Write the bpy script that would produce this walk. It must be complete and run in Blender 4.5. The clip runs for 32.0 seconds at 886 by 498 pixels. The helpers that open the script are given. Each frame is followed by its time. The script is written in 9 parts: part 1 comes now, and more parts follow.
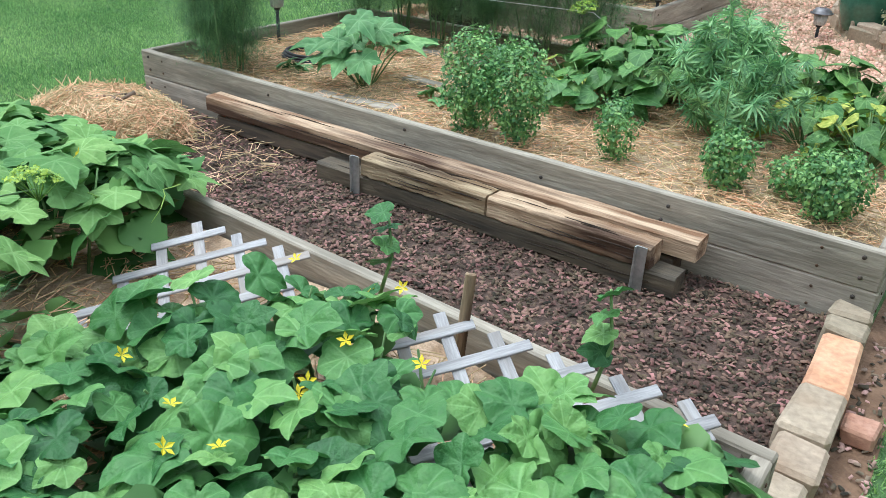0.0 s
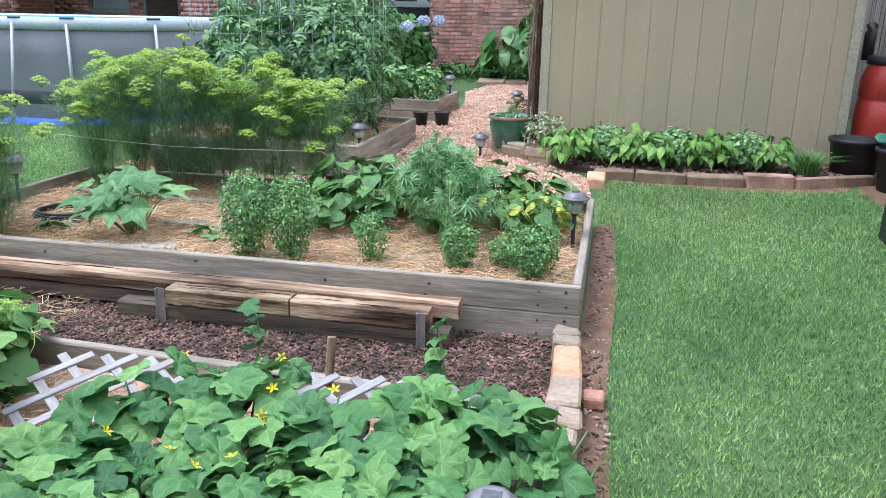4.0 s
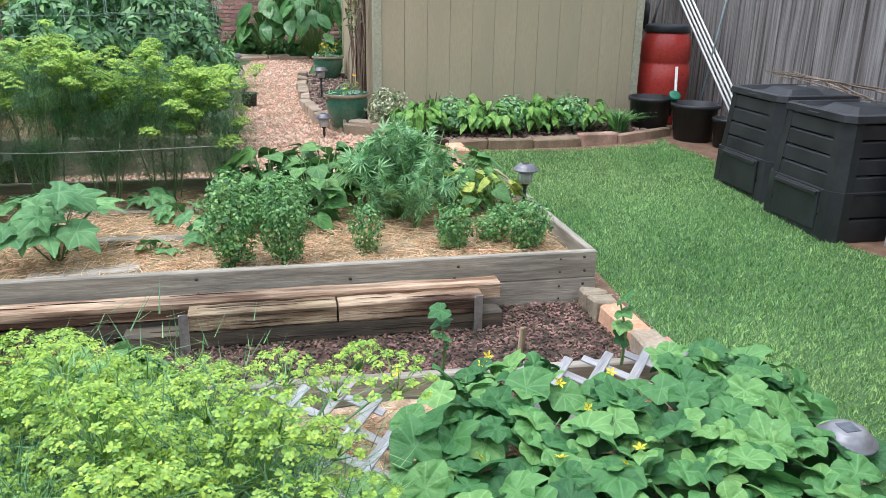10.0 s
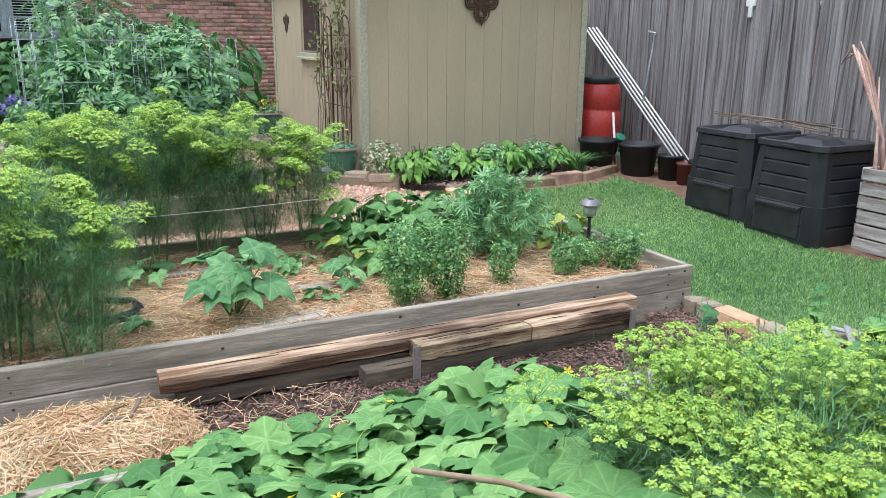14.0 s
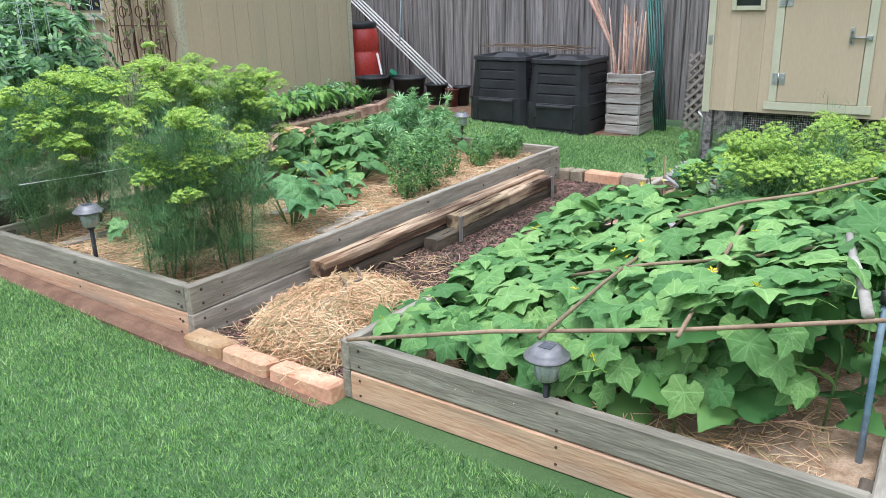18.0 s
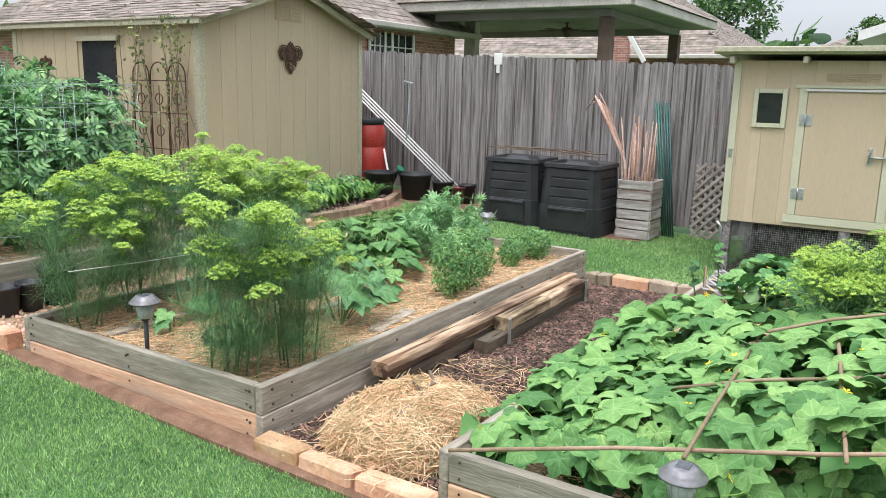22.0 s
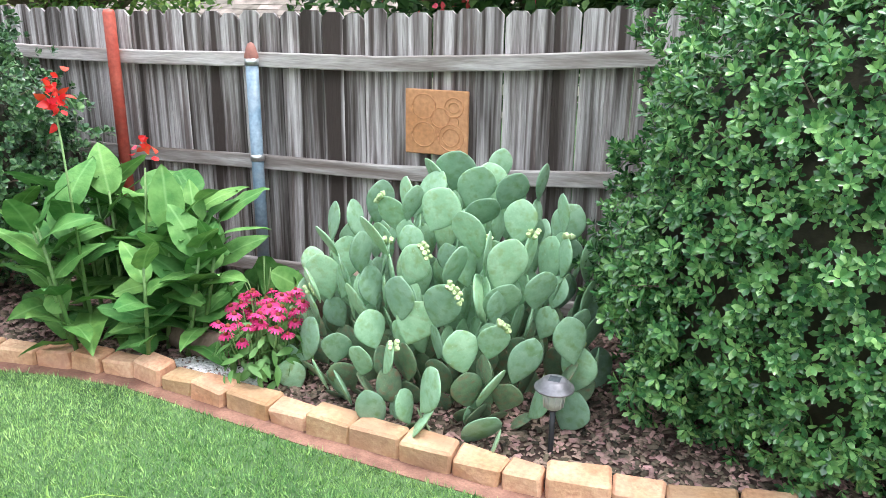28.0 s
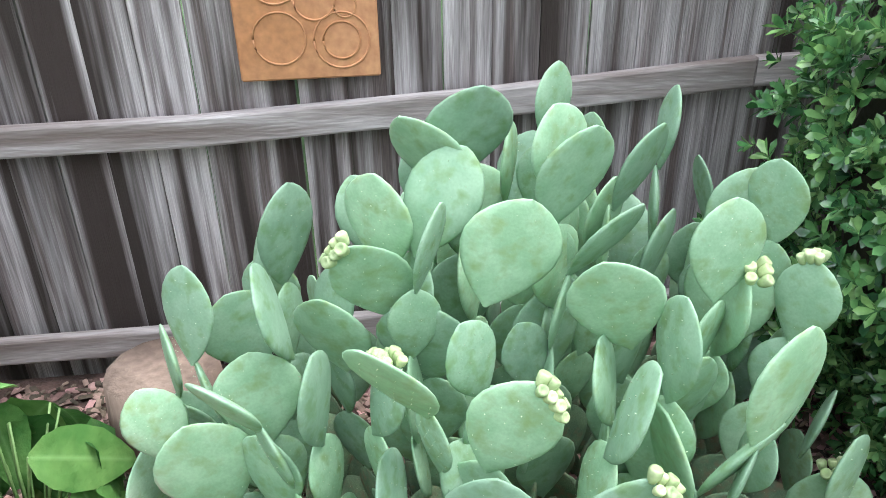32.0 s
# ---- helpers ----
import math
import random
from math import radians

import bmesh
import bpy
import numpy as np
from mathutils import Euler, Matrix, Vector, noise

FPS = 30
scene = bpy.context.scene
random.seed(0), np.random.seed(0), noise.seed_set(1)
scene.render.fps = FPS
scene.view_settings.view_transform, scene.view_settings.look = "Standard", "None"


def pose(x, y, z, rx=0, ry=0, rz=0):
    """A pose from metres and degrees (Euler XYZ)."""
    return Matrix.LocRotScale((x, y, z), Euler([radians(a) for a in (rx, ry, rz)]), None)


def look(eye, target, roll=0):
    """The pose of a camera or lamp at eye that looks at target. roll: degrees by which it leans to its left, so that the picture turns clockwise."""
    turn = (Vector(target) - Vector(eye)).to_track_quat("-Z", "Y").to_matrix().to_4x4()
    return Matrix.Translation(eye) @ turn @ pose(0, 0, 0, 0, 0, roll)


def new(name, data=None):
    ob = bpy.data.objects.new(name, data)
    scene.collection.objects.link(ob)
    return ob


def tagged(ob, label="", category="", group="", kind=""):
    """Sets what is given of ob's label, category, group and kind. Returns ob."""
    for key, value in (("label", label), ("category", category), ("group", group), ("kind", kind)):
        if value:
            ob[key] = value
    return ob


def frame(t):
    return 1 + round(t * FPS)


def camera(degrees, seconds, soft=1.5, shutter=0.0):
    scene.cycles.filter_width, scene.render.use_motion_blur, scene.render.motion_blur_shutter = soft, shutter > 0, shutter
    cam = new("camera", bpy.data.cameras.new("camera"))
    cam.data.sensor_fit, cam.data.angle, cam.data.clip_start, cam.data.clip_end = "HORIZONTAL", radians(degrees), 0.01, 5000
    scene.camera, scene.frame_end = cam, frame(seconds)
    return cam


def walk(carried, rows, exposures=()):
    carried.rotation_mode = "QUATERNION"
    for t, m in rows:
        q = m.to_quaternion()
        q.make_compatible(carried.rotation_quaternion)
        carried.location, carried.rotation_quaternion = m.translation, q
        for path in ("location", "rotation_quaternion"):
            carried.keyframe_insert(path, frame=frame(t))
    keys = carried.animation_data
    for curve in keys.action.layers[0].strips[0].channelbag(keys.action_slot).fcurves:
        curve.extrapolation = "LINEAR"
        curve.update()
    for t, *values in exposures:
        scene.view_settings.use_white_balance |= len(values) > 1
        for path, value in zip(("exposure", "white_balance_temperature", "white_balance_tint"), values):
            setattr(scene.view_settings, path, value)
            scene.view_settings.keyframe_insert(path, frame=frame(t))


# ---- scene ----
cam = camera(59.0, 32.0, soft=0.8)
PATH = [
    (0, (4.201, -2.685, 1.435), (3.161, -1.245, 0.516), 2.0),
    (0.5, (4.069, -2.961, 1.449), (3.149, -1.384, 0.633), -0.2),
    (1, (4.077, -3.226, 1.468), (3.371, -1.488, 0.776), 0.1),
    (1.5, (4.216, -3.337, 1.502), (3.536, -1.545, 0.931), -0.0),
    (2, (4.316, -3.413, 1.54), (3.611, -1.589, 1.123), -0.7),
    (2.5, (4.277, -3.473, 1.567), (3.639, -1.605, 1.245), -1.6),
    (3, (4.233, -3.562, 1.576), (3.686, -1.672, 1.22), -0.8),
    (3.5, (4.209, -3.639, 1.541), (3.725, -1.791, 0.949), 0.1),
    (5.5, (3.742, -3.442, 1.655), (3.919, -1.49, 1.257), -0.6),
    (6, (3.614, -3.491, 1.672), (4.052, -1.567, 1.349), -0.3),
    (6.5, (3.519, -3.527, 1.675), (4.086, -1.631, 1.385), 1.3),
    (7, (3.373, -3.573, 1.669), (3.721, -1.626, 1.369), 1.4),
    (7.5, (3.245, -3.593, 1.661), (3.368, -1.626, 1.321), 0.8),
    (8, (3.084, -3.53, 1.635), (3.082, -1.567, 1.249), -0.0),
    (8.5, (2.889, -3.467, 1.62), (2.832, -1.525, 1.146), -0.6),
    (9, (2.802, -3.508, 1.593), (2.889, -1.586, 1.047), 0.2),
    (9.5, (2.614, -3.631, 1.624), (2.974, -1.756, 1.029), 0.7),
    (10, (2.429, -3.643, 1.608), (2.83, -1.791, 0.968), 1.0),
    (10.5, (2.174, -3.613, 1.601), (2.366, -1.732, 0.95), 1.3),
    (11, (1.941, -3.59, 1.621), (1.996, -1.702, 0.964), 1.1),
    (11.5, (1.741, -3.644, 1.656), (1.813, -1.727, 1.091), -0.3),
    (12, (1.581, -3.728, 1.695), (1.707, -1.783, 1.243), -0.3),
    (12.5, (1.459, -3.762, 1.696), (1.662, -1.82, 1.262), 0.6),
    (13, (1.264, -3.675, 1.644), (1.692, -1.773, 1.195), 0.9),
    (13.5, (0.944, -3.607, 1.661), (1.604, -1.781, 1.183), 0.6),
    (14, (0.493, -3.585, 1.677), (1.35, -1.854, 1.157), 0.5),
    (14.5, (0.061, -3.416, 1.639), (0.967, -1.7, 1.153), -0.5),
    (16.5, (-1.34, -3.242, 1.691), (-0.09, -1.748, 1.24), -1.3),
    (17, (-1.673, -3.159, 1.667), (-0.187, -1.925, 1.147), -0.7),
    (17.5, (-1.962, -3.134, 1.648), (-0.462, -1.96, 1.038), -0.9),
    (18, (-2.232, -3.089, 1.657), (-0.677, -2.002, 1.027), -1.5),
    (18.5, (-2.465, -2.984, 1.728), (-1.016, -1.727, 1.162), -3.5),
    (19, (-2.584, -2.967, 1.772), (-1.423, -1.402, 1.325), -3.9),
    (19.5, (-2.642, -2.948, 1.781), (-1.704, -1.224, 1.396), -3.5),
    (20, (-2.667, -2.941, 1.776), (-1.854, -1.15, 1.415), -2.9),
    (20.5, (-2.683, -2.924, 1.778), (-1.896, -1.118, 1.431), -2.1),
    (21, (-2.664, -2.898, 1.782), (-1.686, -1.188, 1.436), -0.7),
    (21.5, (-2.649, -2.778, 1.741), (-1.325, -1.325, 1.374), 0.7),
    (22, (-2.511, -2.539, 1.696), (-0.845, -1.508, 1.293), 1.4),
    (22.5, (-2.398, -2.182, 1.719), (-0.524, -1.618, 1.306), 0.8),
    (23, (-2.331, -1.748, 1.751), (-0.39, -1.582, 1.295), -0.4),
    (23.5, (-2.218, -1.431, 1.806), (-0.293, -1.601, 1.291), -0.6),
    (24, (-1.999, -1.117, 1.875), (-0.164, -1.707, 1.342), 0.6),
    (24.5, (-1.841, -0.841, 1.857), (-0.155, -1.797, 1.364), 1.1),
    (25, (-1.596, -0.653, 1.859), (-0.092, -1.879, 1.374), 0.3),
    (25.5, (-1.362, -0.576, 1.885), (-0.103, -2.036, 1.353), -1.8),
    (26, (-1.123, -0.569, 1.928), (-0.122, -2.193, 1.327), -2.6),
    (26.5, (-0.912, -0.811, 1.896), (-0.03, -2.499, 1.284), -1.4),
    (28.5, (-0.131, -2.187, 1.871), (0.398, -4.006, 1.228), 1.6),
    (29, (-0.047, -2.594, 1.809), (0.372, -4.403, 1.067), 2.2),
    (29.5, (0.044, -2.894, 1.8), (0.629, -4.54, 0.827), 0.2),
    (30, (0.174, -3.094, 1.758), (0.778, -4.675, 0.691), 0.2),
    (30.5, (0.289, -3.361, 1.733), (0.751, -4.993, 0.672), 1.0),
    (31, (0.522, -3.523, 1.692), (0.841, -5.179, 0.616), 1.0),
    (31.5, (0.824, -3.636, 1.663), (0.977, -5.334, 0.617), -0.6),
    (32, (1.15, -3.843, 1.636), (0.984, -5.581, 0.66), -1.2),
]
# seconds, stops, kelvin, tint
EXPO = [(0, 0.22, 5900, 3), (1, 0.27, 5700, 8), (3, 0.36, 5750, 12), (5.8, 0.37, 5650, 19), (7.4, 0.36, 5550, 19), (8.2, 0.33, 5900, 12), (9, 0.32, 6000, 10), (11, 0.25, 5850, 9), (13, 0.28, 5900, 10), (17.5, 0.27, 5900, 10), (20, 0.37, 6250, 10), (22, 0.42, 6400, 10), (23.5, 0.5, 6400, 10), (26, 0.88, 6350, 11), (29, 1.12, 6300, 12), (30, 1.04, 6300, 12), (32, 1.04, 6250, 15)]
walk(cam, [(t, look(eye, target, roll)) for t, eye, target, roll in PATH], EXPO)

# ---- light: bright overcast sky with a wide, soft sun ----
world = bpy.data.worlds.new("overcast_sky")
scene.world = world
world.use_nodes = True
wn = world.node_tree.nodes
wl = world.node_tree.links
sky = wn.new("ShaderNodeTexSky")
sky.sky_type, sky.sun_disc = "NISHITA", False
sky.sun_elevation, sky.sun_rotation = radians(69), radians(258)
sky.air_density, sky.dust_density = 1.0, 4.0
cloud = wn.new("ShaderNodeTexNoise")
cloud.inputs["Scale"].default_value = 2.2
cloud.inputs["Detail"].default_value = 5
ramp = wn.new("ShaderNodeValToRGB")
ramp.color_ramp.elements[0].position, ramp.color_ramp.elements[0].color = 0.3, (9.0, 9.6, 10.5, 1)
ramp.color_ramp.elements[1].position, ramp.color_ramp.elements[1].color = 0.7, (12.2, 12.6, 13.1, 1)
mixw = wn.new("ShaderNodeMixRGB")
mixw.inputs[0].default_value = 0.8
tcw = wn.new("ShaderNodeTexCoord")
wl.new(tcw.outputs["Generated"], cloud.inputs["Vector"])
wl.new(cloud.outputs["Fac"], ramp.inputs[0])
wl.new(sky.outputs[0], mixw.inputs[1])
wl.new(ramp.outputs[0], mixw.inputs[2])
bgd = wn["Background"]
# an overcast sky is brighter overhead than at the horizon
sepw = wn.new("ShaderNodeSeparateXYZ")
wl.new(tcw.outputs["Generated"], sepw.inputs[0])
rise = wn.new("ShaderNodeMapRange")
rise.inputs[3].default_value, rise.inputs[4].default_value = 0.40, 1.40
wl.new(sepw.outputs[2], rise.inputs[0])
grad = wn.new("ShaderNodeVectorMath")
grad.operation = "SCALE"
wl.new(mixw.outputs[0], grad.inputs[0])
wl.new(rise.outputs[0], grad.inputs["Scale"])
wl.new(grad.outputs[0], bgd.inputs[0])
bgd.inputs[1].default_value = 0.13
sun = new("sun", bpy.data.lights.new("sun", "SUN"))
sun.data.energy, sun.data.angle, sun.data.color = 1.5, radians(24), (1.0, 0.97, 0.93)
sun.matrix_world = look((-3.8, -0.8, 10), (0, 0, 0))

# ---- materials ----
def mat(name, c1, c2, scale=6.0, rough=0.7, bump=0.2, fine=60.0, stretch=(1, 1, 1), rnd=0.12, stain=None,
        stain_scale=1.2, metallic=0.0, island=False, translucent=0.0, spec=0.5, coat=0.0, cut=(0.35, 0.65), stain_cut=(0.5, 0.72), grain_mix=0.45, veins=()):
    """A two-scale procedural surface: coarse patches of c1 and c2, fine grain, stains, and a shift for each piece."""
    m = bpy.data.materials.new(name)
    m.use_nodes = True
    n, l = m.node_tree.nodes, m.node_tree.links
    bs = n["Principled BSDF"]
    tc = n.new("ShaderNodeTexCoord")
    info = n.new("ShaderNodeObjectInfo")
    geo = n.new("ShaderNodeNewGeometry")
    rand = geo.outputs["Random Per Island"] if island else info.outputs["Random"]
    shift = n.new("ShaderNodeVectorMath")
    shift.operation = "MULTIPLY_ADD"
    shift.inputs[1].default_value = stretch
    off = n.new("ShaderNodeMath")
    off.operation = "MULTIPLY"
    off.inputs[1].default_value = 37.0
    l.new(info.outputs["Random"], off.inputs[0])
    l.new(tc.outputs["Object"], shift.inputs[0])
    l.new(off.outputs[0], shift.inputs[2])
    coarse = n.new("ShaderNodeTexNoise")
    coarse.inputs["Scale"].default_value, coarse.inputs["Detail"].default_value = scale, 6
    grain = n.new("ShaderNodeTexNoise")
    grain.inputs["Scale"].default_value, grain.inputs["Detail"].default_value = fine, 4
    for tex in (coarse, grain):
        l.new(shift.outputs[0], tex.inputs["Vector"])
    cr = n.new("ShaderNodeValToRGB")
    cr.color_ramp.elements[0].position, cr.color_ramp.elements[0].color = cut[0], (*c1, 1)
    cr.color_ramp.elements[1].position, cr.color_ramp.elements[1].color = cut[1], (*c2, 1)
    l.new(coarse.outputs["Fac"], cr.inputs[0])
    last = cr.outputs[0]
    g = n.new("ShaderNodeMixRGB")
    g.blend_type = "OVERLAY"
    g.inputs[0].default_value = grain_mix
    l.new(last, g.inputs[1])
    l.new(grain.outputs["Fac"], g.inputs[2])
    last = g.outputs[0]
    if stain:
        st = n.new("ShaderNodeTexNoise")
        st.inputs["Scale"].default_value, st.inputs["Detail"].default_value = stain_scale, 5
        l.new(shift.outputs[0], st.inputs["Vector"])
        sr = n.new("ShaderNodeValToRGB")
        sr.color_ramp.elements[0].position, sr.color_ramp.elements[1].position = stain_cut
        l.new(st.outputs["Fac"], sr.inputs[0])
        mx = n.new("ShaderNodeMixRGB")
        mx.inputs[2].default_value = (*stain, 1)
        l.new(sr.outputs[0], mx.inputs[0])
        l.new(last, mx.inputs[1])
        last = mx.outputs[0]
    if veins:
        # ribs fanning out from the stalk at the given angles, paler than the blade
        sep = n.new("ShaderNodeSeparateXYZ")
        l.new(tc.outputs["Object"], sep.inputs[0])

        def calc(op, a, b=None):
            q = n.new("ShaderNodeMath")
            q.operation = op
            for k, v in enumerate((a, b)):
                if v is None:
                    continue
                if hasattr(v, "links"):
                    l.new(v, q.inputs[k])
                else:
                    q.inputs[k].default_value = v
            return q.outputs[0]

        ax = calc("ABSOLUTE", sep.outputs[0])
        yy = calc("SUBTRACT", sep.outputs[1], 0.02)
        ang = calc("ARCTAN2", ax, yy)
        rad = calc("SQRT", calc("ADD", calc("MULTIPLY", ax, ax), calc("MULTIPLY", yy, yy)))
        near = None
        for v in veins:
            d = calc("MULTIPLY", calc("ABSOLUTE", calc("SUBTRACT", ang, v)), rad)
            near = d if near is None else calc("MINIMUM", near, d)
        vr = n.new("ShaderNodeMapRange")
        vr.inputs[1].default_value, vr.inputs[2].default_value = 0.0, 0.03
        vr.inputs[3].default_value, vr.inputs[4].default_value = 0.5, 0.0
        l.new(near, vr.inputs[0])
        vm = n.new("ShaderNodeMixRGB")
        vm.inputs[2].default_value = tuple(min(1, v * 1.25 + 0.06) for v in c2) + (1,)
        l.new(vr.outputs[0], vm.inputs[0])
        l.new(last, vm.inputs[1])
        last = vm.outputs[0]
    hsv = n.new("ShaderNodeHueSaturation")
    val = n.new("ShaderNodeMapRange")
    val.inputs[3].default_value, val.inputs[4].default_value = 1 - 2 * rnd, 1 + 2 * rnd
    l.new(rand, val.inputs[0])
    l.new(val.outputs[0], hsv.inputs["Value"])
    hue = n.new("ShaderNodeMapRange")
    hue.inputs[3].default_value, hue.inputs[4].default_value = 0.5 + 0.12 * rnd, 0.5 - 0.12 * rnd
    l.new(rand, hue.inputs[0])
    l.new(hue.outputs[0], hsv.inputs["Hue"])
    l.new(last, hsv.inputs["Color"])
    l.new(hsv.outputs[0], bs.inputs["Base Color"])
    bs.inputs["Metallic"].default_value = metallic
    bs.inputs["Specular IOR Level"].default_value = spec
    bs.inputs["Coat Weight"].default_value = coat
    rr = n.new("ShaderNodeMapRange")
    rr.inputs[3].default_value, rr.inputs[4].default_value = max(0.02, rough - 0.12), min(1, rough + 0.12)
    l.new(grain.outputs["Fac"], rr.inputs[0])
    l.new(rr.outputs[0], bs.inputs["Roughness"])
    if bump:
        bp = n.new("ShaderNodeBump")
        bp.inputs["Strength"].default_value, bp.inputs["Distance"].default_value = bump, 0.01
        add = n.new("ShaderNodeMath")
        l.new(coarse.outputs["Fac"], add.inputs[0])
        l.new(grain.outputs["Fac"], add.inputs[1])
        l.new(add.outputs[0], bp.inputs["Height"])
        l.new(bp.outputs[0], bs.inputs["Normal"])
    if translucent:
        tr = n.new("ShaderNodeBsdfTranslucent")
        l.new(hsv.outputs[0], tr.inputs[0])
        ms = n.new("ShaderNodeMixShader")
        ms.inputs[0].default_value = translucent
        l.new(bs.outputs[0], ms.inputs[1])
        l.new(tr.outputs[0], ms.inputs[2])
        l.new(ms.outputs[0], n["Material Output"].inputs[0])
    return m


GREYWOOD = (1.5, 14, 14)
M_plank = mat("weathered_plank", (0.27, 0.24, 0.195), (0.42, 0.375, 0.31), 2.0, 0.85, 0.35, 9, GREYWOOD, 0.08, (0.19, 0.165, 0.13), 0.9)
M_claywood = mat("clay_splashed_plank", (0.55, 0.33, 0.20), (0.66, 0.44, 0.29), 2.0, 0.85, 0.3, 9, GREYWOOD, 0.07, (0.40, 0.30, 0.22), 0.8)
M_timber = mat("old_timber", (0.19, 0.105, 0.052), (0.52, 0.39, 0.26), 1.6, 0.8, 0.7, 8, GREYWOOD, 0.08, (0.07, 0.037, 0.02), 0.6, cut=(0.34, 0.6), stain_cut=(0.5, 0.62))
M_darktimber = mat("dark_timber", (0.06, 0.05, 0.04), (0.15, 0.115, 0.08), 1.6, 0.75, 0.5, 8, GREYWOOD, 0.1, (0.38, 0.36, 0.33), 0.5, stain_cut=(0.68, 0.78))
M_picket = mat("weathered_picket", (0.165, 0.15, 0.148), (0.34, 0.318, 0.315), 1.4, 0.9, 0.5, 9, (0.7, 24, 24), 0.06, (0.06, 0.048, 0.042), 0.9, cut=(0.36, 0.66), stain_cut=(0.52, 0.68), grain_mix=0.6)
M_picket_s = mat("streaked_picket", (0.16, 0.13, 0.12), (0.62, 0.59, 0.58), 1.0, 0.9, 0.7, 11, (0.9, 27, 27), 0.08, (0.05, 0.038, 0.032), 0.45, cut=(0.38, 0.60), stain_cut=(0.44, 0.60), grain_mix=0.75)
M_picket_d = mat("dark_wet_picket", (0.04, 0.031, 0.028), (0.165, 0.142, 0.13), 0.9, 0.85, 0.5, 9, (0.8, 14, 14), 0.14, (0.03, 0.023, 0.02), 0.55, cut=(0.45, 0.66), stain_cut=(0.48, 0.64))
M_rail = mat("grey_rail", (0.34, 0.30, 0.28), (0.58, 0.55, 0.53), 1.5, 0.85, 0.35, 9, GREYWOOD, 0.08, (0.16, 0.12, 0.10), 0.6)
M_soil = mat("dark_soil", (0.05, 0.032, 0.024), (0.11, 0.07, 0.055), 14, 0.95, 0.8, 90)
M_clay = mat("red_clay", (0.17, 0.09, 0.06), (0.27, 0.155, 0.105), 9, 0.95, 0.6, 80)
M_mulch = mat("bark_mulch", (0.10, 0.070, 0.052), (0.34, 0.25, 0.19), 8, 0.9, 0.4, 60, island=True, rnd=0.45)
M_lava = mat("dark_mulch", (0.072, 0.046, 0.032), (0.24, 0.158, 0.113), 8, 0.9, 0.4, 60, island=True, rnd=0.45)
M_straw = mat("straw", (0.64, 0.43, 0.235), (0.83, 0.63, 0.39), 5, 0.75, 0.15, 70, island=True, rnd=0.22)
M_strawbed = mat("straw_bed", (0.37, 0.25, 0.155), (0.63, 0.47, 0.33), 22, 0.9, 0.7, 120)
M_gravel = mat("pink_gravel", (0.52, 0.31, 0.21), (0.72, 0.51, 0.38), 8, 0.9, 0.3, 60, island=True, rnd=0.2)
M_gravelbed = mat("gravel_bed", (0.44, 0.27, 0.18), (0.64, 0.45, 0.33), 26, 0.9, 0.9, 120)
M_white_gravel = mat("white_pebbles", (0.62, 0.60, 0.60), (0.80, 0.79, 0.79), 9, 0.8, 0.3, 60, island=True, rnd=0.12)
# lawn sheet toned down to hold the shade between the grass blades
M_lawn = mat("lawn_earth", (0.04, 0.095, 0.03), (0.08, 0.155, 0.055), 1.2, 0.95, 0.5, 120)
M_grass = mat("grass_blades", (0.19, 0.385, 0.125), (0.335, 0.545, 0.21), 0.9, 0.6, 0, 60, island=True, rnd=0.3, translucent=0.3, stain=(0.38, 0.47, 0.19), stain_scale=0.55, stain_cut=(0.55, 0.85))
M_stone = mat("sandstone_block", (0.52, 0.275, 0.15), (0.68, 0.44, 0.28), 5, 0.9, 0.6, 50, rnd=0.12, stain=(0.45, 0.26, 0.17), stain_scale=3)
M_stone_pale = mat("pale_stone", (0.33, 0.26, 0.19), (0.47, 0.38, 0.29), 5, 0.9, 0.6, 50, rnd=0.1, stain=(0.36, 0.25, 0.17), stain_scale=3)
M_shed = mat("shed_siding", (0.47, 0.39, 0.262), (0.50, 0.415, 0.282), 3.0, 0.75, 0.15, 60, (1, 1, 0.25), 0.015, (0.445, 0.375, 0.258), 2.5, grain_mix=0.14)
M_coop = mat("coop_siding", (0.55, 0.445, 0.305), (0.60, 0.485, 0.34), 1.4, 0.7, 0.1, 60, (1, 1, 0.25), 0.02, grain_mix=0.12)
M_sage = mat("sage_trim", (0.55, 0.54, 0.39), (0.61, 0.60, 0.445), 2.0, 0.6, 0.1, 40, (1, 1, 1), 0.03, grain_mix=0.12)
M_sage_old = mat("faded_sage_trim", (0.40, 0.38, 0.27), (0.47, 0.45, 0.33), 2.0, 0.7, 0.15, 40, (1, 1, 1), 0.04)
M_brick = mat("red_brick", (0.56, 0.265, 0.205), (0.74, 0.46, 0.38), 7, 0.9, 0.5, 70, rnd=0.14, stain=(0.58, 0.34, 0.24), stain_scale=5, stain_cut=(0.55, 0.8))
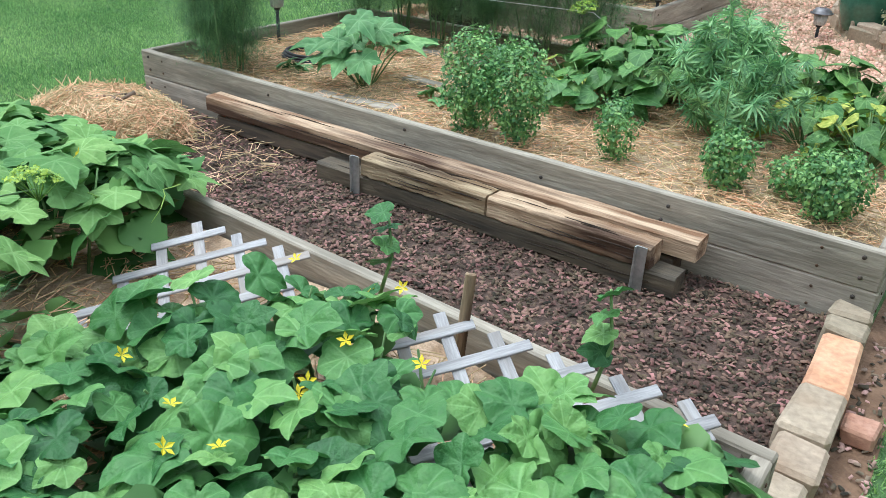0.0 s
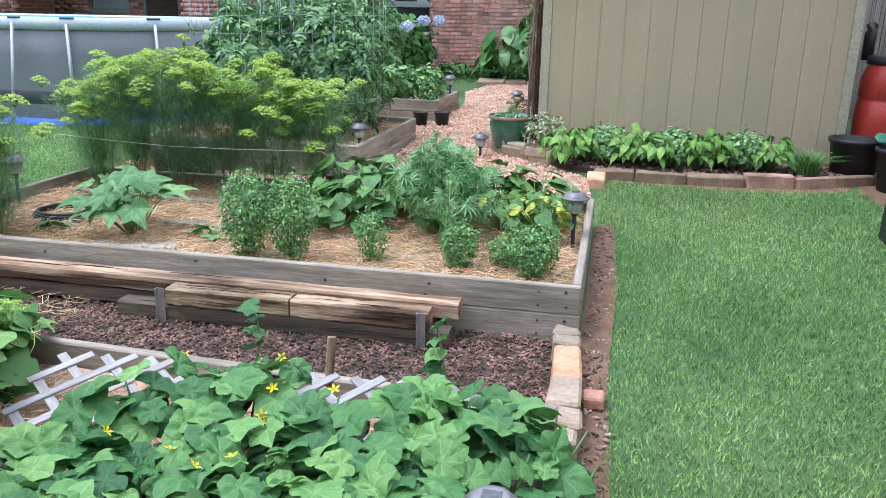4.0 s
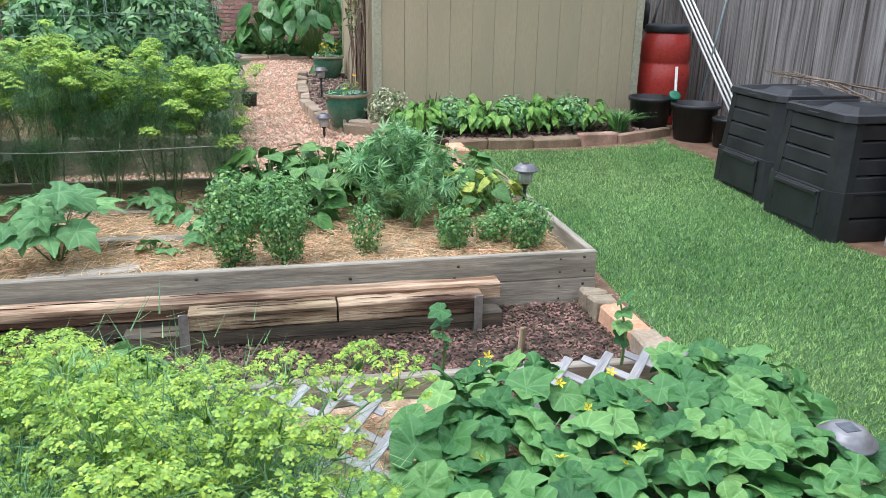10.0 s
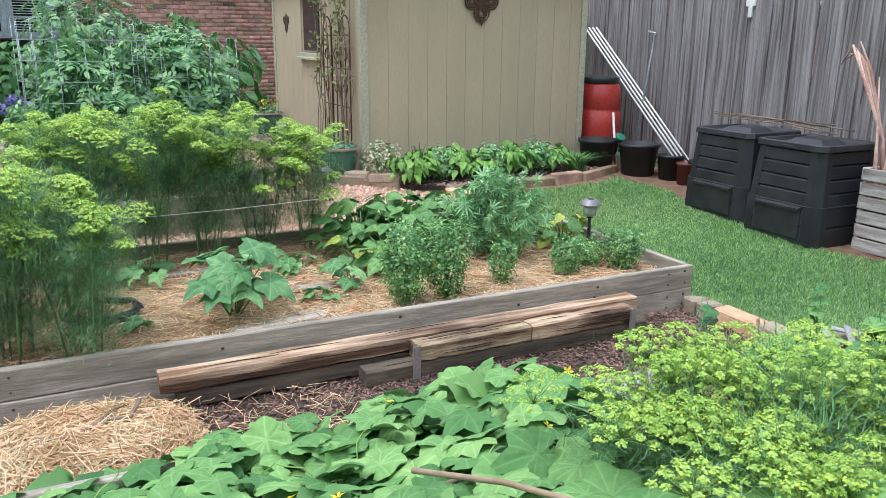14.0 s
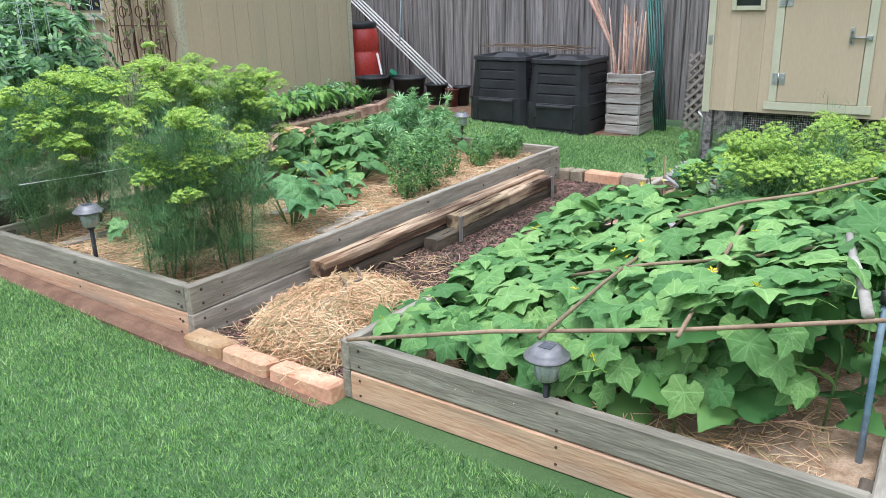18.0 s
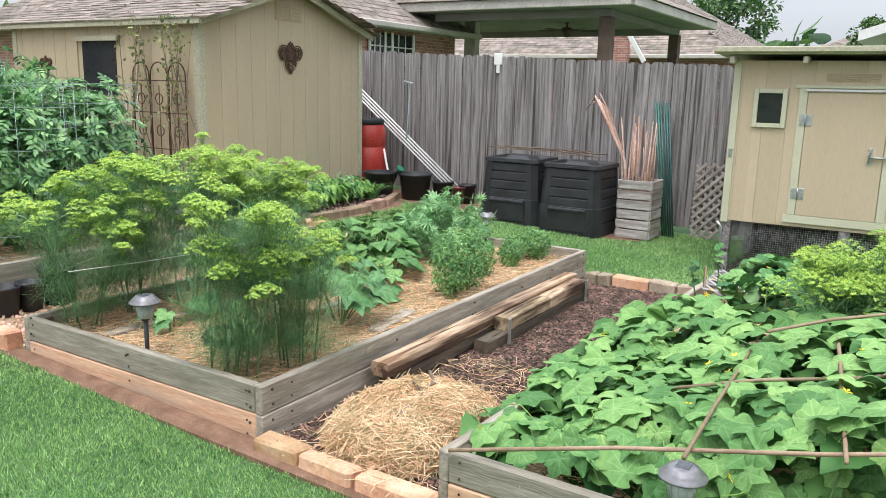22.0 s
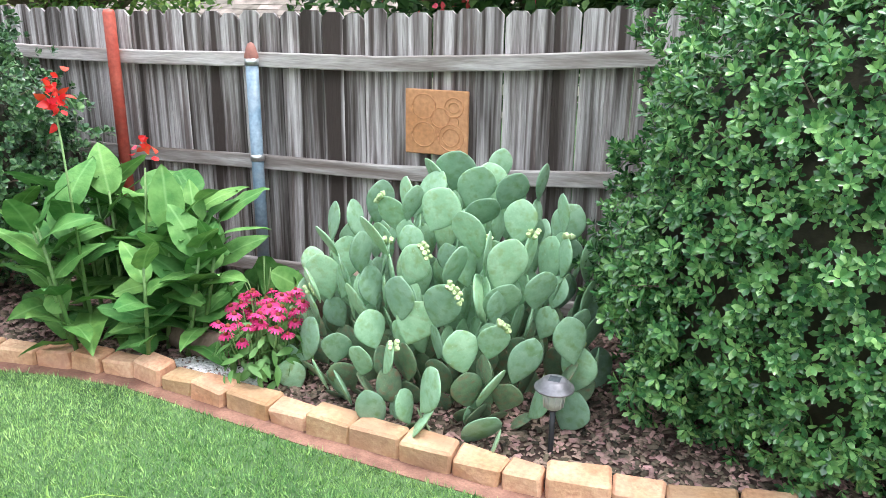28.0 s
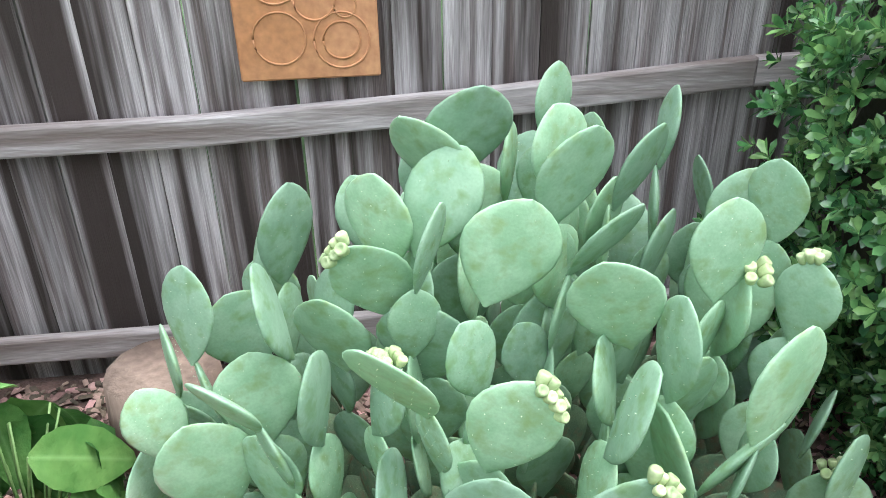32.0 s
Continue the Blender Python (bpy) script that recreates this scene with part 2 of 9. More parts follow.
def brickwork(name, c1, c2, mortar):
    """Far brick walls, too distant for single bricks."""
    m = mat(name, c1, c2, 4, 0.9, 0.3, 40)
    n, l = m.node_tree.nodes, m.node_tree.links
    tc, sep, com, bt, add = n.new("ShaderNodeTexCoord"), n.new("ShaderNodeSeparateXYZ"), n.new("ShaderNodeCombineXYZ"), n.new("ShaderNodeTexBrick"), n.new("ShaderNodeMath")
    l.new(tc.outputs["Object"], sep.inputs[0])
    l.new(sep.outputs[0], add.inputs[0])
    l.new(sep.outputs[1], add.inputs[1])
    l.new(add.outputs[0], com.inputs[0])
    l.new(sep.outputs[2], com.inputs[1])
    l.new(com.outputs[0], bt.inputs["Vector"])
    bt.inputs["Color1"].default_value, bt.inputs["Color2"].default_value, bt.inputs["Mortar"].default_value = (*c1, 1), (*c2, 1), (*mortar, 1)
    bt.inputs["Scale"].default_value, bt.inputs["Brick Width"].default_value, bt.inputs["Row Height"].default_value, bt.inputs["Mortar Size"].default_value = 1.0, 0.205, 0.0685, 0.006
    l.new(bt.outputs["Color"], n["Principled BSDF"].inputs["Base Color"])
    return m


M_brickwall = brickwork("far_brickwork", (0.30, 0.12, 0.095), (0.50, 0.25, 0.20), (0.50, 0.43, 0.38))
M_beigebrick = brickwork("beige_brickwork", (0.46, 0.38, 0.33), (0.58, 0.49, 0.43), (0.55, 0.49, 0.45))
M_brick_i = mat("red_brick_far", (0.56, 0.265, 0.205), (0.74, 0.46, 0.38), 7, 0.9, 0.5, 70, rnd=0.17, island=True, stain=(0.58, 0.34, 0.24), stain_scale=5, stain_cut=(0.55, 0.8))
M_brick_dark = mat("burnt_brick", (0.29, 0.17, 0.14), (0.42, 0.275, 0.235), 7, 0.9, 0.5, 70, rnd=0.2, stain=(0.46, 0.29, 0.24), stain_scale=5, stain_cut=(0.6, 0.8))
M_brick_dark_i = mat("burnt_shaded_brick_far", (0.29, 0.17, 0.14), (0.42, 0.275, 0.235), 7, 0.9, 0.5, 70, rnd=0.25, island=True)
M_mortar = mat("mortar", (0.58, 0.50, 0.45), (0.70, 0.62, 0.56), 12, 0.95, 0.3, 90)
M_shingle = mat("asphalt_shingle", (0.17, 0.142, 0.121), (0.315, 0.268, 0.23), 5, 0.95, 0.5, 140, island=True, rnd=0.16)
M_shingle_o = mat("asphalt_shingle_near", (0.17, 0.142, 0.121), (0.315, 0.268, 0.23), 5, 0.95, 0.5, 140, rnd=0.16)
M_glass = mat("dark_glass", (0.012, 0.014, 0.016), (0.03, 0.032, 0.035), 1, 0.08, 0, 10, rnd=0.02, spec=0.7)
M_blind = mat("blind_slat", (0.55, 0.57, 0.58), (0.66, 0.68, 0.68), 3, 0.6, 0, 20, rnd=0.03)
M_white = mat("white_paint", (0.74, 0.74, 0.72), (0.82, 0.82, 0.80), 3, 0.55, 0.05, 30, rnd=0.03)
M_cream = mat("cream_siding", (0.68, 0.61, 0.53), (0.74, 0.68, 0.60), 1.5, 0.7, 0.1, 30, rnd=0.03)
M_eave = mat("cream_gutter", (0.46, 0.43, 0.385), (0.56, 0.53, 0.475), 2, 0.5, 0.05, 30, rnd=0.03)
M_gutter = mat("grey_gutter", (0.20, 0.19, 0.17), (0.25, 0.24, 0.215), 2, 0.5, 0.05, 30, rnd=0.03)
M_brownpost = mat("brown_post", (0.085, 0.055, 0.042), (0.14, 0.095, 0.07), 3, 0.7, 0.15, 40, rnd=0.05)
M_poolside = mat("pool_wall_vinyl", (0.185, 0.205, 0.225), (0.225, 0.245, 0.27), 1.2, 0.45, 0.06, 80, rnd=0.02)
M_poolband = mat("pool_band", (0.05, 0.058, 0.066), (0.075, 0.084, 0.094), 2, 0.5, 0.04, 60, rnd=0.02)
M_poolrim = mat("pool_rim_vinyl", (0.48, 0.58, 0.66), (0.57, 0.67, 0.74), 2, 0.45, 0.05, 40, rnd=0.02)
M_poolmetal = mat("pool_metal", (0.50, 0.53, 0.55), (0.60, 0.63, 0.65), 2, 0.35, 0.02, 40, rnd=0.02, metallic=0.4)
M_poolliner = mat("pool_liner", (0.20, 0.52, 0.74), (0.30, 0.62, 0.82), 2, 0.4, 0.02, 40, rnd=0.02)
M_bluetarp = mat("blue_ground_cloth", (0.02, 0.10, 0.50), (0.04, 0.16, 0.62), 3, 0.5, 0.3, 40, rnd=0.02)
M_blackplastic = mat("black_plastic", (0.014, 0.015, 0.018), (0.032, 0.034, 0.039), 4, 0.5, 0.12, 50, rnd=0.06)
M_barrel = mat("terracotta_plastic", (0.42, 0.042, 0.032), (0.50, 0.062, 0.045), 2, 0.32, 0.05, 40, rnd=0.03)
M_steel = mat("galvanised_steel", (0.45, 0.47, 0.47), (0.62, 0.64, 0.64), 8, 0.35, 0.05, 60, rnd=0.05, metallic=0.8)
M_taupe = mat("taupe_boards", (0.26, 0.24, 0.225), (0.33, 0.31, 0.295), 2, 0.8, 0.2, 40, rnd=0.04)
M_lattice = mat("white_lattice", (0.30, 0.29, 0.30), (0.45, 0.44, 0.455), 3, 0.8, 0.25, 14, GREYWOOD, 0.07, (0.34, 0.30, 0.27), 1.2)
M_oldlattice = mat("grey_lattice", (0.22, 0.19, 0.165), (0.38, 0.345, 0.31), 3, 0.85, 0.25, 14, GREYWOOD, 0.07)
M_bark = mat("bark", (0.13, 0.095, 0.07), (0.26, 0.20, 0.15), 5, 0.9, 0.6, 40, (1, 1, 0.3), 0.1)
M_glaze = mat("green_glaze", (0.035, 0.115, 0.075), (0.07, 0.19, 0.125), 4, 0.18, 0.06, 40, rnd=0.04, coat=0.5)
M_rust = mat("rusted_iron", (0.055, 0.03, 0.02), (0.12, 0.065, 0.04), 12, 0.85, 0.4, 60, rnd=0.05)


# ---- building helpers ----
def link(name, me, parent=None, m=None, material=None, label=""):
    ob = new(name, me)
    if material and not me.materials:
        me.materials.append(material)
    if parent:
        ob.parent = parent
    if m is not None:
        ob.matrix_basis = m
    return tagged(ob, label) if label else ob


def part(name, bm, material, parent, label=""):
    me = bpy.data.meshes.new(name)
    bm.to_mesh(me)
    bm.free()
    return link(name, me, parent, None, material, label)


def raw(name, verts, faces, smooth=False):
    me = bpy.data.meshes.new(name)
    me.from_pydata([tuple(v) for v in verts], [], faces)
    if smooth:
        me.shade_smooth()
    me.update()
    return me


def big(name, verts, faces, smooth=False):
    """A mesh from numpy arrays: verts (n, 3), faces (k, 3 or 4)."""
    verts, faces = np.asarray(verts, np.float32), np.asarray(faces, np.int32)
    me = bpy.data.meshes.new(name)
    k = faces.shape[1]
    me.vertices.add(len(verts))
    me.vertices.foreach_set("co", verts.ravel())
    me.loops.add(faces.size)
    me.loops.foreach_set("vertex_index", faces.ravel())
    me.polygons.add(len(faces))
    me.polygons.foreach_set("loop_start", np.arange(0, faces.size, k, dtype=np.int32))
    me.update(calc_edges=True)
    if smooth:
        me.shade_smooth()
    return me


def thing(name, label, category, group="", at=(0, 0, 0), kind="", rz=0.0):
    ob = new(name)
    ob.matrix_basis = pose(*at, 0, 0, rz)
    return tagged(ob, label, category, group, kind)


def rbox(sx, sy, sz, b=0.004, wob=0.0, rng=None):
    """A box centred at the origin with chamfered edges; wob: uneven corners."""
    hx, hy, hz = sx / 2, sy / 2, sz / 2
    b = min(b, hx * 0.45, hy * 0.45, hz * 0.45)
    vs = []
    idx = {}
    for ix in (-1, 1):
        for iy in (-1, 1):
            for iz in (-1, 1):
                j = [rng.uniform(-wob, wob) for _ in range(3)] if rng else (0, 0, 0)
                for a in range(3):
                    h = [hx - b, hy - b, hz - b]
                    h[a] = (hx, hy, hz)[a]
                    idx[ix, iy, iz, a] = len(vs)
                    vs.append((ix * h[0] + j[0], iy * h[1] + j[1], iz * h[2] + j[2]))
    fs = []
    for a in range(3):
        u, v = (a + 1) % 3, (a + 2) % 3
        for s in (-1, 1):
            ring = []
            for su, sv in ((-1, -1), (1, -1), (1, 1), (-1, 1)):
                k = [0, 0, 0]
                k[a], k[u], k[v] = s, su, sv
                ring.append(idx[k[0], k[1], k[2], a])
            fs.append(ring if s > 0 else ring[::-1])
    for a in range(3):
        u, v = (a + 1) % 3, (a + 2) % 3
        for su in (-1, 1):
            for sv in (-1, 1):
                q = []
                for s, w in ((-1, u), (1, u), (1, v), (-1, v)):
                    k = [0, 0, 0]
                    k[a], k[u], k[v] = s, su, sv
                    q.append(idx[k[0], k[1], k[2], w])
                fs.append(q if su * sv < 0 else q[::-1])
    for key in [(x, y, z) for x in (-1, 1) for y in (-1, 1) for z in (-1, 1)]:
        t = [idx[key[0], key[1], key[2], a] for a in range(3)]
        fs.append(t if key[0] * key[1] * key[2] > 0 else t[::-1])
    return vs, fs


def block(name, x0, x1, y0, y1, z0, z1, material, parent=None, b=0.004, label="", wob=0.0, rng=None):
    """A chamfered box between two corners, its long axis left on local x, y or z as it lies."""
    vs, fs = rbox(x1 - x0, y1 - y0, z1 - z0, b, wob, rng)
    me = raw(name, vs, fs)
    return link(name, me, parent, Matrix.Translation(((x0 + x1) / 2, (y0 + y1) / 2, (z0 + z1) / 2)), material, label)


def board(name, a, c, w, h, material, parent=None, b=0.004, label="", up=(0, 0, 1), wob=0.0, rng=None):
    """A board from point a to point c, w wide (sideways) and h high; its grain runs along local x."""
    a, c = Vector(a), Vector(c)
    d = c - a
    vs, fs = rbox(d.length, w, h, b, wob, rng)
    me = raw(name, vs, fs)
    x = d.normalized()
    y = Vector(up).cross(x).normalized()
    z = x.cross(y)
    m = Matrix((x, y, z)).transposed().to_4x4()
    m.translation = (a + c) / 2
    return link(name, me, parent, m, material, label)


def rod_data(pts, radii, sides=6, cap=True):
    """A tube along points with a radius at each."""
    pts = [Vector(p) for p in pts]
    if not hasattr(radii, "__len__"):
        radii = [radii] * len(pts)
    vs, fs = [], []
    for i, p in enumerate(pts):
        t = (pts[min(i + 1, len(pts) - 1)] - pts[max(i - 1, 0)]).normalized()
        u = t.cross(Vector((0.31, 0.17, 0.94)) if abs(t.z) < 0.9 else Vector((1, 0.1, 0))).normalized()
        w = t.cross(u)
        for k in range(sides):
            an = 2 * math.pi * k / sides
            vs.append(p + (u * math.cos(an) + w * math.sin(an)) * radii[i])
    for i in range(len(pts) - 1):
        for k in range(sides):
            a, b2 = i * sides + k, i * sides + (k + 1) % sides
            fs.append((a, b2, b2 + sides, a + sides))
    if cap:
        fs.append(tuple(range(sides))[::-1])
        fs.append(tuple(range((len(pts) - 1) * sides, len(pts) * sides)))
    return vs, fs


def rod(name, pts, radii, material, parent=None, sides=8, label="", smooth=True):
    vs, fs = rod_data(pts, radii, sides)
    return link(name, raw(name, vs, fs, smooth), parent, None, material, label)


def rods(name, lines, material, parent=None, sides=5, label=""):
    """Several tubes of one part in one mesh: lines of (points, radii)."""
    vs, fs = [], []
    for pts, rr in lines:
        v, f = rod_data(pts, rr, sides)
        o = len(vs)
        vs += v
        fs += [tuple(i + o for i in q) for q in f]
    ob = link(name, raw(name, vs, fs, True), parent, None, material, label)
    return tagged(ob, kind="stuff") if len(lines) > 8 else ob


def lathe_data(profile, sides=28):
    vs, fs = [], []
    for r, z in profile:
        for k in range(sides):
            an = 2 * math.pi * k / sides
            vs.append((r * math.cos(an), r * math.sin(an), z))
    for i in range(len(profile) - 1):
        for k in range(sides):
            a, b2 = i * sides + k, i * sides + (k + 1) % sides
            fs.append((a, b2, b2 + sides, a + sides))
    return vs, fs


def lathe(name, profile, material, parent=None, at=(0, 0, 0), sides=28, label="", rx=0):
    vs, fs = lathe_data(profile, sides)
    return link(name, raw(name, vs, fs, True), parent, pose(*at, rx), material, label)


def prism(name, outline, depth, material, parent=None, m=None, label="", axis="y"):
    """An outline of (u, z) points pushed through a depth along y (or x)."""
    k = len(outline)
    if axis == "y":
        vs = [(u, 0, z) for u, z in outline] + [(u, depth, z) for u, z in outline]
    else:
        vs = [(0, u, z) for u, z in outline] + [(depth, u, z) for u, z in outline]
    fs = [tuple(range(k)), tuple(range(2 * k - 1, k - 1, -1))] + [(i, i + k, (i + 1) % k + k, (i + 1) % k) for i in range(k)]
    me = raw(name, vs, fs)
    return link(name, me, parent, m, material, label)


def strew(name, tv, tf, places, turns, scales, material, parent=None, label="", smooth=False):
    """One mesh of many copies of a small template: places (n, 3), turns (n, 3, 3), scales (n,) or (n, 3)."""
    tv, tf = np.asarray(tv, float), np.asarray(tf, int)
    n = len(places)
    s = np.asarray(scales, float)
    s = s[:, None, None] if s.ndim == 1 else s[:, None, :]
    vs = np.einsum("nij,nkj->nki", turns, tv[None] * s) + np.asarray(places)[:, None, :]
    fs = tf[None] + (np.arange(n) * len(tv))[:, None, None]
    return link(name, big(name, vs.reshape(-1, 3), fs.reshape(-1, tf.shape[1]), smooth), parent, None, material, label)


def turns_from(normals, spins, rng, jitter=0.0):
    """Frames whose z follows the normals, spun about them."""
    n = np.asarray(normals, float) + rng.normal(0, 1, np.shape(normals)) * jitter
    n /= np.linalg.norm(n, axis=1, keepdims=True) + 1e-9
    ref = np.where(np.abs(n[:, 2:3]) > 0.95, [[1.0, 0, 0]], [[0, 0, 1.0]])
    x = np.cross(ref, n)
    x /= np.linalg.norm(x, axis=1, keepdims=True) + 1e-9
    y = np.cross(n, x)
    c, s = np.cos(spins)[:, None], np.sin(spins)[:, None]
    return np.stack([x * c + y * s, y * c - x * s, n], axis=2)


def ground_z(y):
    return 0.045 * np.clip(y, 0, 12)


def gz(y):
    return 0.045 * min(max(0.0, y), 12.0)


# leaf outlines: flat fans folded along the midrib
def leaf_template(outline, fold=0.18, droop=0.25):
    """A leaf of unit length along +y from its stalk: outline of right-hand (x, y) points, mirrored."""
    right = list(outline)
    left = [(-x, y) for x, y in right]
    mid = [(0.0, y) for _, y in right]
    vs = [(x, y, abs(x) * fold - droop * y * y) for x, y in left + mid + right]
    k = len(right)
    fs = []
    for i in range(k - 1):
        fs.append((i, k + i, k + i + 1, i + 1))
        fs.append((k + i, 2 * k + i, 2 * k + i + 1, k + i + 1))
    return np.array(vs), np.array(fs)


OVAL = leaf_template([(0.02, 0), (0.2, 0.2), (0.26, 0.45), (0.17, 0.75), (0.01, 1.0)])
LANCE = leaf_template([(0.02, 0), (0.10, 0.3), (0.09, 0.6), (0.005, 1.0)])
BROAD = leaf_template([(0.03, 0), (0.32, 0.18), (0.40, 0.42), (0.24, 0.75), (0.01, 1.0)], 0.15, 0.3)

# ---- ground: one sheet, level in the south and rising gently to the house ----
R1 = random.Random(11)
gx = [-600, -200, -60, -20, -8, -4, 0, 4, 8, 12, 25, 60, 200, 600]
gy = [-600, -200, -60, -20, -10, -6, -3, 0, 2, 4, 6, 8, 10, 12, 16, 30, 80, 250, 600]
ground = link("ground", raw("ground", [(x, y, gz(y)) for y in gy for x in gx],
              [(j * len(gx) + i, j * len(gx) + i + 1, (j + 1) * len(gx) + i + 1, (j + 1) * len(gx) + i) for j in range(len(gy) - 1) for i in range(len(gx) - 1)]),
              None, None, M_lawn)
tagged(ground, "mown green lawn over garden earth", "lawn", kind="structure")


def patch(name, outline, dz, material, label, category):
    """A thin raised sheet that follows the ground inside an outline."""
    bm = bmesh.new()
    top = bm.faces.new([bm.verts.new((x, y, gz(y) + dz)) for x, y in outline])
    for y in (2, 4, 6, 8, 10):
        bmesh.ops.bisect_plane(bm, geom=bm.verts[:] + bm.edges[:] + bm.faces[:], plane_co=(0, y, 0), plane_no=(0, 1, 0))
    ext = bmesh.ops.extrude_face_region(bm, geom=bm.faces[:])
    for v in ext["geom"]:
        if isinstance(v, bmesh.types.BMVert):
            v.co.z -= dz + 0.03
    bmesh.ops.recalc_face_normals(bm, faces=bm.faces[:])
    for v in bm.verts:
        if v.co.z > gz(v.co.y) + dz - 0.002:
            v.co.z = gz(v.co.y) + dz
    ob = part(name, bm, material, None)
    return tagged(ob, label, category, kind="structure")


def inside(pts, poly):
    """Which of the (n, 2) points lie in a polygon."""
    x, y = pts[:, 0], pts[:, 1]
    hit = np.zeros(len(pts), bool)
    j = len(poly) - 1
    for i in range(len(poly)):
        (xi, yi), (xj, yj) = poly[i], poly[j]
        cross = ((yi > y) != (yj > y)) & (x < (xj - xi) * (y - yi) / (yj - yi + 1e-12) + xi)
        hit ^= cross
        j = i
    return hit


def fill(poly, count, rng):
    p = np.array(poly)
    lo, hi = p.min(0), p.max(0)
    pts = rng.uniform(lo, hi, (int(count * 3), 2))
    return pts[inside(pts, poly)][:count]


GRAVEL = [(0.0, 1.98), (0.0, 2.78), (2.05, 2.78), (2.05, 4.78), (0.0, 4.78), (0.0, 5.72), (2.08, 5.72), (2.1, 7.2), (1.9, 8.3), (2.2, 9.4), (3.1, 9.4), (2.95, 8.2),
          (2.78, 6.6), (2.75, 5.4), (2.8, 4.6), (3.05, 4.1), (3.5, 3.75), (3.95, 3.35), (4.02, 2.6), (4.05, 1.98)]
patch("gravel_path", GRAVEL, 0.012, M_gravelbed, "loose pink crushed gravel path between the raised beds", "path")
STRIP = [(0.0, -0.02), (4.0, -0.02), (4.0, -1.15), (0.0, -1.0)]
patch("mulch_strip", STRIP, 0.02, M_soil, "dark soil strip between two raised beds", "mulch bed")
BORDER = [(5.95, -4.02), (5.3, -4.18), (4.2, -4.37), (3.4, -4.54), (2.8, -4.66), (2.4, -4.69), (1.9, -4.62), (1.3, -4.55), (0.8, -4.5), (0.28, -4.47), (-0.26, -4.54),
          (-0.73, -4.6), (-1.13, -4.73), (-2.2, -4.86), (-4.5, -4.95)]
SOUTHBED = BORDER + [(-4.5, -6.0), (7.05, -6.0), (7.05, -3.7)]
patch("south_flower_bed", SOUTHBED, 0.045, M_soil, "dark mulched flower bed along the fence", "flower bed")
SHEDBED = [(2.85, 7.6), (2.8, 6.6), (2.82, 5.4), (2.9, 4.6), (3.2, 4.05), (3.6, 3.75), (4.1, 3.5), (4.8, 3.45), (5.5, 3.5), (6.2, 3.7), (6.3, 4.2), (3.4, 4.2), (3.4, 7.7)]
patch("shed_flower_bed", SHEDBED, 0.05, M_soil, "dark soil bed against the garden shed", "flower bed")
patch("clay_edge_east", [(4.07, 1.98), (4.2, 2.0), (4.24, 0.9), (4.2, -0.4), (4.24, -1.6), (4.06, -1.75), (4.06, 0.0)], 0.004, M_clay, "bare red clay edge beside the raised bed", "soil")
patch("clay_edge_west", [(-0.02, 7.0), (-0.13, 7.0), (-0.12, 4.0), (-0.13, 1.0), (-0.16, -1.0), (-0.02, -1.0), (-0.01, 2.0)], 0.004, M_clay, "bare red clay edge beside the raised beds", "soil")
clay_s = [(x, y + (0.15 if x > 0 else 0.21)) for x, y in BORDER] + BORDER[::-1]
patch("clay_edge_south", clay_s, 0.004, M_clay, "bare red clay trench along the stone edging", "soil")
patch("clay_edge_shed", [(4.15, 3.3), (5.0, 3.2), (5.9, 3.3), (6.2, 3.5), (6.1, 3.7), (5.0, 3.4), (4.15, 3.45)], 0.004, M_clay, "bare red clay beside the brick edging", "soil")
patch("coop_dirt", [(5.24, -2.8), (6.5, -2.8), (6.5, -0.92), (5.24, -0.92)], 0.006, M_soil, "dark bare dirt under the chicken coop", "soil")
patch("clay_compost", [(6.02, 0.6), (6.0, 1.1), (6.06, 2.2), (6.3, 2.7), (6.2, 3.4), (6.25, 3.7), (6.4, 4.3), (7.05, 4.4), (7.05, 0.1), (6.2, 0.2)], 0.004, M_clay, "bare clay under the compost bins", "soil")


# ---- raised beds ----
def raised_bed(name, label, corners, top, low, rows, mats, thick=0.045):
    """Plank bed: corners south-west, south-east, north-east, north-west; one board object for each plank."""
    bed = thing(name, label, "raised bed", "raised garden beds")
    h = (top - low) / rows
    for s in range(4):
        a, c = Vector((*corners[s], 0)), Vector((*corners[(s + 1) % 4], 0))
        d = (c - a).normalized()
        inn = Vector((-d.y, d.x, 0)) * thick / 2
        for r in range(rows):
            z = low + h * (r + 0.5)
            cut = thick if s % 2 else -0.001
            wob = Vector((0, 0, R1.uniform(-0.002, 0.002)))
            board("board", a + inn + d * cut + Vector((0, 0, z)) + wob, c + inn - d * cut + Vector((0, 0, z)) + wob, thick + R1.uniform(-0.003, 0.003), h - 0.004,
                  mats(s, r), bed, 0.006, "", wob=0.002, rng=R1)
            for e in (0.05, 0.5, 0.95):
                p = a + d * (c - a).length * e - Vector((-d.y, d.x, 0)) * 0.003
                for dz in (-0.035, 0.035):
                    q = p + Vector((0, 0, z + dz))
                    rod("screw", [q, q - Vector((-d.y, d.x, 0)) * 0.003], [0.006, 0.005], M_rust, bed, 8)
        p = a + (Vector((*corners[(s + 2) % 4], 0)) - a).normalized() * (thick * 2.0 + 0.02)
        block("corner_post", p.x - 0.04, p.x + 0.04, p.y - 0.04, p.y + 0.04, low - 0.1, top - 0.02, M_darktimber, bed, 0.006)
    return bed


def bed_mats(s, r):
    return M_claywood if (s == 3 and r == 0) else M_plank


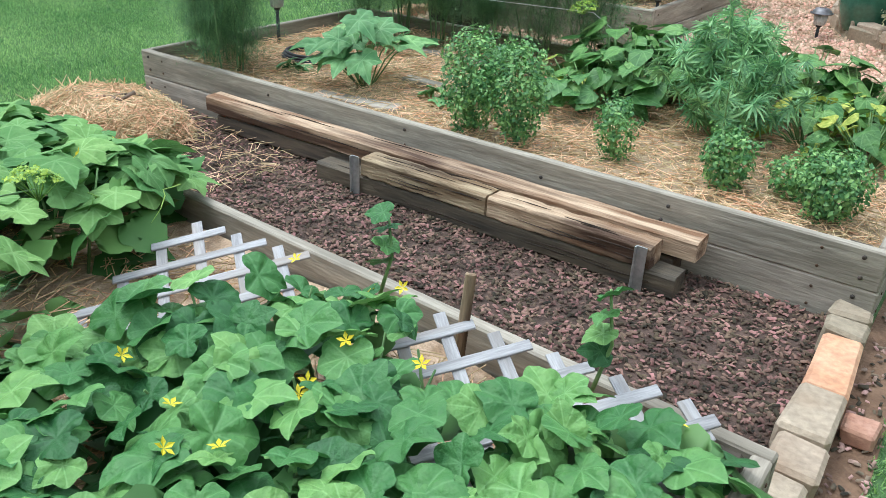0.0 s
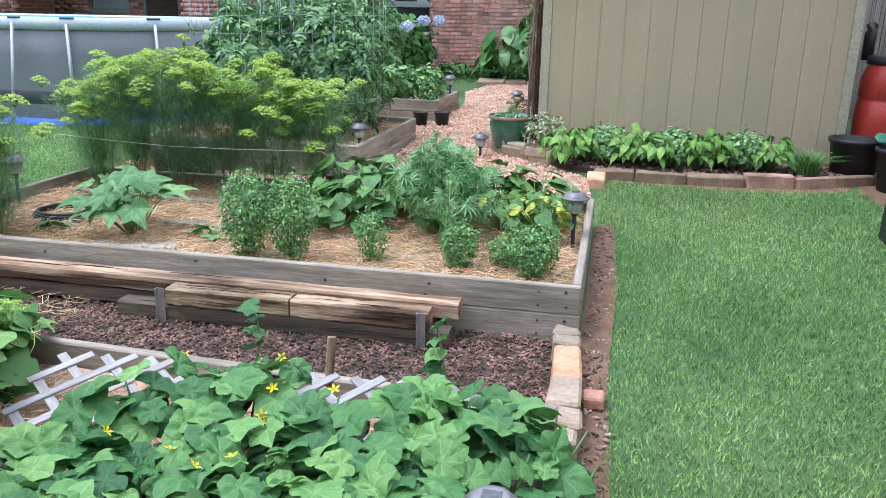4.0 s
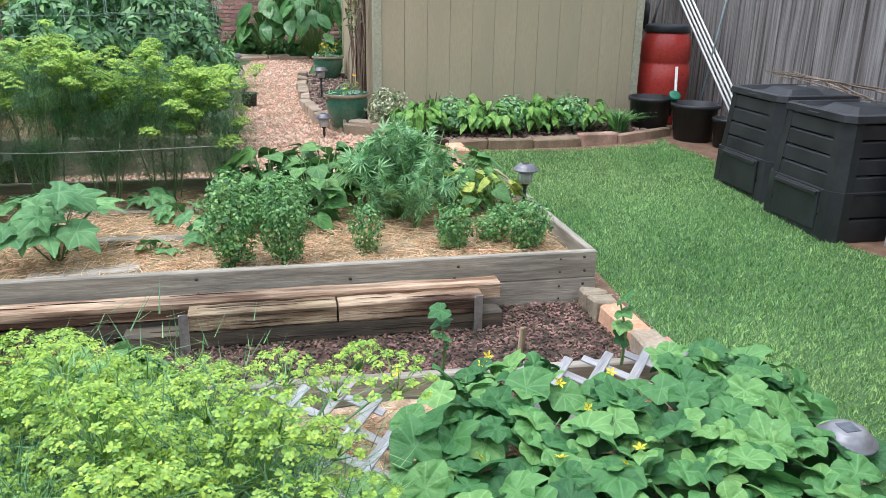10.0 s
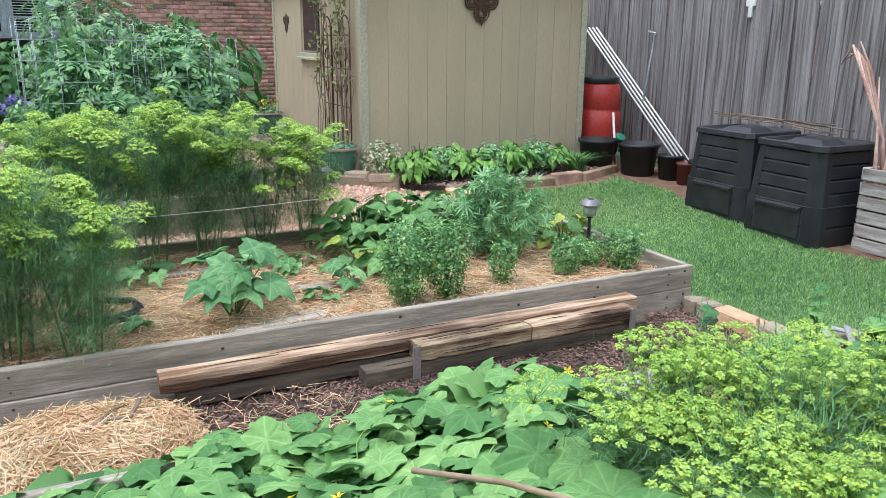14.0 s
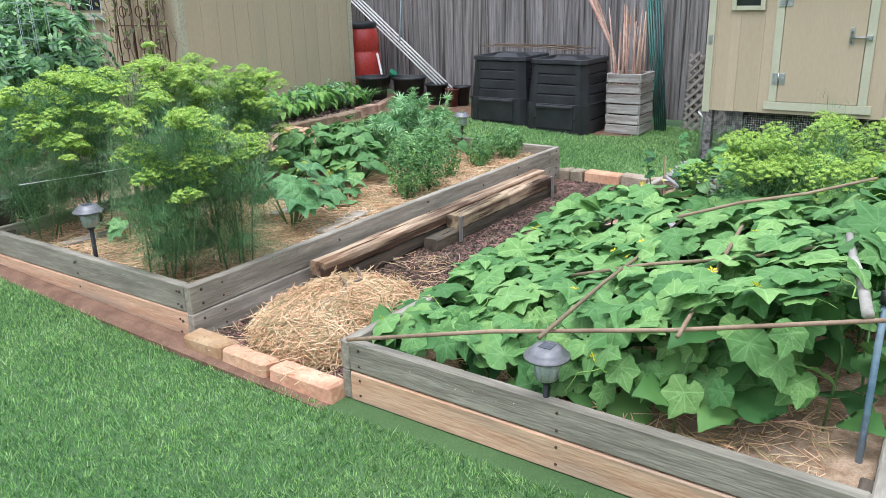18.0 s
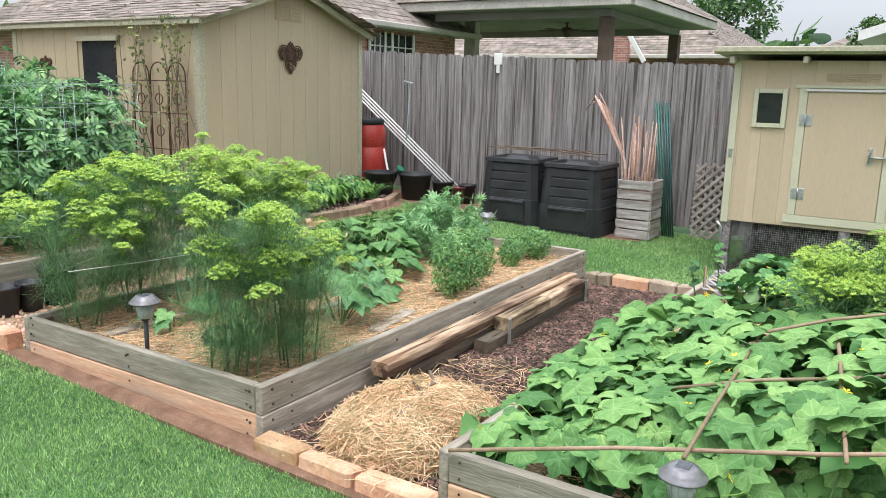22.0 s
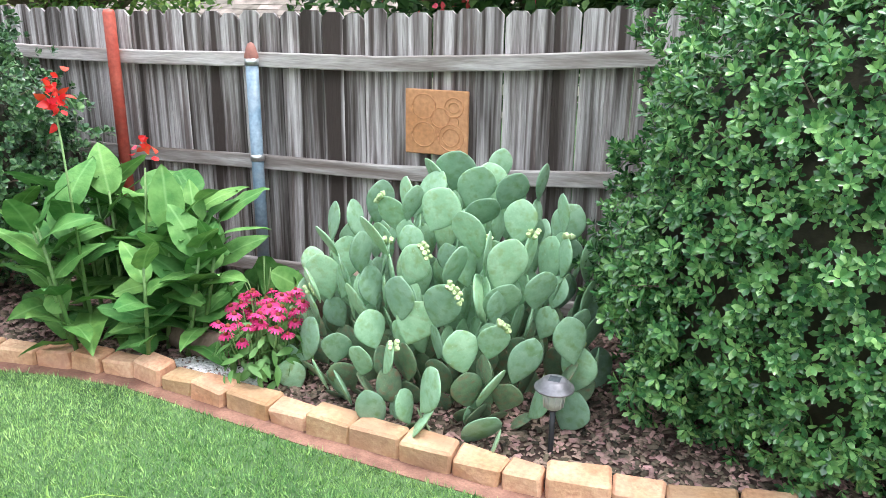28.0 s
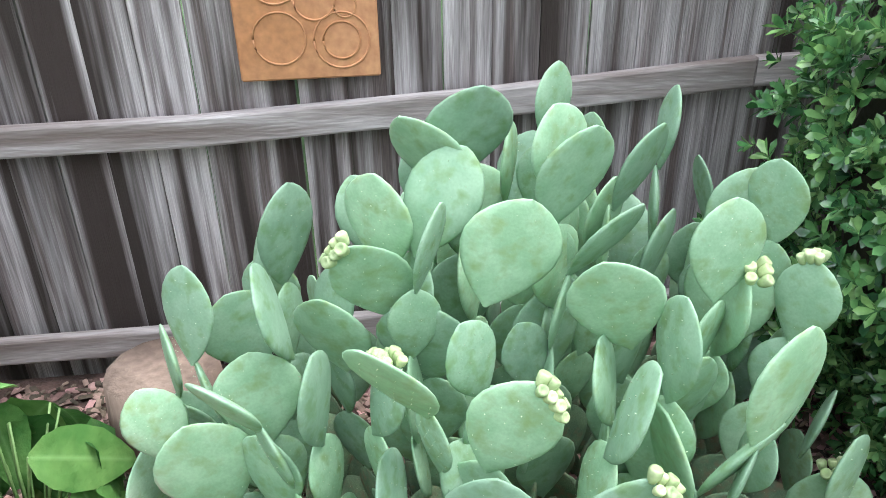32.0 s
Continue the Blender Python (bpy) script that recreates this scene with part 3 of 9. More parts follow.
main_bed = raised_bed("raised_bed", "long weathered grey plank raised bed with straw mulch", [(0, 0), (4.05, 0), (4.05, 1.96), (0, 1.96)], 0.30, 0.0, 2, bed_mats)
raised_bed("raised_bed", "weathered plank raised bed beneath caged tomatoes", [(-0.02, 2.8), (2.02, 2.76), (2.03, 4.72), (-0.02, 4.8)], 0.44, 0.12, 2, bed_mats)
raised_bed("raised_bed", "low weathered plank bed of pepper plants", [(-0.05, 5.76), (2.04, 5.72), (2.06, 6.95), (-0.06, 7.0)], 0.53, 0.24, 2, bed_mats)
raised_bed("raised_bed", "weathered plank raised bed overgrown with cucumber vines", [(-0.045, -3.04), (4.03, -2.94), (4.03, -1.16), (-0.02, -1.0)], 0.275, 0.0, 2, bed_mats)
for nm, corners, z in (("bed_fill", [(0.05, 0.05), (4.0, 0.05), (4.0, 1.91), (0.05, 1.91)], 0.20), ("bed_fill", [(0.03, 2.85), (1.97, 2.82), (1.97, 4.67), (0.03, 4.75)], 0.37),
                       ("bed_fill", [(0, 5.82), (1.98, 5.78), (2.0, 6.9), (0, 6.94)], 0.46), ("bed_fill", [(0.01, -2.99), (3.97, -2.89), (3.97, -1.22), (0.03, -1.06)], 0.17)):
    g = bmesh.new()
    n_u = 24
    a, b2, c, d = [Vector((*q, 0)) for q in corners]
    grid = [[g.verts.new(a.lerp(b2, i / n_u).lerp(d.lerp(c, i / n_u), j / 12) + Vector((0, 0, z + 0.03 * noise.noise((i * 0.7, j * 0.9, z * 9))))) for i in range(n_u + 1)] for j in range(13)]
    for j in range(12):
        for i in range(n_u):
            g.faces.new((grid[j][i], grid[j][i + 1], grid[j + 1][i + 1], grid[j + 1][i]))
    ext = bmesh.ops.extrude_face_region(g, geom=g.faces[:])
    for v in ext["geom"]:
        if isinstance(v, bmesh.types.BMVert):
            v.co.z = z - 0.2
    bmesh.ops.recalc_face_normals(g, faces=g.faces[:])
    f = part(nm, g, M_strawbed, None)
    tagged(f, "straw-covered garden soil filling a raised bed", "soil", kind="structure")

# dark screw heads at the plank ends of the long bed
M_screw = mat("rusty_screw", (0.035, 0.028, 0.024), (0.08, 0.06, 0.05), 20, 0.6, 0.1, 40)
screw = raw("screw", *lathe_data([(0.0, 0.004), (0.006, 0.003), (0.008, 0.0), (0.008, -0.004)], 10), True)
for sx, sz in ((3.98, 0.265), (3.985, 0.19), (3.98, 0.115), (3.975, 0.05), (3.3, 0.25), (3.28, 0.19), (2.02, 0.26), (2.0, 0.18), (0.07, 0.265), (0.075, 0.19), (0.07, 0.11), (1.1, 0.24), (2.75, 0.22)):
    link("screw", screw, main_bed, pose(sx, -0.003, sz, 90, 0, 0), M_screw)
for sy, sz in ((0.08, 0.26), (0.075, 0.18), (0.08, 0.1), (1.0, 0.25), (1.88, 0.3), (1.89, 0.2)):
    link("screw", screw, main_bed, pose(-0.003, sy, sz, 0, -90, 0), M_screw)
# ---- stacked landscape timbers in the mulch strip ----
M_crack = mat("dark_crack", (0.03, 0.02, 0.014), (0.06, 0.042, 0.03), 20, 0.95, 0.2, 60)


def old_timber(label, a, c, w, h, material, group="stacked landscape timbers"):
    a, c = Vector(a), Vector(c)
    d = c - a
    n = 22
    bm = bmesh.new()
    rings = []
    for i in range(n + 1):
        ring = []
        for sy, sz in ((-1, -0.8), (-0.8, -1), (0.8, -1), (1, -0.8), (1, 0.8), (0.8, 1), (-0.8, 1), (-1, 0.8)):
            k = noise.noise((i * 0.6 + a.x * 3, sy * 2, sz * 2 + a.z * 7)) * 0.006
            ring.append(bm.verts.new(((i / n - 0.5) * d.length, sy * (w / 2 + k), sz * (h / 2 + k))))
        rings.append(ring)
    for i in range(n):
        for k in range(8):
            bm.faces.new((rings[i][k], rings[i + 1][k], rings[i + 1][(k + 1) % 8], rings[i][(k + 1) % 8]))
    bm.faces.new(rings[0][::-1])
    bm.faces.new(rings[-1])
    ob = part("landscape_timber", bm, material, None)
    x = d.normalized()
    y = Vector((0, 0, 1)).cross(x).normalized()
    m = Matrix((x, y, x.cross(y))).transposed().to_4x4()
    m.translation = (a + c) / 2
    ob.matrix_basis = m
    # drying cracks along the top and the face, and dark end grain
    rg = random.Random(label)
    for k in range(7):
        x0 = rg.uniform(-0.48, 0.3) * d.length
        x1 = min(x0 + rg.uniform(0.15, 0.45), d.length * 0.48)
        if k % 2:
            q = rg.uniform(-0.3, 0.3) * w
            pts = [(x0, q, h / 2 + 0.001), ((x0 + x1) / 2, q + rg.uniform(-0.006, 0.006), h / 2 + 0.002), (x1, q, h / 2 + 0.001)]
        else:
            q = rg.uniform(-0.3, 0.3) * h
            pts = [(x0, -w / 2 - 0.001, q), ((x0 + x1) / 2, -w / 2 - 0.002, q + rg.uniform(-0.006, 0.006)), (x1, -w / 2 - 0.001, q)]
        rod("crack", pts, [0.001, 0.0032, 0.001], M_crack, ob, 5)
    return tagged(ob, label, "timber", group)


# the lower timbers take a darker, grey-flecked colour than the upper ones
old_timber("long brown weathered landscape timber lying on another", (0.79, -0.105, 0.168), (3.48, -0.095, 0.168), 0.115, 0.085, M_timber)
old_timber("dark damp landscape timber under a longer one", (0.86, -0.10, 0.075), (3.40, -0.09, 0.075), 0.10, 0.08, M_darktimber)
old_timber("split tan landscape timber held by steel stakes", (2.0, -0.225, 0.155), (2.66, -0.222, 0.155), 0.11, 0.09, M_timber)
old_timber("cracked brown landscape timber held by steel stakes", (2.67, -0.222, 0.153), (3.36, -0.22, 0.153), 0.108, 0.09, M_timber)
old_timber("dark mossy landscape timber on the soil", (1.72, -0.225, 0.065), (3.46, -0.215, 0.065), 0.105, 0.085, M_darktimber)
for sx in (1.985, 3.335):
    s = thing("garden_stake", "grey galvanised steel stake beside old timbers", "stake", "steel stakes")
    prism("stake_bar", [(-0.018, 0.0), (0.018, 0.0), (0.018, 0.2), (-0.018, 0.2)], 0.005, M_steel, s, pose(sx, -0.297, 0.005))
    prism("stake_flange", [(0.0, 0.0), (0.02, 0.0), (0.02, 0.2), (0.0, 0.2)], 0.005, M_steel, s, pose(sx - 0.018, -0.312, 0.005, 0, 0, 90))


# ---- fences ----
def picket_mesh(w, h, t=0.018, ear=0.03, seed=0):
    rg = random.Random(seed)
    e1, e2 = ear * rg.uniform(0.7, 1.3), ear * rg.uniform(0.7, 1.3)
    out = [(-w / 2, 0), (w / 2, 0), (w / 2, h - e1), (w / 2 - e1, h), (-w / 2 + e2, h), (-w / 2, h - e2)]
    # grain along local x: length on x, width on y
    vs = [(z, u, 0) for u, z in out] + [(z, u, t) for u, z in out]
    k = len(out)
    fs = [tuple(range(k))[::-1], tuple(range(k, 2 * k))] + [(i, (i + 1) % k, (i + 1) % k + k, i + k) for i in range(k)]
    return raw("picket", vs, fs)


PICKETS = [picket_mesh(0.1355 + 0.0007 * (i % 4), 1.95, seed=i) for i in range(6)]
for p in PICKETS:
    p.materials.append(M_picket)
east_fence = thing("east_fence", "tall weathered grey wooden privacy fence", "fence", kind="structure")
east_dark = thing("east_fence_dark", "dark rain-stained wooden privacy fence", "fence", kind="structure")
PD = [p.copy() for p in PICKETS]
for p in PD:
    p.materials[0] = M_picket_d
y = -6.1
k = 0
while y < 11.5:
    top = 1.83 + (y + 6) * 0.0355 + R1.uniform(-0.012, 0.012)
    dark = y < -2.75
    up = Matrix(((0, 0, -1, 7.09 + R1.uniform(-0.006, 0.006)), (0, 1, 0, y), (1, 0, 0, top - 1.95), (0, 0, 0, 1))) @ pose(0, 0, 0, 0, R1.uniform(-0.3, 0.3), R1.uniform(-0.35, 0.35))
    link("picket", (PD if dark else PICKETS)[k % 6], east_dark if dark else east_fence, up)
    y += 0.139
    k += 1
for z in (0.35, 1.0, 1.6):
    board("rail", (7.135, -6.1, z), (7.135, 11.5, z + 0.6), 0.04, 0.09, M_picket, east_fence)
south_fence = thing("south_fence", "streaked grey wooden fence with its rails facing the garden", "fence", kind="structure")
PS = [p.copy() for p in PICKETS]
for p in PS:
    p.materials[0] = M_picket_s
x = -5.0
while x < 7.05:
    top = 1.765 + 0.03 * min(2.6, max(0.0, 2.4 - x)) + R1.uniform(-0.015, 0.012)
    up = Matrix(((0, -1, 0, x), (0, 0, -1, -6.03 + R1.uniform(-0.006, 0.006)), (1, 0, 0, top - 1.95), (0, 0, 0, 1))) @ pose(0, 0, 0, 0, 0, R1.uniform(-0.2, 0.2))
    link("picket", PS[k % 6], south_fence, up)
    x += 0.1395
    k += 1
# the rails sag at the blue post and rise towards the west
for z, rise in ((1.49, 0.05), (0.862, 0.047), (0.17, 0.0)):
    for a in np.arange(-4.85, 7.0, 2.44):
        cuts = [a, a + 0.8, a + 1.62, a + 2.435]
        spine = [Vector((q, -5.985 + R1.uniform(-0.004, 0.004), z + rise * min(2.6, max(0.0, 2.1 - q)) - (0.02 * math.sin((q - a) / 2.44 * math.pi) if rise else 0))) for q in cuts]
        vs, fs = [], []
        for p in spine:
            vs += [(p.x, p.y + dy * 0.02, p.z + dz * 0.043) for dy, dz in ((-1, -0.85), (-0.85, -1), (0.85, -1), (1, -0.85), (1, 0.85), (0.85, 1), (-0.85, 1), (-1, 0.85))]
        for i in range(3):
            fs += [(i * 8 + k, i * 8 + (k + 1) % 8, i * 8 + 8 + (k + 1) % 8, i * 8 + 8 + k) for k in range(8)]
        fs += [tuple(range(8))[::-1], tuple(range(24, 32))]
        link("rail", raw("rail", vs, fs), south_fence, None, M_rail)
M_bluepost = mat("blue_painted_steel", (0.13, 0.22, 0.30), (0.25, 0.34, 0.42), 5, 0.45, 0.1, 40, rnd=0.03, stain=(0.30, 0.33, 0.35), stain_scale=4)
M_redpost = mat("red_painted_steel", (0.42, 0.07, 0.045), (0.52, 0.12, 0.08), 5, 0.5, 0.1, 40, rnd=0.03, stain=(0.3, 0.1, 0.07), stain_scale=4)
M_rustcap = mat("dull_red_cap", (0.25, 0.09, 0.07), (0.36, 0.16, 0.13), 5, 0.7, 0.1, 40, rnd=0.03)
fp = thing("fence_post", "pale blue painted round steel fence post with a domed cap", "fence post", "steel fence posts")
lathe("tube", [(0.0, 0.0), (0.038, 0.0), (0.038, 1.5), (0.0, 1.5)], M_bluepost, fp, (2.465, -5.925, 0.0), 20)
lathe("cap", [(0.042, 1.48), (0.042, 1.52), (0.036, 1.535), (0.03, 1.56), (0.018, 1.585), (0.0, 1.595)], M_rustcap, fp, (2.465, -5.925, 0.0), 20, "dull red rounded cap")
for z in (0.9, 1.48):
    lathe("band", [(0.039, z - 0.02), (0.043, z - 0.02), (0.043, z + 0.02), (0.039, z + 0.02)], M_steel, fp, (2.465, -5.925, 0.0), 20)
fp = thing("fence_post", "red painted steel fence post behind the shrub", "fence post", "steel fence posts")
lathe("tube", [(0.0, 0.0), (0.038, 0.0), (0.038, 1.74), (0.03, 1.76), (0.0, 1.765)], M_redpost, fp, (3.5, -5.925, 0.0), 20)
# clay plaque with pressed rings on the fence
M_terra = mat("terracotta_tile", (0.50, 0.24, 0.10), (0.60, 0.31, 0.15), 3, 0.7, 0.25, 40, rnd=0.03)
pl = thing("wall_plaque", "square orange terracotta tile with pressed ring pattern, on the fence", "plaque")
block("tile", 1.108, 1.488, -5.998, -5.975, 1.0, 1.368, M_terra, pl, 0.006)
for cx, cz, r in ((1.235, 1.09, 0.075), (1.235, 1.09, 0.05), (1.30, 1.20, 0.055), (1.22, 1.26, 0.055), (1.22, 1.26, 0.03), (1.40, 1.26, 0.07), (1.40, 1.10, 0.07), (1.22, 1.18, 0.03)):
    ring = [(cx - 0.027 + r * math.cos(q * 0.262), -5.974, cz + 0.014 + r * math.sin(q * 0.262)) for q in range(25)]
    rod("ring_relief", ring, 0.003, M_terra, pl, 5)


# ---- shingles ----
def shingles(name, eave_a, along, up, length, rows, rise, clip, material, parent, single=False, exp=0.145, tab=0.26):
    """Overlapping shingle tabs on a slope. along, up: flat unit vectors; clip(u, v) keeps a tab."""
    rg = random.Random(name + str(length))
    along, up = Vector(along), Vector(up)
    slope = (up + Vector((0, 0, rise))).normalized()
    nor = along.cross(slope)
    if nor.z < 0:
        nor = -nor
    vs, fs = [], []
    o = Vector(eave_a)
    for r in range(rows):
        u = -rg.uniform(0, tab)
        while u < length:
            w = tab * rg.uniform(0.7, 1.3)
            v = r * exp
            if clip(u + w / 2, (v + exp / 2) / math.sqrt(1 + rise * rise)):
                t = rg.choice((0.007, 0.010, 0.015))
                a = o + along * u + slope * (v - 0.01)
                b2 = a + along * (w - 0.004)
                q = [a, b2, b2 + slope * (exp + 0.02), a + slope * (exp + 0.02)]
                q = [q[0] + nor * t, q[1] + nor * t, q[2] + nor * 0.002, q[3] + nor * 0.002, q[0] - nor * 0.004, q[1] - nor * 0.004]
                f = [(0, 1, 2, 3), (4, 5, 1, 0), (5, 2, 1), (4, 0, 3)]
                if single:
                    link("shingle", raw("shingle", q, f), parent, None, material)
                else:
                    k = len(vs)
                    vs += q
                    fs += [tuple(i + k for i in ff) for ff in f]
            u += w
    if not single:
        ob = link(name, raw(name, vs, fs), parent, None, material)
        tagged(ob, kind="stuff")


# ---- garden shed ----
SX0, SX1, SY0, SY1, SZ, SEAVE, SAPEX, SMID = 3.41, 6.225, 4.255, 7.74, 0.2, 2.36, 2.80, 4.8175
shed = thing("garden_shed", "tan garden shed with sage corner trim and shingled gable roof", "shed")
prism("wall", [(SX0 + 0.02, 0.1), (SX1 - 0.02, 0.1), (SX1 - 0.02, SEAVE - 0.02), (SMID, SAPEX - 0.02), (SX0 + 0.02, SEAVE - 0.02)], SY1 - SY0 - 0.04, M_shed, shed, pose(0, SY0 + 0.02, 0))
x = SX0 + 0.075
while x < SX1 - 0.08:
    x2 = min(x + 0.229, SX1 - 0.075)
    def gable(q):
        return SEAVE + (SAPEX - SEAVE) * (1 - abs(q - SMID) / (SX1 - SMID))
    out = [(x + 0.0015, SZ), (x2 - 0.0015, SZ), (x2 - 0.0015, gable(x2))] + ([(SMID, SAPEX)] if x < SMID < x2 else []) + [(x + 0.0015, gable(x))]
    prism("siding_panel", out, 0.019, M_shed, shed, pose(0, SY0, 0))
    x = x2
y = SY0 + 0.08
while y < SY1 - 0.08:
    y2 = min(y + 0.229, SY1 - 0.08)
    if y2 < 5.62 or y > 6.36:
        prism("siding_panel", [(y + 0.003, SZ), (y2 - 0.003, SZ), (y2 - 0.003, SEAVE), (y + 0.003, SEAVE)], 0.019, M_shed, shed, pose(SX0, 0, 0), axis="x")
    else:
        prism("siding_panel", [(y + 0.003, SZ), (y2 - 0.003, SZ), (y2 - 0.003, 1.42), (y + 0.003, 1.42)], 0.019, M_shed, shed, pose(SX0, 0, 0), axis="x")
        prism("siding_panel", [(y + 0.003, 2.2), (y2 - 0.003, 2.2), (y2 - 0.003, SEAVE), (y + 0.003, SEAVE)], 0.019, M_shed, shed, pose(SX0, 0, 0), axis="x")
    y = y2
for cx0, cx1, cy0, cy1 in ((SX0 - 0.01, SX0 + 0.075, SY0 - 0.012, SY0 + 0.012), (SX0 - 0.012, SX0 + 0.008, SY0 + 0.013, SY0 + 0.08), (SX1 - 0.075, SX1 + 0.01, SY0 - 0.012, SY0 + 0.012),
                           (SX0 - 0.012, SX0 + 0.012, SY1 - 0.08, SY1 + 0.01)):
    block("corner_trim", cx0, cx1, cy0, cy1, SZ, SEAVE + 0.01, M_sage_old, shed, 0.003)
# roof
roof = link("roof", raw("roof", [(SX0 - 0.075, SY0 - 0.13, SEAVE - 0.03), (SMID, SY0 - 0.13, SAPEX + 0.03), (SX1 + 0.075, SY0 - 0.13, SEAVE - 0.03),
            (SX0 - 0.075, SY1 + 0.13, SEAVE - 0.03), (SMID, SY1 + 0.13, SAPEX + 0.03), (SX1 + 0.075, SY1 + 0.13, SEAVE - 0.03),
            (SX0 - 0.075, SY0 - 0.13, SEAVE + 0.0), (SMID, SY0 - 0.13, SAPEX + 0.06), (SX1 + 0.075, SY0 - 0.13, SEAVE + 0.0),
            (SX0 - 0.075, SY1 + 0.13, SEAVE + 0.0), (SMID, SY1 + 0.13, SAPEX + 0.06), (SX1 + 0.075, SY1 + 0.13, SEAVE + 0.0)],
            [(0, 3, 4, 1), (1, 4, 5, 2), (6, 7, 10, 9), (7, 8, 11, 10), (0, 1, 7, 6), (1, 2, 8, 7), (3, 9, 10, 4), (4, 10, 11, 5), (0, 6, 9, 3), (2, 5, 11, 8)]), shed, None, M_sage_old)
RISE = (SAPEX + 0.06 - SEAVE) / (SMID - SX0 + 0.075)
shingles("shingles_west", (SX0 - 0.09, SY0 - 0.14, SEAVE), (0, 1, 0), (1, 0, 0), SY1 - SY0 + 0.28, 12, RISE, lambda u, v: v < SMID - SX0 + 0.075, M_shingle_o, roof, True)
shingles("shingles_east", (SX1 + 0.09, SY0 - 0.14, SEAVE), (0, 1, 0), (-1, 0, 0), SY1 - SY0 + 0.28, 12, RISE, lambda u, v: v < SMID - SX0 + 0.075, M_shingle, roof)
for sgn in (-1, 1):
    ex = SX0 - 0.085 if sgn < 0 else SX1 + 0.085
    board("rake_trim", (ex, SY0 - 0.135, SEAVE - 0.035), (SMID, SY0 - 0.135, SAPEX + 0.015), 0.02, 0.075, M_sage_old, shed, 0.003)
board("fascia", (SX0 - 0.08, SY0 - 0.12, SEAVE - 0.02), (SX0 - 0.08, SY1 + 0.12, SEAVE - 0.02), 0.02, 0.085, M_sage_old, shed, 0.003)
# gable vent
vent = block("gable_vent", 4.57, 5.02, SY0 - 0.012, SY0 + 0.006, 2.44, 2.665, M_shed, shed, 0.004)
for i in range(9):
    for q in (0, 1):
        board("slat", (4.585 + q * 0.215, SY0 - 0.016, 2.465 + i * 0.022), (4.785 + q * 0.21, SY0 - 0.016, 2.465 + i * 0.022), 0.012, 0.012, M_shed, shed, 0.003)


def shed_window():
    w = link("window", raw("window", *rbox(0.02, 0.62, 0.62, 0.003)), shed, Matrix.Translation((SX0 + 0.012, 5.99, 1.83)), M_glass)
    for a, c in (((5.60, 1.46), (6.38, 1.46)), ((5.60, 2.17), (6.38, 2.17)), ((5.63, 1.49), (5.63, 2.15)), ((6.35, 1.49), (6.35, 2.15))):
        ob = board("window_frame", (SX0 - 0.012, a[0], a[1]), (SX0 - 0.012, c[0], c[1]), 0.045 if a[1] == c[1] else 0.06, 0.06 if a[1] == c[1] else 0.045, M_sage_old, w, 0.004)
        ob.matrix_parent_inverse = w.matrix_basis.inverted()
    ob = board("mullion", (SX0 - 0.006, 5.99, 1.49), (SX0 - 0.006, 5.99, 2.15), 0.05, 0.045, M_sage, w, 0.004)
    ob.matrix_parent_inverse = w.matrix_basis.inverted()
    ob = board("sill", (SX0 - 0.03, 5.57, 1.425), (SX0 - 0.03, 6.41, 1.425), 0.08, 0.03, M_sage_old, w, 0.004)
    ob.matrix_parent_inverse = w.matrix_basis.inverted()


shed_window()


# ---- brick house ----
HY, HE = 10.62, 3.02
house = thing("brick_house", "single-storey red brick house with brown shingled hip roof", "house")
OPEN = [(-0.14, 0.78, 1.2, 2.82), (-3.85, -3.0, 1.62, 2.84), (-6.1, -5.2, 1.45, 2.95), (-4.9, -4.15, 0.6, 2.85)]
wall = link("wall", raw("wall", *rbox(0.02, 0.02, 0.02, 0.001)), house, Matrix.Translation((4.5, HY + 0.2, 2.0)), M_mortar)


def wall_piece(x0, x1, z0, z1, y0=HY + 0.008, t=0.22):
    ob = block("wall_piece", x0, x1, y0, y0 + t, z0, z1, M_mortar, wall, 0.001)
    ob.matrix_parent_inverse = wall.matrix_basis.inverted()


def tiles_round(x0, x1, z0, z1, opens):
    xs = sorted({x0, x1, *[v for o in opens for v in o[:2] if x0 < v < x1]})
    for a, c in zip(xs, xs[1:]):
        cuts = sorted((o[2], o[3]) for o in opens if o[0] <= a and o[1] >= c)
        z = z0
        for lo, hi in cuts:
            wall_piece(a, c, z, lo)
            z = hi
        wall_piece(a, c, z, z1)


tiles_round(-6.6, 4.6, 0.3, 2.97, OPEN)
block("wall_piece", 4.38, 4.6, HY + 0.23, 17, 0.3, 2.97, M_mortar, house, 0.001)
BR = [raw("brick", *rbox(0.195, 0.03, 0.06, 0.004, 0.0015, R1)) for _ in range(8)]
for b in BR:
    b.materials.append(M_brick)
BD = [b.copy() for b in BR]
for b in BD:
    b.materials[0] = M_brick_dark
piles = {True: ([], []), False: ([], [])}
bn = 0


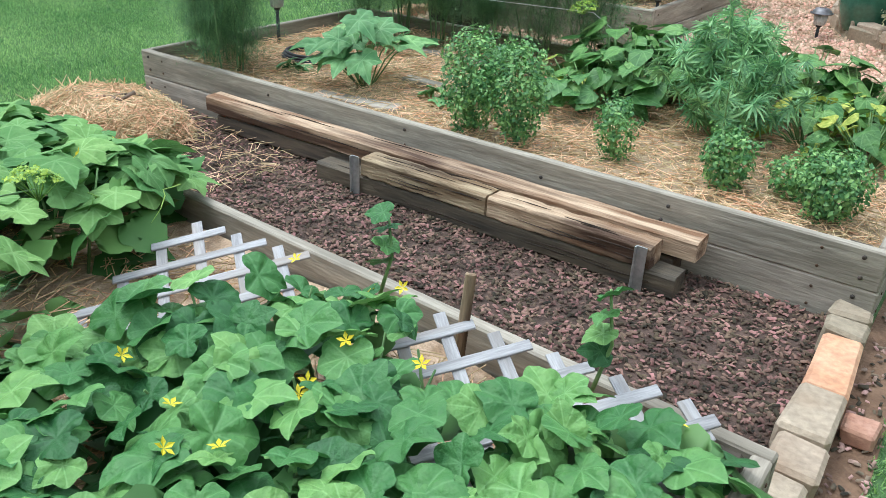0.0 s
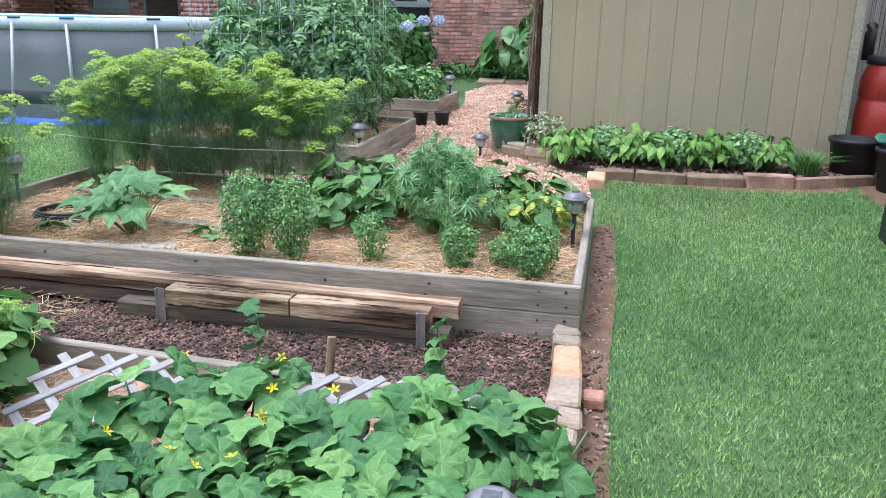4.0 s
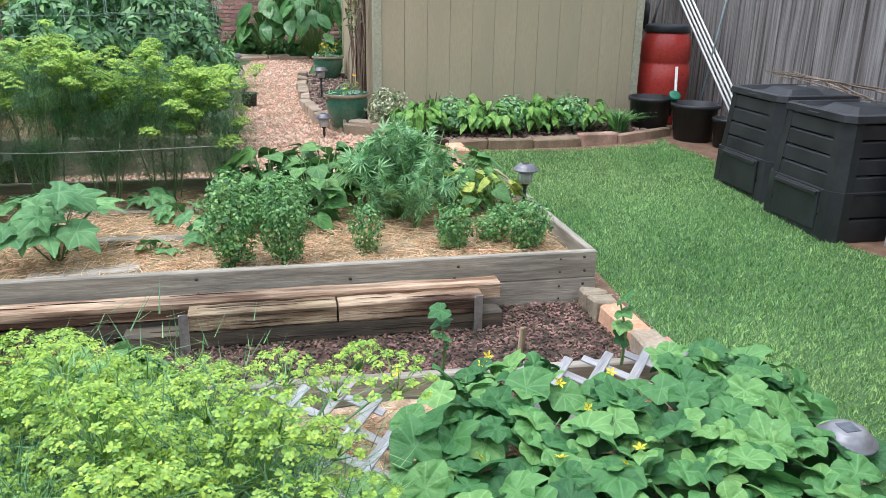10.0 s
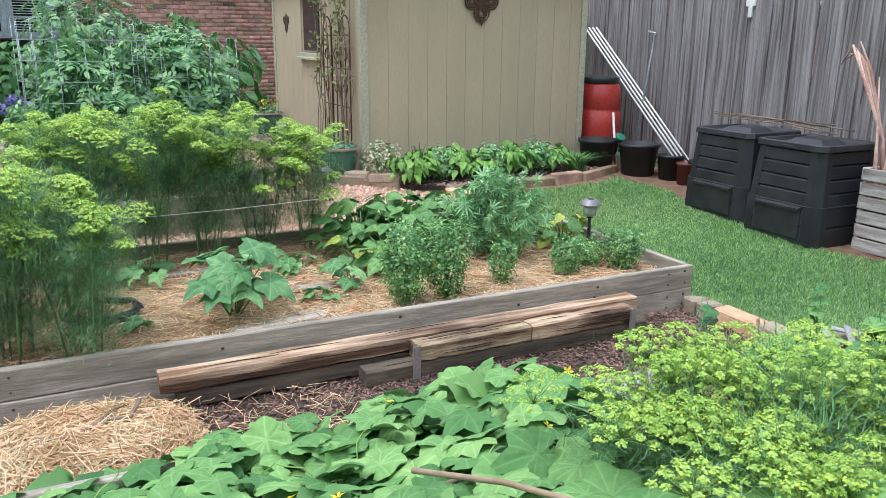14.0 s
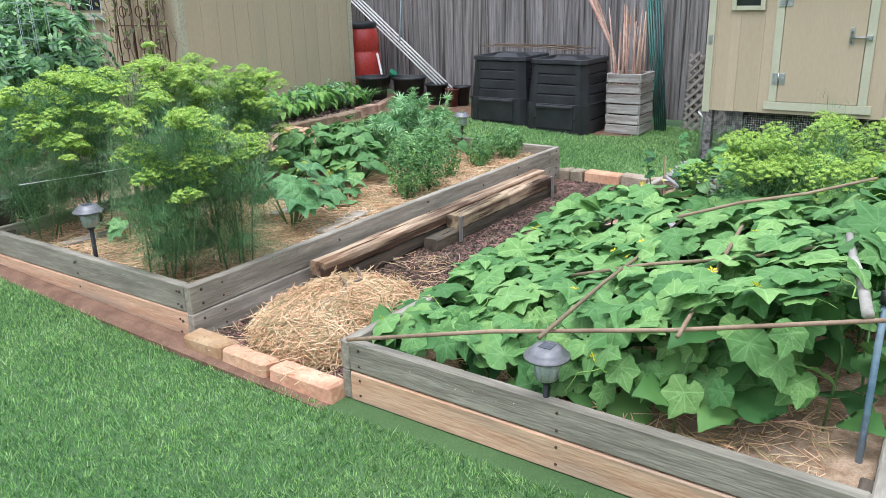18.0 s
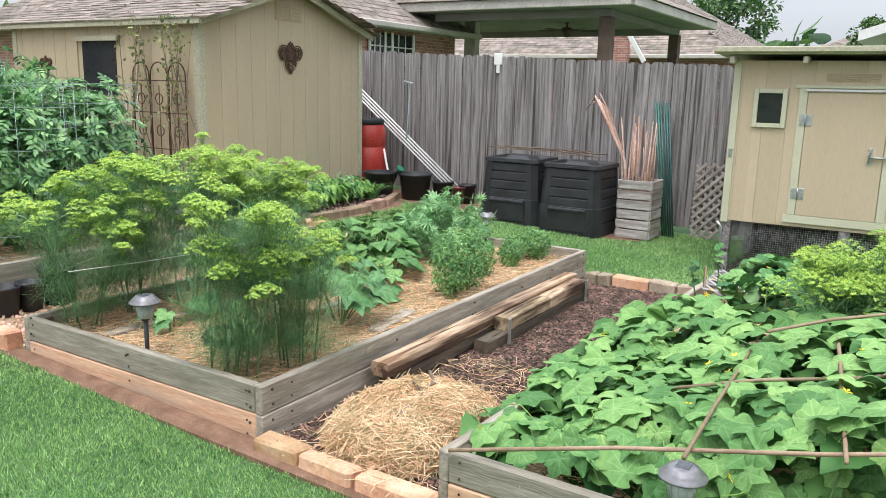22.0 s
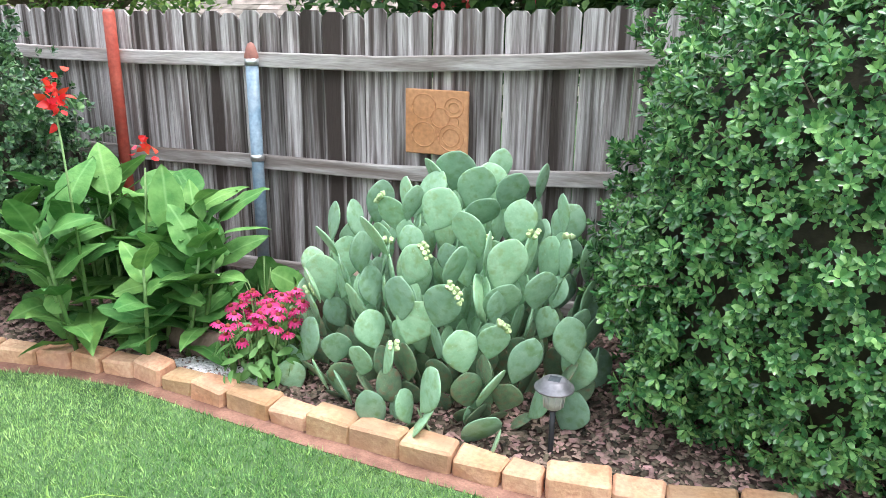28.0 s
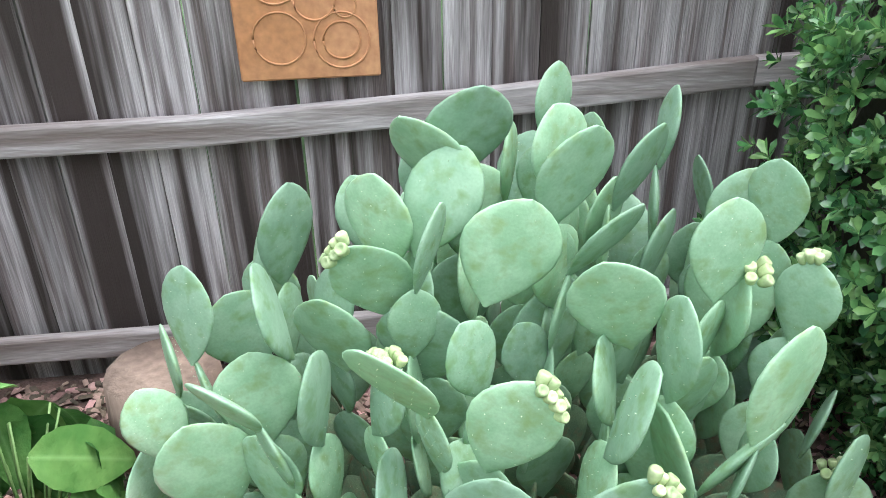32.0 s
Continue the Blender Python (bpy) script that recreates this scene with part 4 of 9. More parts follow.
def lay(cx, cy, cz, sx=0.195, sz=0.06, axis="x", near=False, burnt_or_shaded=None):
    global bn
    burnt_or_shaded = R1.random() < 0.13 if burnt_or_shaded is None else burnt_or_shaded
    bv, bf = piles[burnt_or_shaded]
    if near and bn < 300:
        link("brick", (BD if burnt_or_shaded else BR)[bn % 8], wall, Matrix.Translation((cx, cy, cz + R1.uniform(-0.001, 0.001)))).matrix_parent_inverse = wall.matrix_basis.inverted()
        bn += 1
        return
    hx, hy, hz = (sx / 2, 0.015, sz / 2) if axis == "x" else (0.015, sx / 2, sz / 2)
    j = R1.uniform(-0.002, 0.002)
    k = len(bv)
    for a in (-1, 1):
        for b2 in (-1, 1):
            for c in (-1, 1):
                bv.append((cx + a * hx, cy + b2 * hy + j, cz + c * hz))
    bf.extend([tuple(k + i for i in q) for q in ((0, 1, 3, 2), (4, 6, 7, 5), (0, 4, 5, 1), (2, 3, 7, 6), (0, 2, 6, 4), (1, 5, 7, 3))])


z = 0.36
row = 0
while z < 2.70:
    x = -6.96 + (0.1025 if row % 2 else 0)
    while x < 4.5:
        # bricks are cut where they meet an opening
        lo, hi = x - 0.0975, x + 0.0975
        for o in OPEN:
            if o[2] - 0.03 < z < o[3] + 0.03:
                if lo < o[1] and hi > o[0]:
                    lo, hi = (lo, o[0]) if x < (o[0] + o[1]) / 2 else (o[1], hi)
        if hi - lo > 0.19:
            lay(x, HY, z, near=0.9 < x < 3.2 and 0.7 < z < 2.4)
        elif hi - lo > 0.025:
            lay((lo + hi) / 2, HY, z, hi - lo)
        x += 0.205
    z += 0.0685
    row += 1
# soldier course under the soffit, mostly dark bricks to paint in the soffit's shade
x = -6.96
while x < 4.55:
    over = any(o[0] - 0.03 < x < o[1] + 0.03 for o in OPEN)
    if not any(o[0] - 0.03 < x < o[1] + 0.03 and o[3] > 2.9 for o in OPEN):
        lay(x, HY, 2.905 if over else 2.83, 0.058, 0.16 if over else 0.195, burnt_or_shaded=R1.random() < 0.7)
    x += 0.0685
# porch piers
for px, py, pw in ((-2.58, 8.6, 0.40), (-6.55, 8.6, 0.55)):
    block("pier_core", px - pw / 2 + 0.02, px + pw / 2 - 0.02, py - pw / 2 + 0.02, py + pw / 2 - 0.02, 0.3, 2.97, M_mortar, house, 0.001)
    z, row = 0.42, 0
    while z < 2.96:
        for s in (-1, 1):
            q = -pw / 2 + 0.1 - (0.05 if row % 2 else 0)
            while q < pw / 2 - 0.02:
                lay(px + q, py + s * pw / 2, z, 0.19)
                lay(px + s * pw / 2, py + q, z, 0.19, axis="y")
                q += 0.2
        z += 0.0685
        row += 1
for burnt_or_shaded, m in ((False, M_brick_i), (True, M_brick_dark_i)):
    ob = link("bricks", big("bricks", np.array(piles[burnt_or_shaded][0]), np.array(piles[burnt_or_shaded][1])), house, None, m)
    tagged(ob, kind="stuff")
# projecting room at the far west end, with a white-grilled window
block("wall_end", -7.1, -6.5, HY + 0.04, HY + 0.2, 0.3, 2.97, M_brickwall, house, 0.002)
block("wing_wall", -12.0, -6.85, 8.6, 10.6, 0.3, 2.97, M_brickwall, house, 0.002)


def house_window(x0, x1, z0, z1, y, frame_mat, blinds=True, grid=(2, 3)):
    block("window_lining", x0 - 0.16, x1 + 0.16, y + 0.236, y + 0.25, z0 - 0.5, min(z1 + 0.1, 2.96), M_mortar, house, 0.001)
    w = block("window", x0 + 0.03, x1 - 0.03, y + 0.07, y + 0.08, z0 + 0.03, z1 - 0.03, M_glass, house, 0.001)
    inv = w.matrix_basis.inverted()
    def add(ob):
        ob.matrix_parent_inverse = inv
    for a, c in (((x0, z0 + 0.03), (x1, z0 + 0.03)), ((x0, z1 - 0.03), (x1, z1 - 0.03))):
        add(board("window_frame", (a[0], y + 0.03, a[1]), (c[0], y + 0.03, c[1]), 0.07, 0.06, frame_mat, w, 0.004))
    for q in (x0 + 0.03, x1 - 0.03):
        add(board("window_frame", (q, y + 0.03, z0 + 0.06), (q, y + 0.03, z1 - 0.06), 0.06, 0.07, frame_mat, w, 0.004))
    if blinds:
        n = int((z1 - z0 - 0.16) / 0.04)
        for i in range(n):
            add(board("blind_slat", (x0 + 0.24, y + 0.055, z0 + 0.09 + i * 0.04), (x1 - 0.24, y + 0.055, z0 + 0.09 + i * 0.04), 0.02, 0.012, M_blind, w, 0.002))
        for q, e in ((x0 + 0.06, x0 + 0.25), (x1 - 0.25, x1 - 0.06)):
            v = [(q + (e - q) * i / 12, y + 0.045 + 0.012 * (i % 2), zz) for zz in (z0 + 0.06, z1 - 0.06) for i in range(13)]
            add(link("curtain", raw("curtain", v, [(i, i + 1, i + 14, i + 13) for i in range(12)]), w, None, M_curtain))
    else:
        v = [(x0 + 0.05 + (x1 - x0 - 0.1) * i / 30, y + 0.062 + 0.005 * (i % 2), zz) for zz in (z0 + 0.06, z1 - 0.06) for i in range(31)]
        add(link("curtain", raw("curtain", v, [(i, i + 1, i + 32, i + 31) for i in range(30)]), w, None, M_curtain))
        for i in range(1, grid[0] + 1):
            q = x0 + (x1 - x0) * i / (grid[0] + 1)
            add(board("glazing_bar", (q, y + 0.055, z0 + 0.05), (q, y + 0.055, z1 - 0.05), 0.025, 0.02, frame_mat, w, 0.003))
        for i in range(1, grid[1] + 1):
            q = z0 + (z1 - z0) * i / (grid[1] + 1)
            add(board("glazing_bar", (x0 + 0.05, y + 0.055, q), (x1 - 0.05, y + 0.055, q), 0.02, 0.025, frame_mat, w, 0.003))
    add(board("sill", (x0 - 0.04, y - 0.01, z0 - 0.02), (x1 + 0.04, y - 0.01, z0 - 0.02), 0.06, 0.04, frame_mat, w, 0.004))


M_curtain = mat("sheer_curtain", (0.42, 0.48, 0.52), (0.52, 0.58, 0.62), 4, 0.8, 0, 30, rnd=0.02)
M_teal = mat("sage_window_trim", (0.30, 0.36, 0.35), (0.36, 0.43, 0.41), 3, 0.5, 0.05, 30, rnd=0.02)
house_window(-0.14, 0.78, 1.66, 2.82, HY, M_teal)
block("lower_pane", -0.1, 0.74, HY + 0.06, HY + 0.07, 1.22, 1.6, M_glass, house, 0.003)
house_window(-3.85, -3.0, 1.62, 2.84, HY, M_teal, False, (2, 3))
house_window(-6.1, -5.2, 1.45, 2.95, HY, M_teal, False, (2, 3))
house_window(-8.3, -7.1, 1.5, 2.8, 8.53, M_white, False, (5, 3))
door = block("porch_door", -4.87, -4.18, HY + 0.05, HY + 0.09, 0.62, 2.82, M_brownpost, house, 0.004, "dark slatted porch door")
for i in range(26):
    board("louvre", (-4.78, HY + 0.04, 0.9 + i * 0.072), (-4.27, HY + 0.04, 0.9 + i * 0.072), 0.02, 0.03, M_brownpost, house, 0.004)
block("door_frame", -4.95, -4.87, HY, HY + 0.1, 0.6, 2.88, M_teal, house, 0.004)
block("door_frame", -4.18, -4.1, HY, HY + 0.1, 0.6, 2.88, M_teal, house, 0.004)
# roofs
hroof = link("roof", raw("roof", [(-2.0, 10.0, HE), (4.75, 10.0, HE), (4.75, 18, HE), (1.25, 13.5, HE + 2.8), (-12, 13.5, HE + 2.8), (-2.0, 8.2, HE), (-12, 8.2, HE), (-12, 18, HE),
             (-4.65, 10.85, HE + 2.12), (-12, 10.85, HE + 2.12), (-4.65, 12.65, HE + 2.12)],
             [(0, 1, 3, 4, 10), (1, 2, 3), (3, 2, 7, 4), (5, 0, 10, 8), (6, 5, 8, 9)]), house, None, M_shingle)
K = 0.8
shingles("shingles_main", (-2.2, 10.0, HE), (1, 0, 0), (0, 1, 0), 6.95, 26, K, lambda u, v: u < 6.95 - v and u > 0.2 - v, M_shingle, hroof)
shingles("shingles_hip", (4.75, 10.0, HE), (0, 1, 0), (-1, 0, 0), 8, 26, K, lambda u, v: v < u < 8 - v, M_shingle, hroof)
shingles("shingles_porch", (-12, 8.2, HE), (1, 0, 0), (0, 1, 0), 10.0, 22, K, lambda u, v: u < 10.0 - v, M_shingle, hroof)
shingles("shingles_porch_side", (-2.0, 8.2, HE), (0, 1, 0), (-1, 0, 0), 4.4, 22, K, lambda u, v: v < u < 1.8 + v, M_shingle, hroof)
for a, c in (((-2.0, 9.96, HE - 0.06), (4.8, 9.96, HE - 0.06)), ((-12, 8.16, HE - 0.06), (-1.95, 8.16, HE - 0.06)), ((-1.96, 8.16, HE - 0.06), (-1.96, 9.95, HE - 0.06)), ((4.79, 9.96, HE - 0.06), (4.79, 17, HE - 0.06))):
    board("gutter", a, c, 0.11, 0.10, M_gutter, house, 0.02)
block("soffit", -2.0, 4.75, 10.0, HY, 2.94, 2.97, M_gutter, house, 0.002)
block("porch_ceiling", -12, -2.0, 8.2, 10.62, 2.9745, 2.995, M_gutter, house, 0.002)
# two round flood lights under the porch corner
for q in (-2.28, -2.12):
    lathe("flood_light", [(0.0, -0.09), (0.055, -0.085), (0.06, -0.04), (0.03, 0.0), (0.0, 0.0)], M_white, house, (q, 8.35, 2.96), 16, "white round porch flood light")
# pergola west of the porch
perg = thing("pergola", "dark brown timber pergola with notched rafters beside the house", "pergola")
for px in (-7.75, -6.75, -9.5):
    block("post", px - 0.06, px + 0.06, 7.94, 8.06, 0.3, 3.0, M_brownpost, perg, 0.006)
board("beam", (-11, 8.0, 3.08), (-6.2, 8.0, 3.08), 0.05, 0.16, M_brownpost, perg, 0.006)
for i in range(9):
    x = -10.6 + i * 0.55
    board("rafter", (x, 6.9, 3.26), (x, 8.15, 3.26), 0.045, 0.15, M_brownpost, perg, 0.006)
for s in (-1, 1):
    board("brace", (-6.75 + s * 0.06, 8.0, 2.55), (-6.75 + s * 0.5, 8.0, 3.0), 0.045, 0.1, M_brownpost, perg, 0.006)
    board("brace", (-7.75 + s * 0.06, 8.0, 2.55), (-7.75 + s * 0.5, 8.0, 3.0), 0.045, 0.1, M_brownpost, perg, 0.006)
for i in range(10):
    board("railing_bar", (-8.9 + i * 0.1, 8.0, 1.3), (-8.9 + i * 0.1, 8.0, 1.75), 0.03, 0.03, M_brownpost, perg, 0.004)
board("railing", (-9.0, 8.0, 1.77), (-7.8, 8.0, 1.77), 0.05, 0.04, M_brownpost, perg, 0.004)

# ---- chicken coop ----
def coop():
    c = thing("chicken_coop", "raised tan chicken coop with sage trim and flat roof", "chicken coop")
    X0, X1, Y0, Y1, Z0, Z1 = 5.26, 6.54, -2.845, -0.875, 0.52, 2.01
    block("wall", X0 + 0.02, X0 + 0.035, Y0 + 0.02, Y1 - 0.02, Z0, Z1, M_coop, c, 0.002)
    block("wall", X0 + 0.036, X1, Y1 - 0.035, Y1 - 0.02, Z0, Z1 - 0.03, M_coop, c, 0.002)
    block("wall", X0 + 0.036, X1, Y0 + 0.02, Y0 + 0.035, Z0, Z1 - 0.03, M_coop, c, 0.002)
    block("wall", X1 - 0.015, X1, Y0 + 0.036, Y1 - 0.036, Z0, Z1 - 0.05, M_coop, c, 0.002)
    block("floor_panel", X0 + 0.036, X1 - 0.02, Y0 + 0.036, Y1 - 0.036, Z0, Z0 + 0.02, M_coop, c, 0.002)
    y = Y0 + 0.06
    wins = ((-1.35, -1.08), (-2.63, -2.37))
    while y < Y1 - 0.07:
        y2 = min(y + 0.203, Y1 - 0.06)
        cuts = [(y + 0.001, y2 - 0.001, [(Z0, Z1)])]
        for a, b in wins:
            if y < b and y2 > a:
                cuts = [(y + 0.001, max(y + 0.001, a), [(Z0, Z1)]), (max(y + 0.001, a), min(y2 - 0.001, b), [(Z0, 1.43), (1.74, Z1)]), (min(y2 - 0.001, b), y2 - 0.001, [(Z0, Z1)])]
        for ya, yb, spans in cuts:
            for a, b in spans:
                if yb - ya > 0.003:
                    prism("siding_panel", [(ya, a), (yb, a), (yb, b), (ya, b)], 0.016, M_coop, c, pose(X0 + 0.002, 0, 0), axis="x")
        y = y2
    for ya in (Y0, Y1 - 0.065):
        block("corner_trim", X0 - 0.014, X0 + 0.004, ya, ya + 0.065, Z0 - 0.02, Z1 - 0.01, M_sage, c, 0.003)
    block("corner_trim", X0 + 0.005, X0 + 0.07, Y1 - 0.018, Y1 + 0.002, Z0 - 0.02, Z1 - 0.03, M_sage, c, 0.003)
    block("corner_trim", X0 + 0.005, X0 + 0.07, Y0 - 0.002, Y0 + 0.018, Z0 - 0.02, Z1 - 0.03, M_sage, c, 0.003)
    # roof with rafter tails
    rf = link("roof", raw("roof", *rbox(1.72, 2.26, 0.05, 0.006)), c, pose(5.90, -1.85, 2.055, 0, 3, 0), M_sage_old)
    for ry in (-0.87, -1.49, -2.18, -2.84):
        board("rafter_tail", (X0 - 0.13, ry, 2.015), (X0 + 0.05, ry, 2.01), 0.045, 0.06, M_cream, c, 0.005)
    block("fascia", X0 - 0.18, X0 - 0.16, -2.98, -0.72, 2.06, 2.11, M_sage, c, 0.003)
    # vents
    for k in range(3):
        for i in range(4):
            board("vent_slat", (X0 - 0.004, -1.66 - k * 0.145, 1.84 + i * 0.018), (X0 - 0.004, -1.79 - k * 0.145, 1.84 + i * 0.018), 0.012, 0.012, M_coop, c, 0.003)
    # door
    d = block("door", X0 - 0.018, X0 - 0.001, -2.175, -1.53, 0.63, 1.735, M_coop, c, 0.003)
    inv = d.matrix_basis.inverted()
    def on(ob):
        ob.matrix_parent_inverse = inv
    for hz in (0.83, 1.49):
        for s in (-1, 1):
            on(block("hinge", X0 - 0.024, X0 - 0.0185, -1.53 + s * 0.03 - 0.024, -1.53 + s * 0.03 + 0.024, hz - 0.05, hz + 0.05, M_steel, d, 0.002))
        on(rod("hinge_pin", [(X0 - 0.027, -1.53, hz - 0.05), (X0 - 0.027, -1.53, hz + 0.05)], 0.006, M_steel, d, 8))
        for s in (-1, 1):
            for q in (-0.03, 0, 0.03):
                on(rod("screw", [(X0 - 0.023, -1.53 + s * 0.035, hz + q), (X0 - 0.027, -1.53 + s * 0.035, hz + q)], 0.005, M_steel, d, 6))
    on(block("latch_plate", X0 - 0.026, X0 - 0.0185, -2.09, -2.055, 1.13, 1.27, M_steel, d, 0.003))
    on(rod("latch_handle", [(X0 - 0.03, -2.07, 1.15), (X0 - 0.06, -2.07, 1.17), (X0 - 0.06, -2.07, 1.23), (X0 - 0.03, -2.07, 1.25)], 0.008, M_steel, d, 8))
    on(rod("latch_bolt", [(X0 - 0.035, -2.07, 1.19), (X0 - 0.035, -2.2, 1.19)], 0.009, M_steel, d, 8))
    block("latch_keeper", X0 - 0.04, X0 - 0.018, -2.23, -2.19, 1.17, 1.21, M_steel, c, 0.003)
    block("turn_button", X0 - 0.035, X0 - 0.02, -2.21, -2.15, 1.655, 1.675, M_steel, c, 0.003)
    for ya, yb, za, zb in ((-1.525, -1.455, 0.63, 1.77), (-2.25, -2.18, 0.63, 1.77), (-2.29, -1.42, 0.555, 0.628)):
        block("door_trim", X0 - 0.017, X0 - 0.0015, ya, yb, za, zb, M_sage, c, 0.003)
    block("door_trim", X0 - 0.017, X0 - 0.0015, -2.29, -1.42, 1.772, 1.80, M_sage, c, 0.003)
    block("drip_strip", X0 - 0.035, X0 - 0.018, -2.19, -1.50, 1.745, 1.765, M_white, c, 0.003)
    for a, b in wins:
        w = block("window", X0 + 0.004, X0 + 0.012, a, b, 1.42, 1.75, M_glass, c, 0.001)
        wi = w.matrix_basis.inverted()
        for ya, yb, za, zb in ((a - 0.01, a + 0.032, 1.41, 1.76), (b - 0.032, b + 0.01, 1.41, 1.76), (a + 0.033, b - 0.033, 1.41, 1.45), (a + 0.033, b - 0.033, 1.72, 1.76)):
            ob = block("window_frame", X0 - 0.022, X0 - 0.0015, ya, yb, za, zb, M_sage, w, 0.004)
            ob.matrix_parent_inverse = wi
    # screw plate on the corner trim
    block("corner_plate", X0 - 0.02, X0 - 0.0145, Y1 - 0.05, Y1 - 0.015, 1.12, 1.2, M_steel, c, 0.002)
    # legs and wire skirt
    for lx, ly in ((X0 + 0.05, Y0 + 0.05), (X0 + 0.05, Y1 - 0.05), (X1 - 0.05, Y0 + 0.05), (X1 - 0.05, Y1 - 0.05), (X0 + 0.05, -1.95)):
        block("leg", lx - 0.045, lx + 0.045, ly - 0.045, ly + 0.045, -0.05, Z0, M_picket, c, 0.005)
    wires = []
    for i in range(84):
        y = Y0 + 0.1 + i * 0.0206
        wires.append(([(X0 + 0.03, y, 0.0), (X0 + 0.03, y, Z0)], 0.0012))
    for i in range(25):
        z = 0.01 + i * 0.0206
        wires.append(([(X0 + 0.03, Y0 + 0.1, z), (X0 + 0.03, Y1 - 0.1, z)], 0.0012))
    for i in range(25):
        z = 0.01 + i * 0.0206
        wires.append(([(X0 + 0.1, Y1 - 0.03, z), (X1 - 0.1, Y1 - 0.03, z)], 0.0012))
    rods("wire_mesh", wires, M_steel, c, 3)
    rod("conduit", [(X0 - 0.01, Y1 - 0.01, 0.0), (X0 - 0.01, Y1 - 0.01, 0.45), (X0 - 0.0, Y1 + 0.03, 0.5)], 0.012, M_steel, c, 8)
    # dark board added at the back so the space under the coop reads dark
    block("back_board", X1 - 0.02, X1 - 0.005, Y0 + 0.1, Y1 - 0.1, 0.0, Z0, M_picket_d, c, 0.003)


coop()


# ---- swimming pool ----
def pool():
    # an oval frame pool: two half circles joined by straight sides
    cx, cy, r, run, z1 = -2.4, 5.9, 1.45, 3.2, 1.40
    p = thing("swimming_pool", "oval grey above-ground frame pool with pale blue rim", "swimming pool", "", (cx, cy, 0))
    path = [(0.0, math.radians(a)) for a in range(-90, 91, 6)] + [(-run * k / 12, math.pi / 2) for k in range(1, 12)]
    path += [(-run, math.radians(a)) for a in range(90, 271, 6)] + [(-run * (1 - k / 12), math.pi * 1.5) for k in range(1, 12)]

    def ring(name, prof, material, label=""):
        vs = [(sx + q * math.cos(a), q * math.sin(a), z) for q, z in prof for sx, a in path]
        k = len(path)
        fs = [(i * k + j, i * k + (j + 1) % k, (i + 1) * k + (j + 1) % k, (i + 1) * k + j) for i in range(len(prof) - 1) for j in range(k)]
        ob = link(name, raw(name, vs, fs, True), p, None, material)
        return tagged(ob, label) if label else ob

    ring("wall", [(r - 0.03, 0.12), (r, 0.2), (r + 0.02, 0.6), (r + 0.01, 1.0), (r - 0.01, z1 - 0.1), (r - 0.04, z1 - 0.1), (r - 0.04, 0.5)], M_poolside)
    ring("dark_band", [(r + 0.012, 0.44), (r + 0.024, 0.46), (r + 0.025, 0.58), (r + 0.013, 0.60)], M_poolband)
    ring("rim", [(r - 0.06, z1 - 0.11), (r + 0.005, z1 - 0.12), (r + 0.03, z1 - 0.06), (r + 0.02, z1), (r - 0.03, z1 + 0.02), (r - 0.08, z1), (r - 0.09, z1 - 0.06), (r - 0.06, z1 - 0.11)], M_poolrim, "pale blue vinyl-wrapped rim")
    ring("liner", [(r - 0.088, z1 - 0.004), (r - 0.096, z1 - 0.06), (r - 0.095, 0.9)], M_poolliner)
    ring("water", [(r - 0.08, 1.12), (0.0, 1.12)], M_water)
    ring("ground_cloth", [(r + 0.07, 0.2), (r + 0.04, 0.27), (0.5, 0.3)], M_bluetarp, "bright blue ground cloth")

    def slot(x, y, a):
        link("strap_slot", raw("strap_slot", *rbox(0.16, 0.03, 0.02, 0.006)), p, pose(x, y, z1 + 0.012, 0, 0, math.degrees(a) + 90), M_poolband)

    for x in (-0.5, -1.7, -2.9):
        for s in (-1, 1):
            def at(o, z, t):
                return (x + t, s * (r + o), z)
            g = gz(cy + s * r)
            rod("leg", [at(0.05, z1 - 0.05, -0.26), at(0.14, (z1 + g) / 2, -0.26), at(0.22, g + 0.06, -0.25), at(0.23, g + 0.025, -0.2), at(0.23, g + 0.02, 0.2), at(0.22, g + 0.06, 0.25), at(0.14, (z1 + g) / 2, 0.26), at(0.05, z1 - 0.05, 0.26)], 0.02, M_poolmetal, p, 8)
            for t in (-0.26, 0.26):
                slot(x + t, s * (r + 0.01), s * math.pi / 2)
    for c, turn in ((0.0, 0.0), (-run, math.pi)):
        for d in (-74, -37, 0, 37, 74):
            a = math.radians(d) + turn
            ca, sa = math.cos(a), math.sin(a)
            g = gz(cy + r * sa)
            rod("leg", [(c + (r + 0.04) * ca, (r + 0.04) * sa, z1 - 0.05), (c + (r + 0.07) * ca, (r + 0.07) * sa, g + 0.03)], 0.02, M_poolmetal, p, 8)
            slot(c + (r + 0.01) * ca, (r + 0.01) * sa, a)


M_water = mat("pool_water", (0.16, 0.45, 0.58), (0.24, 0.55, 0.66), 2, 0.06, 0.15, 8, rnd=0.01)
pool()


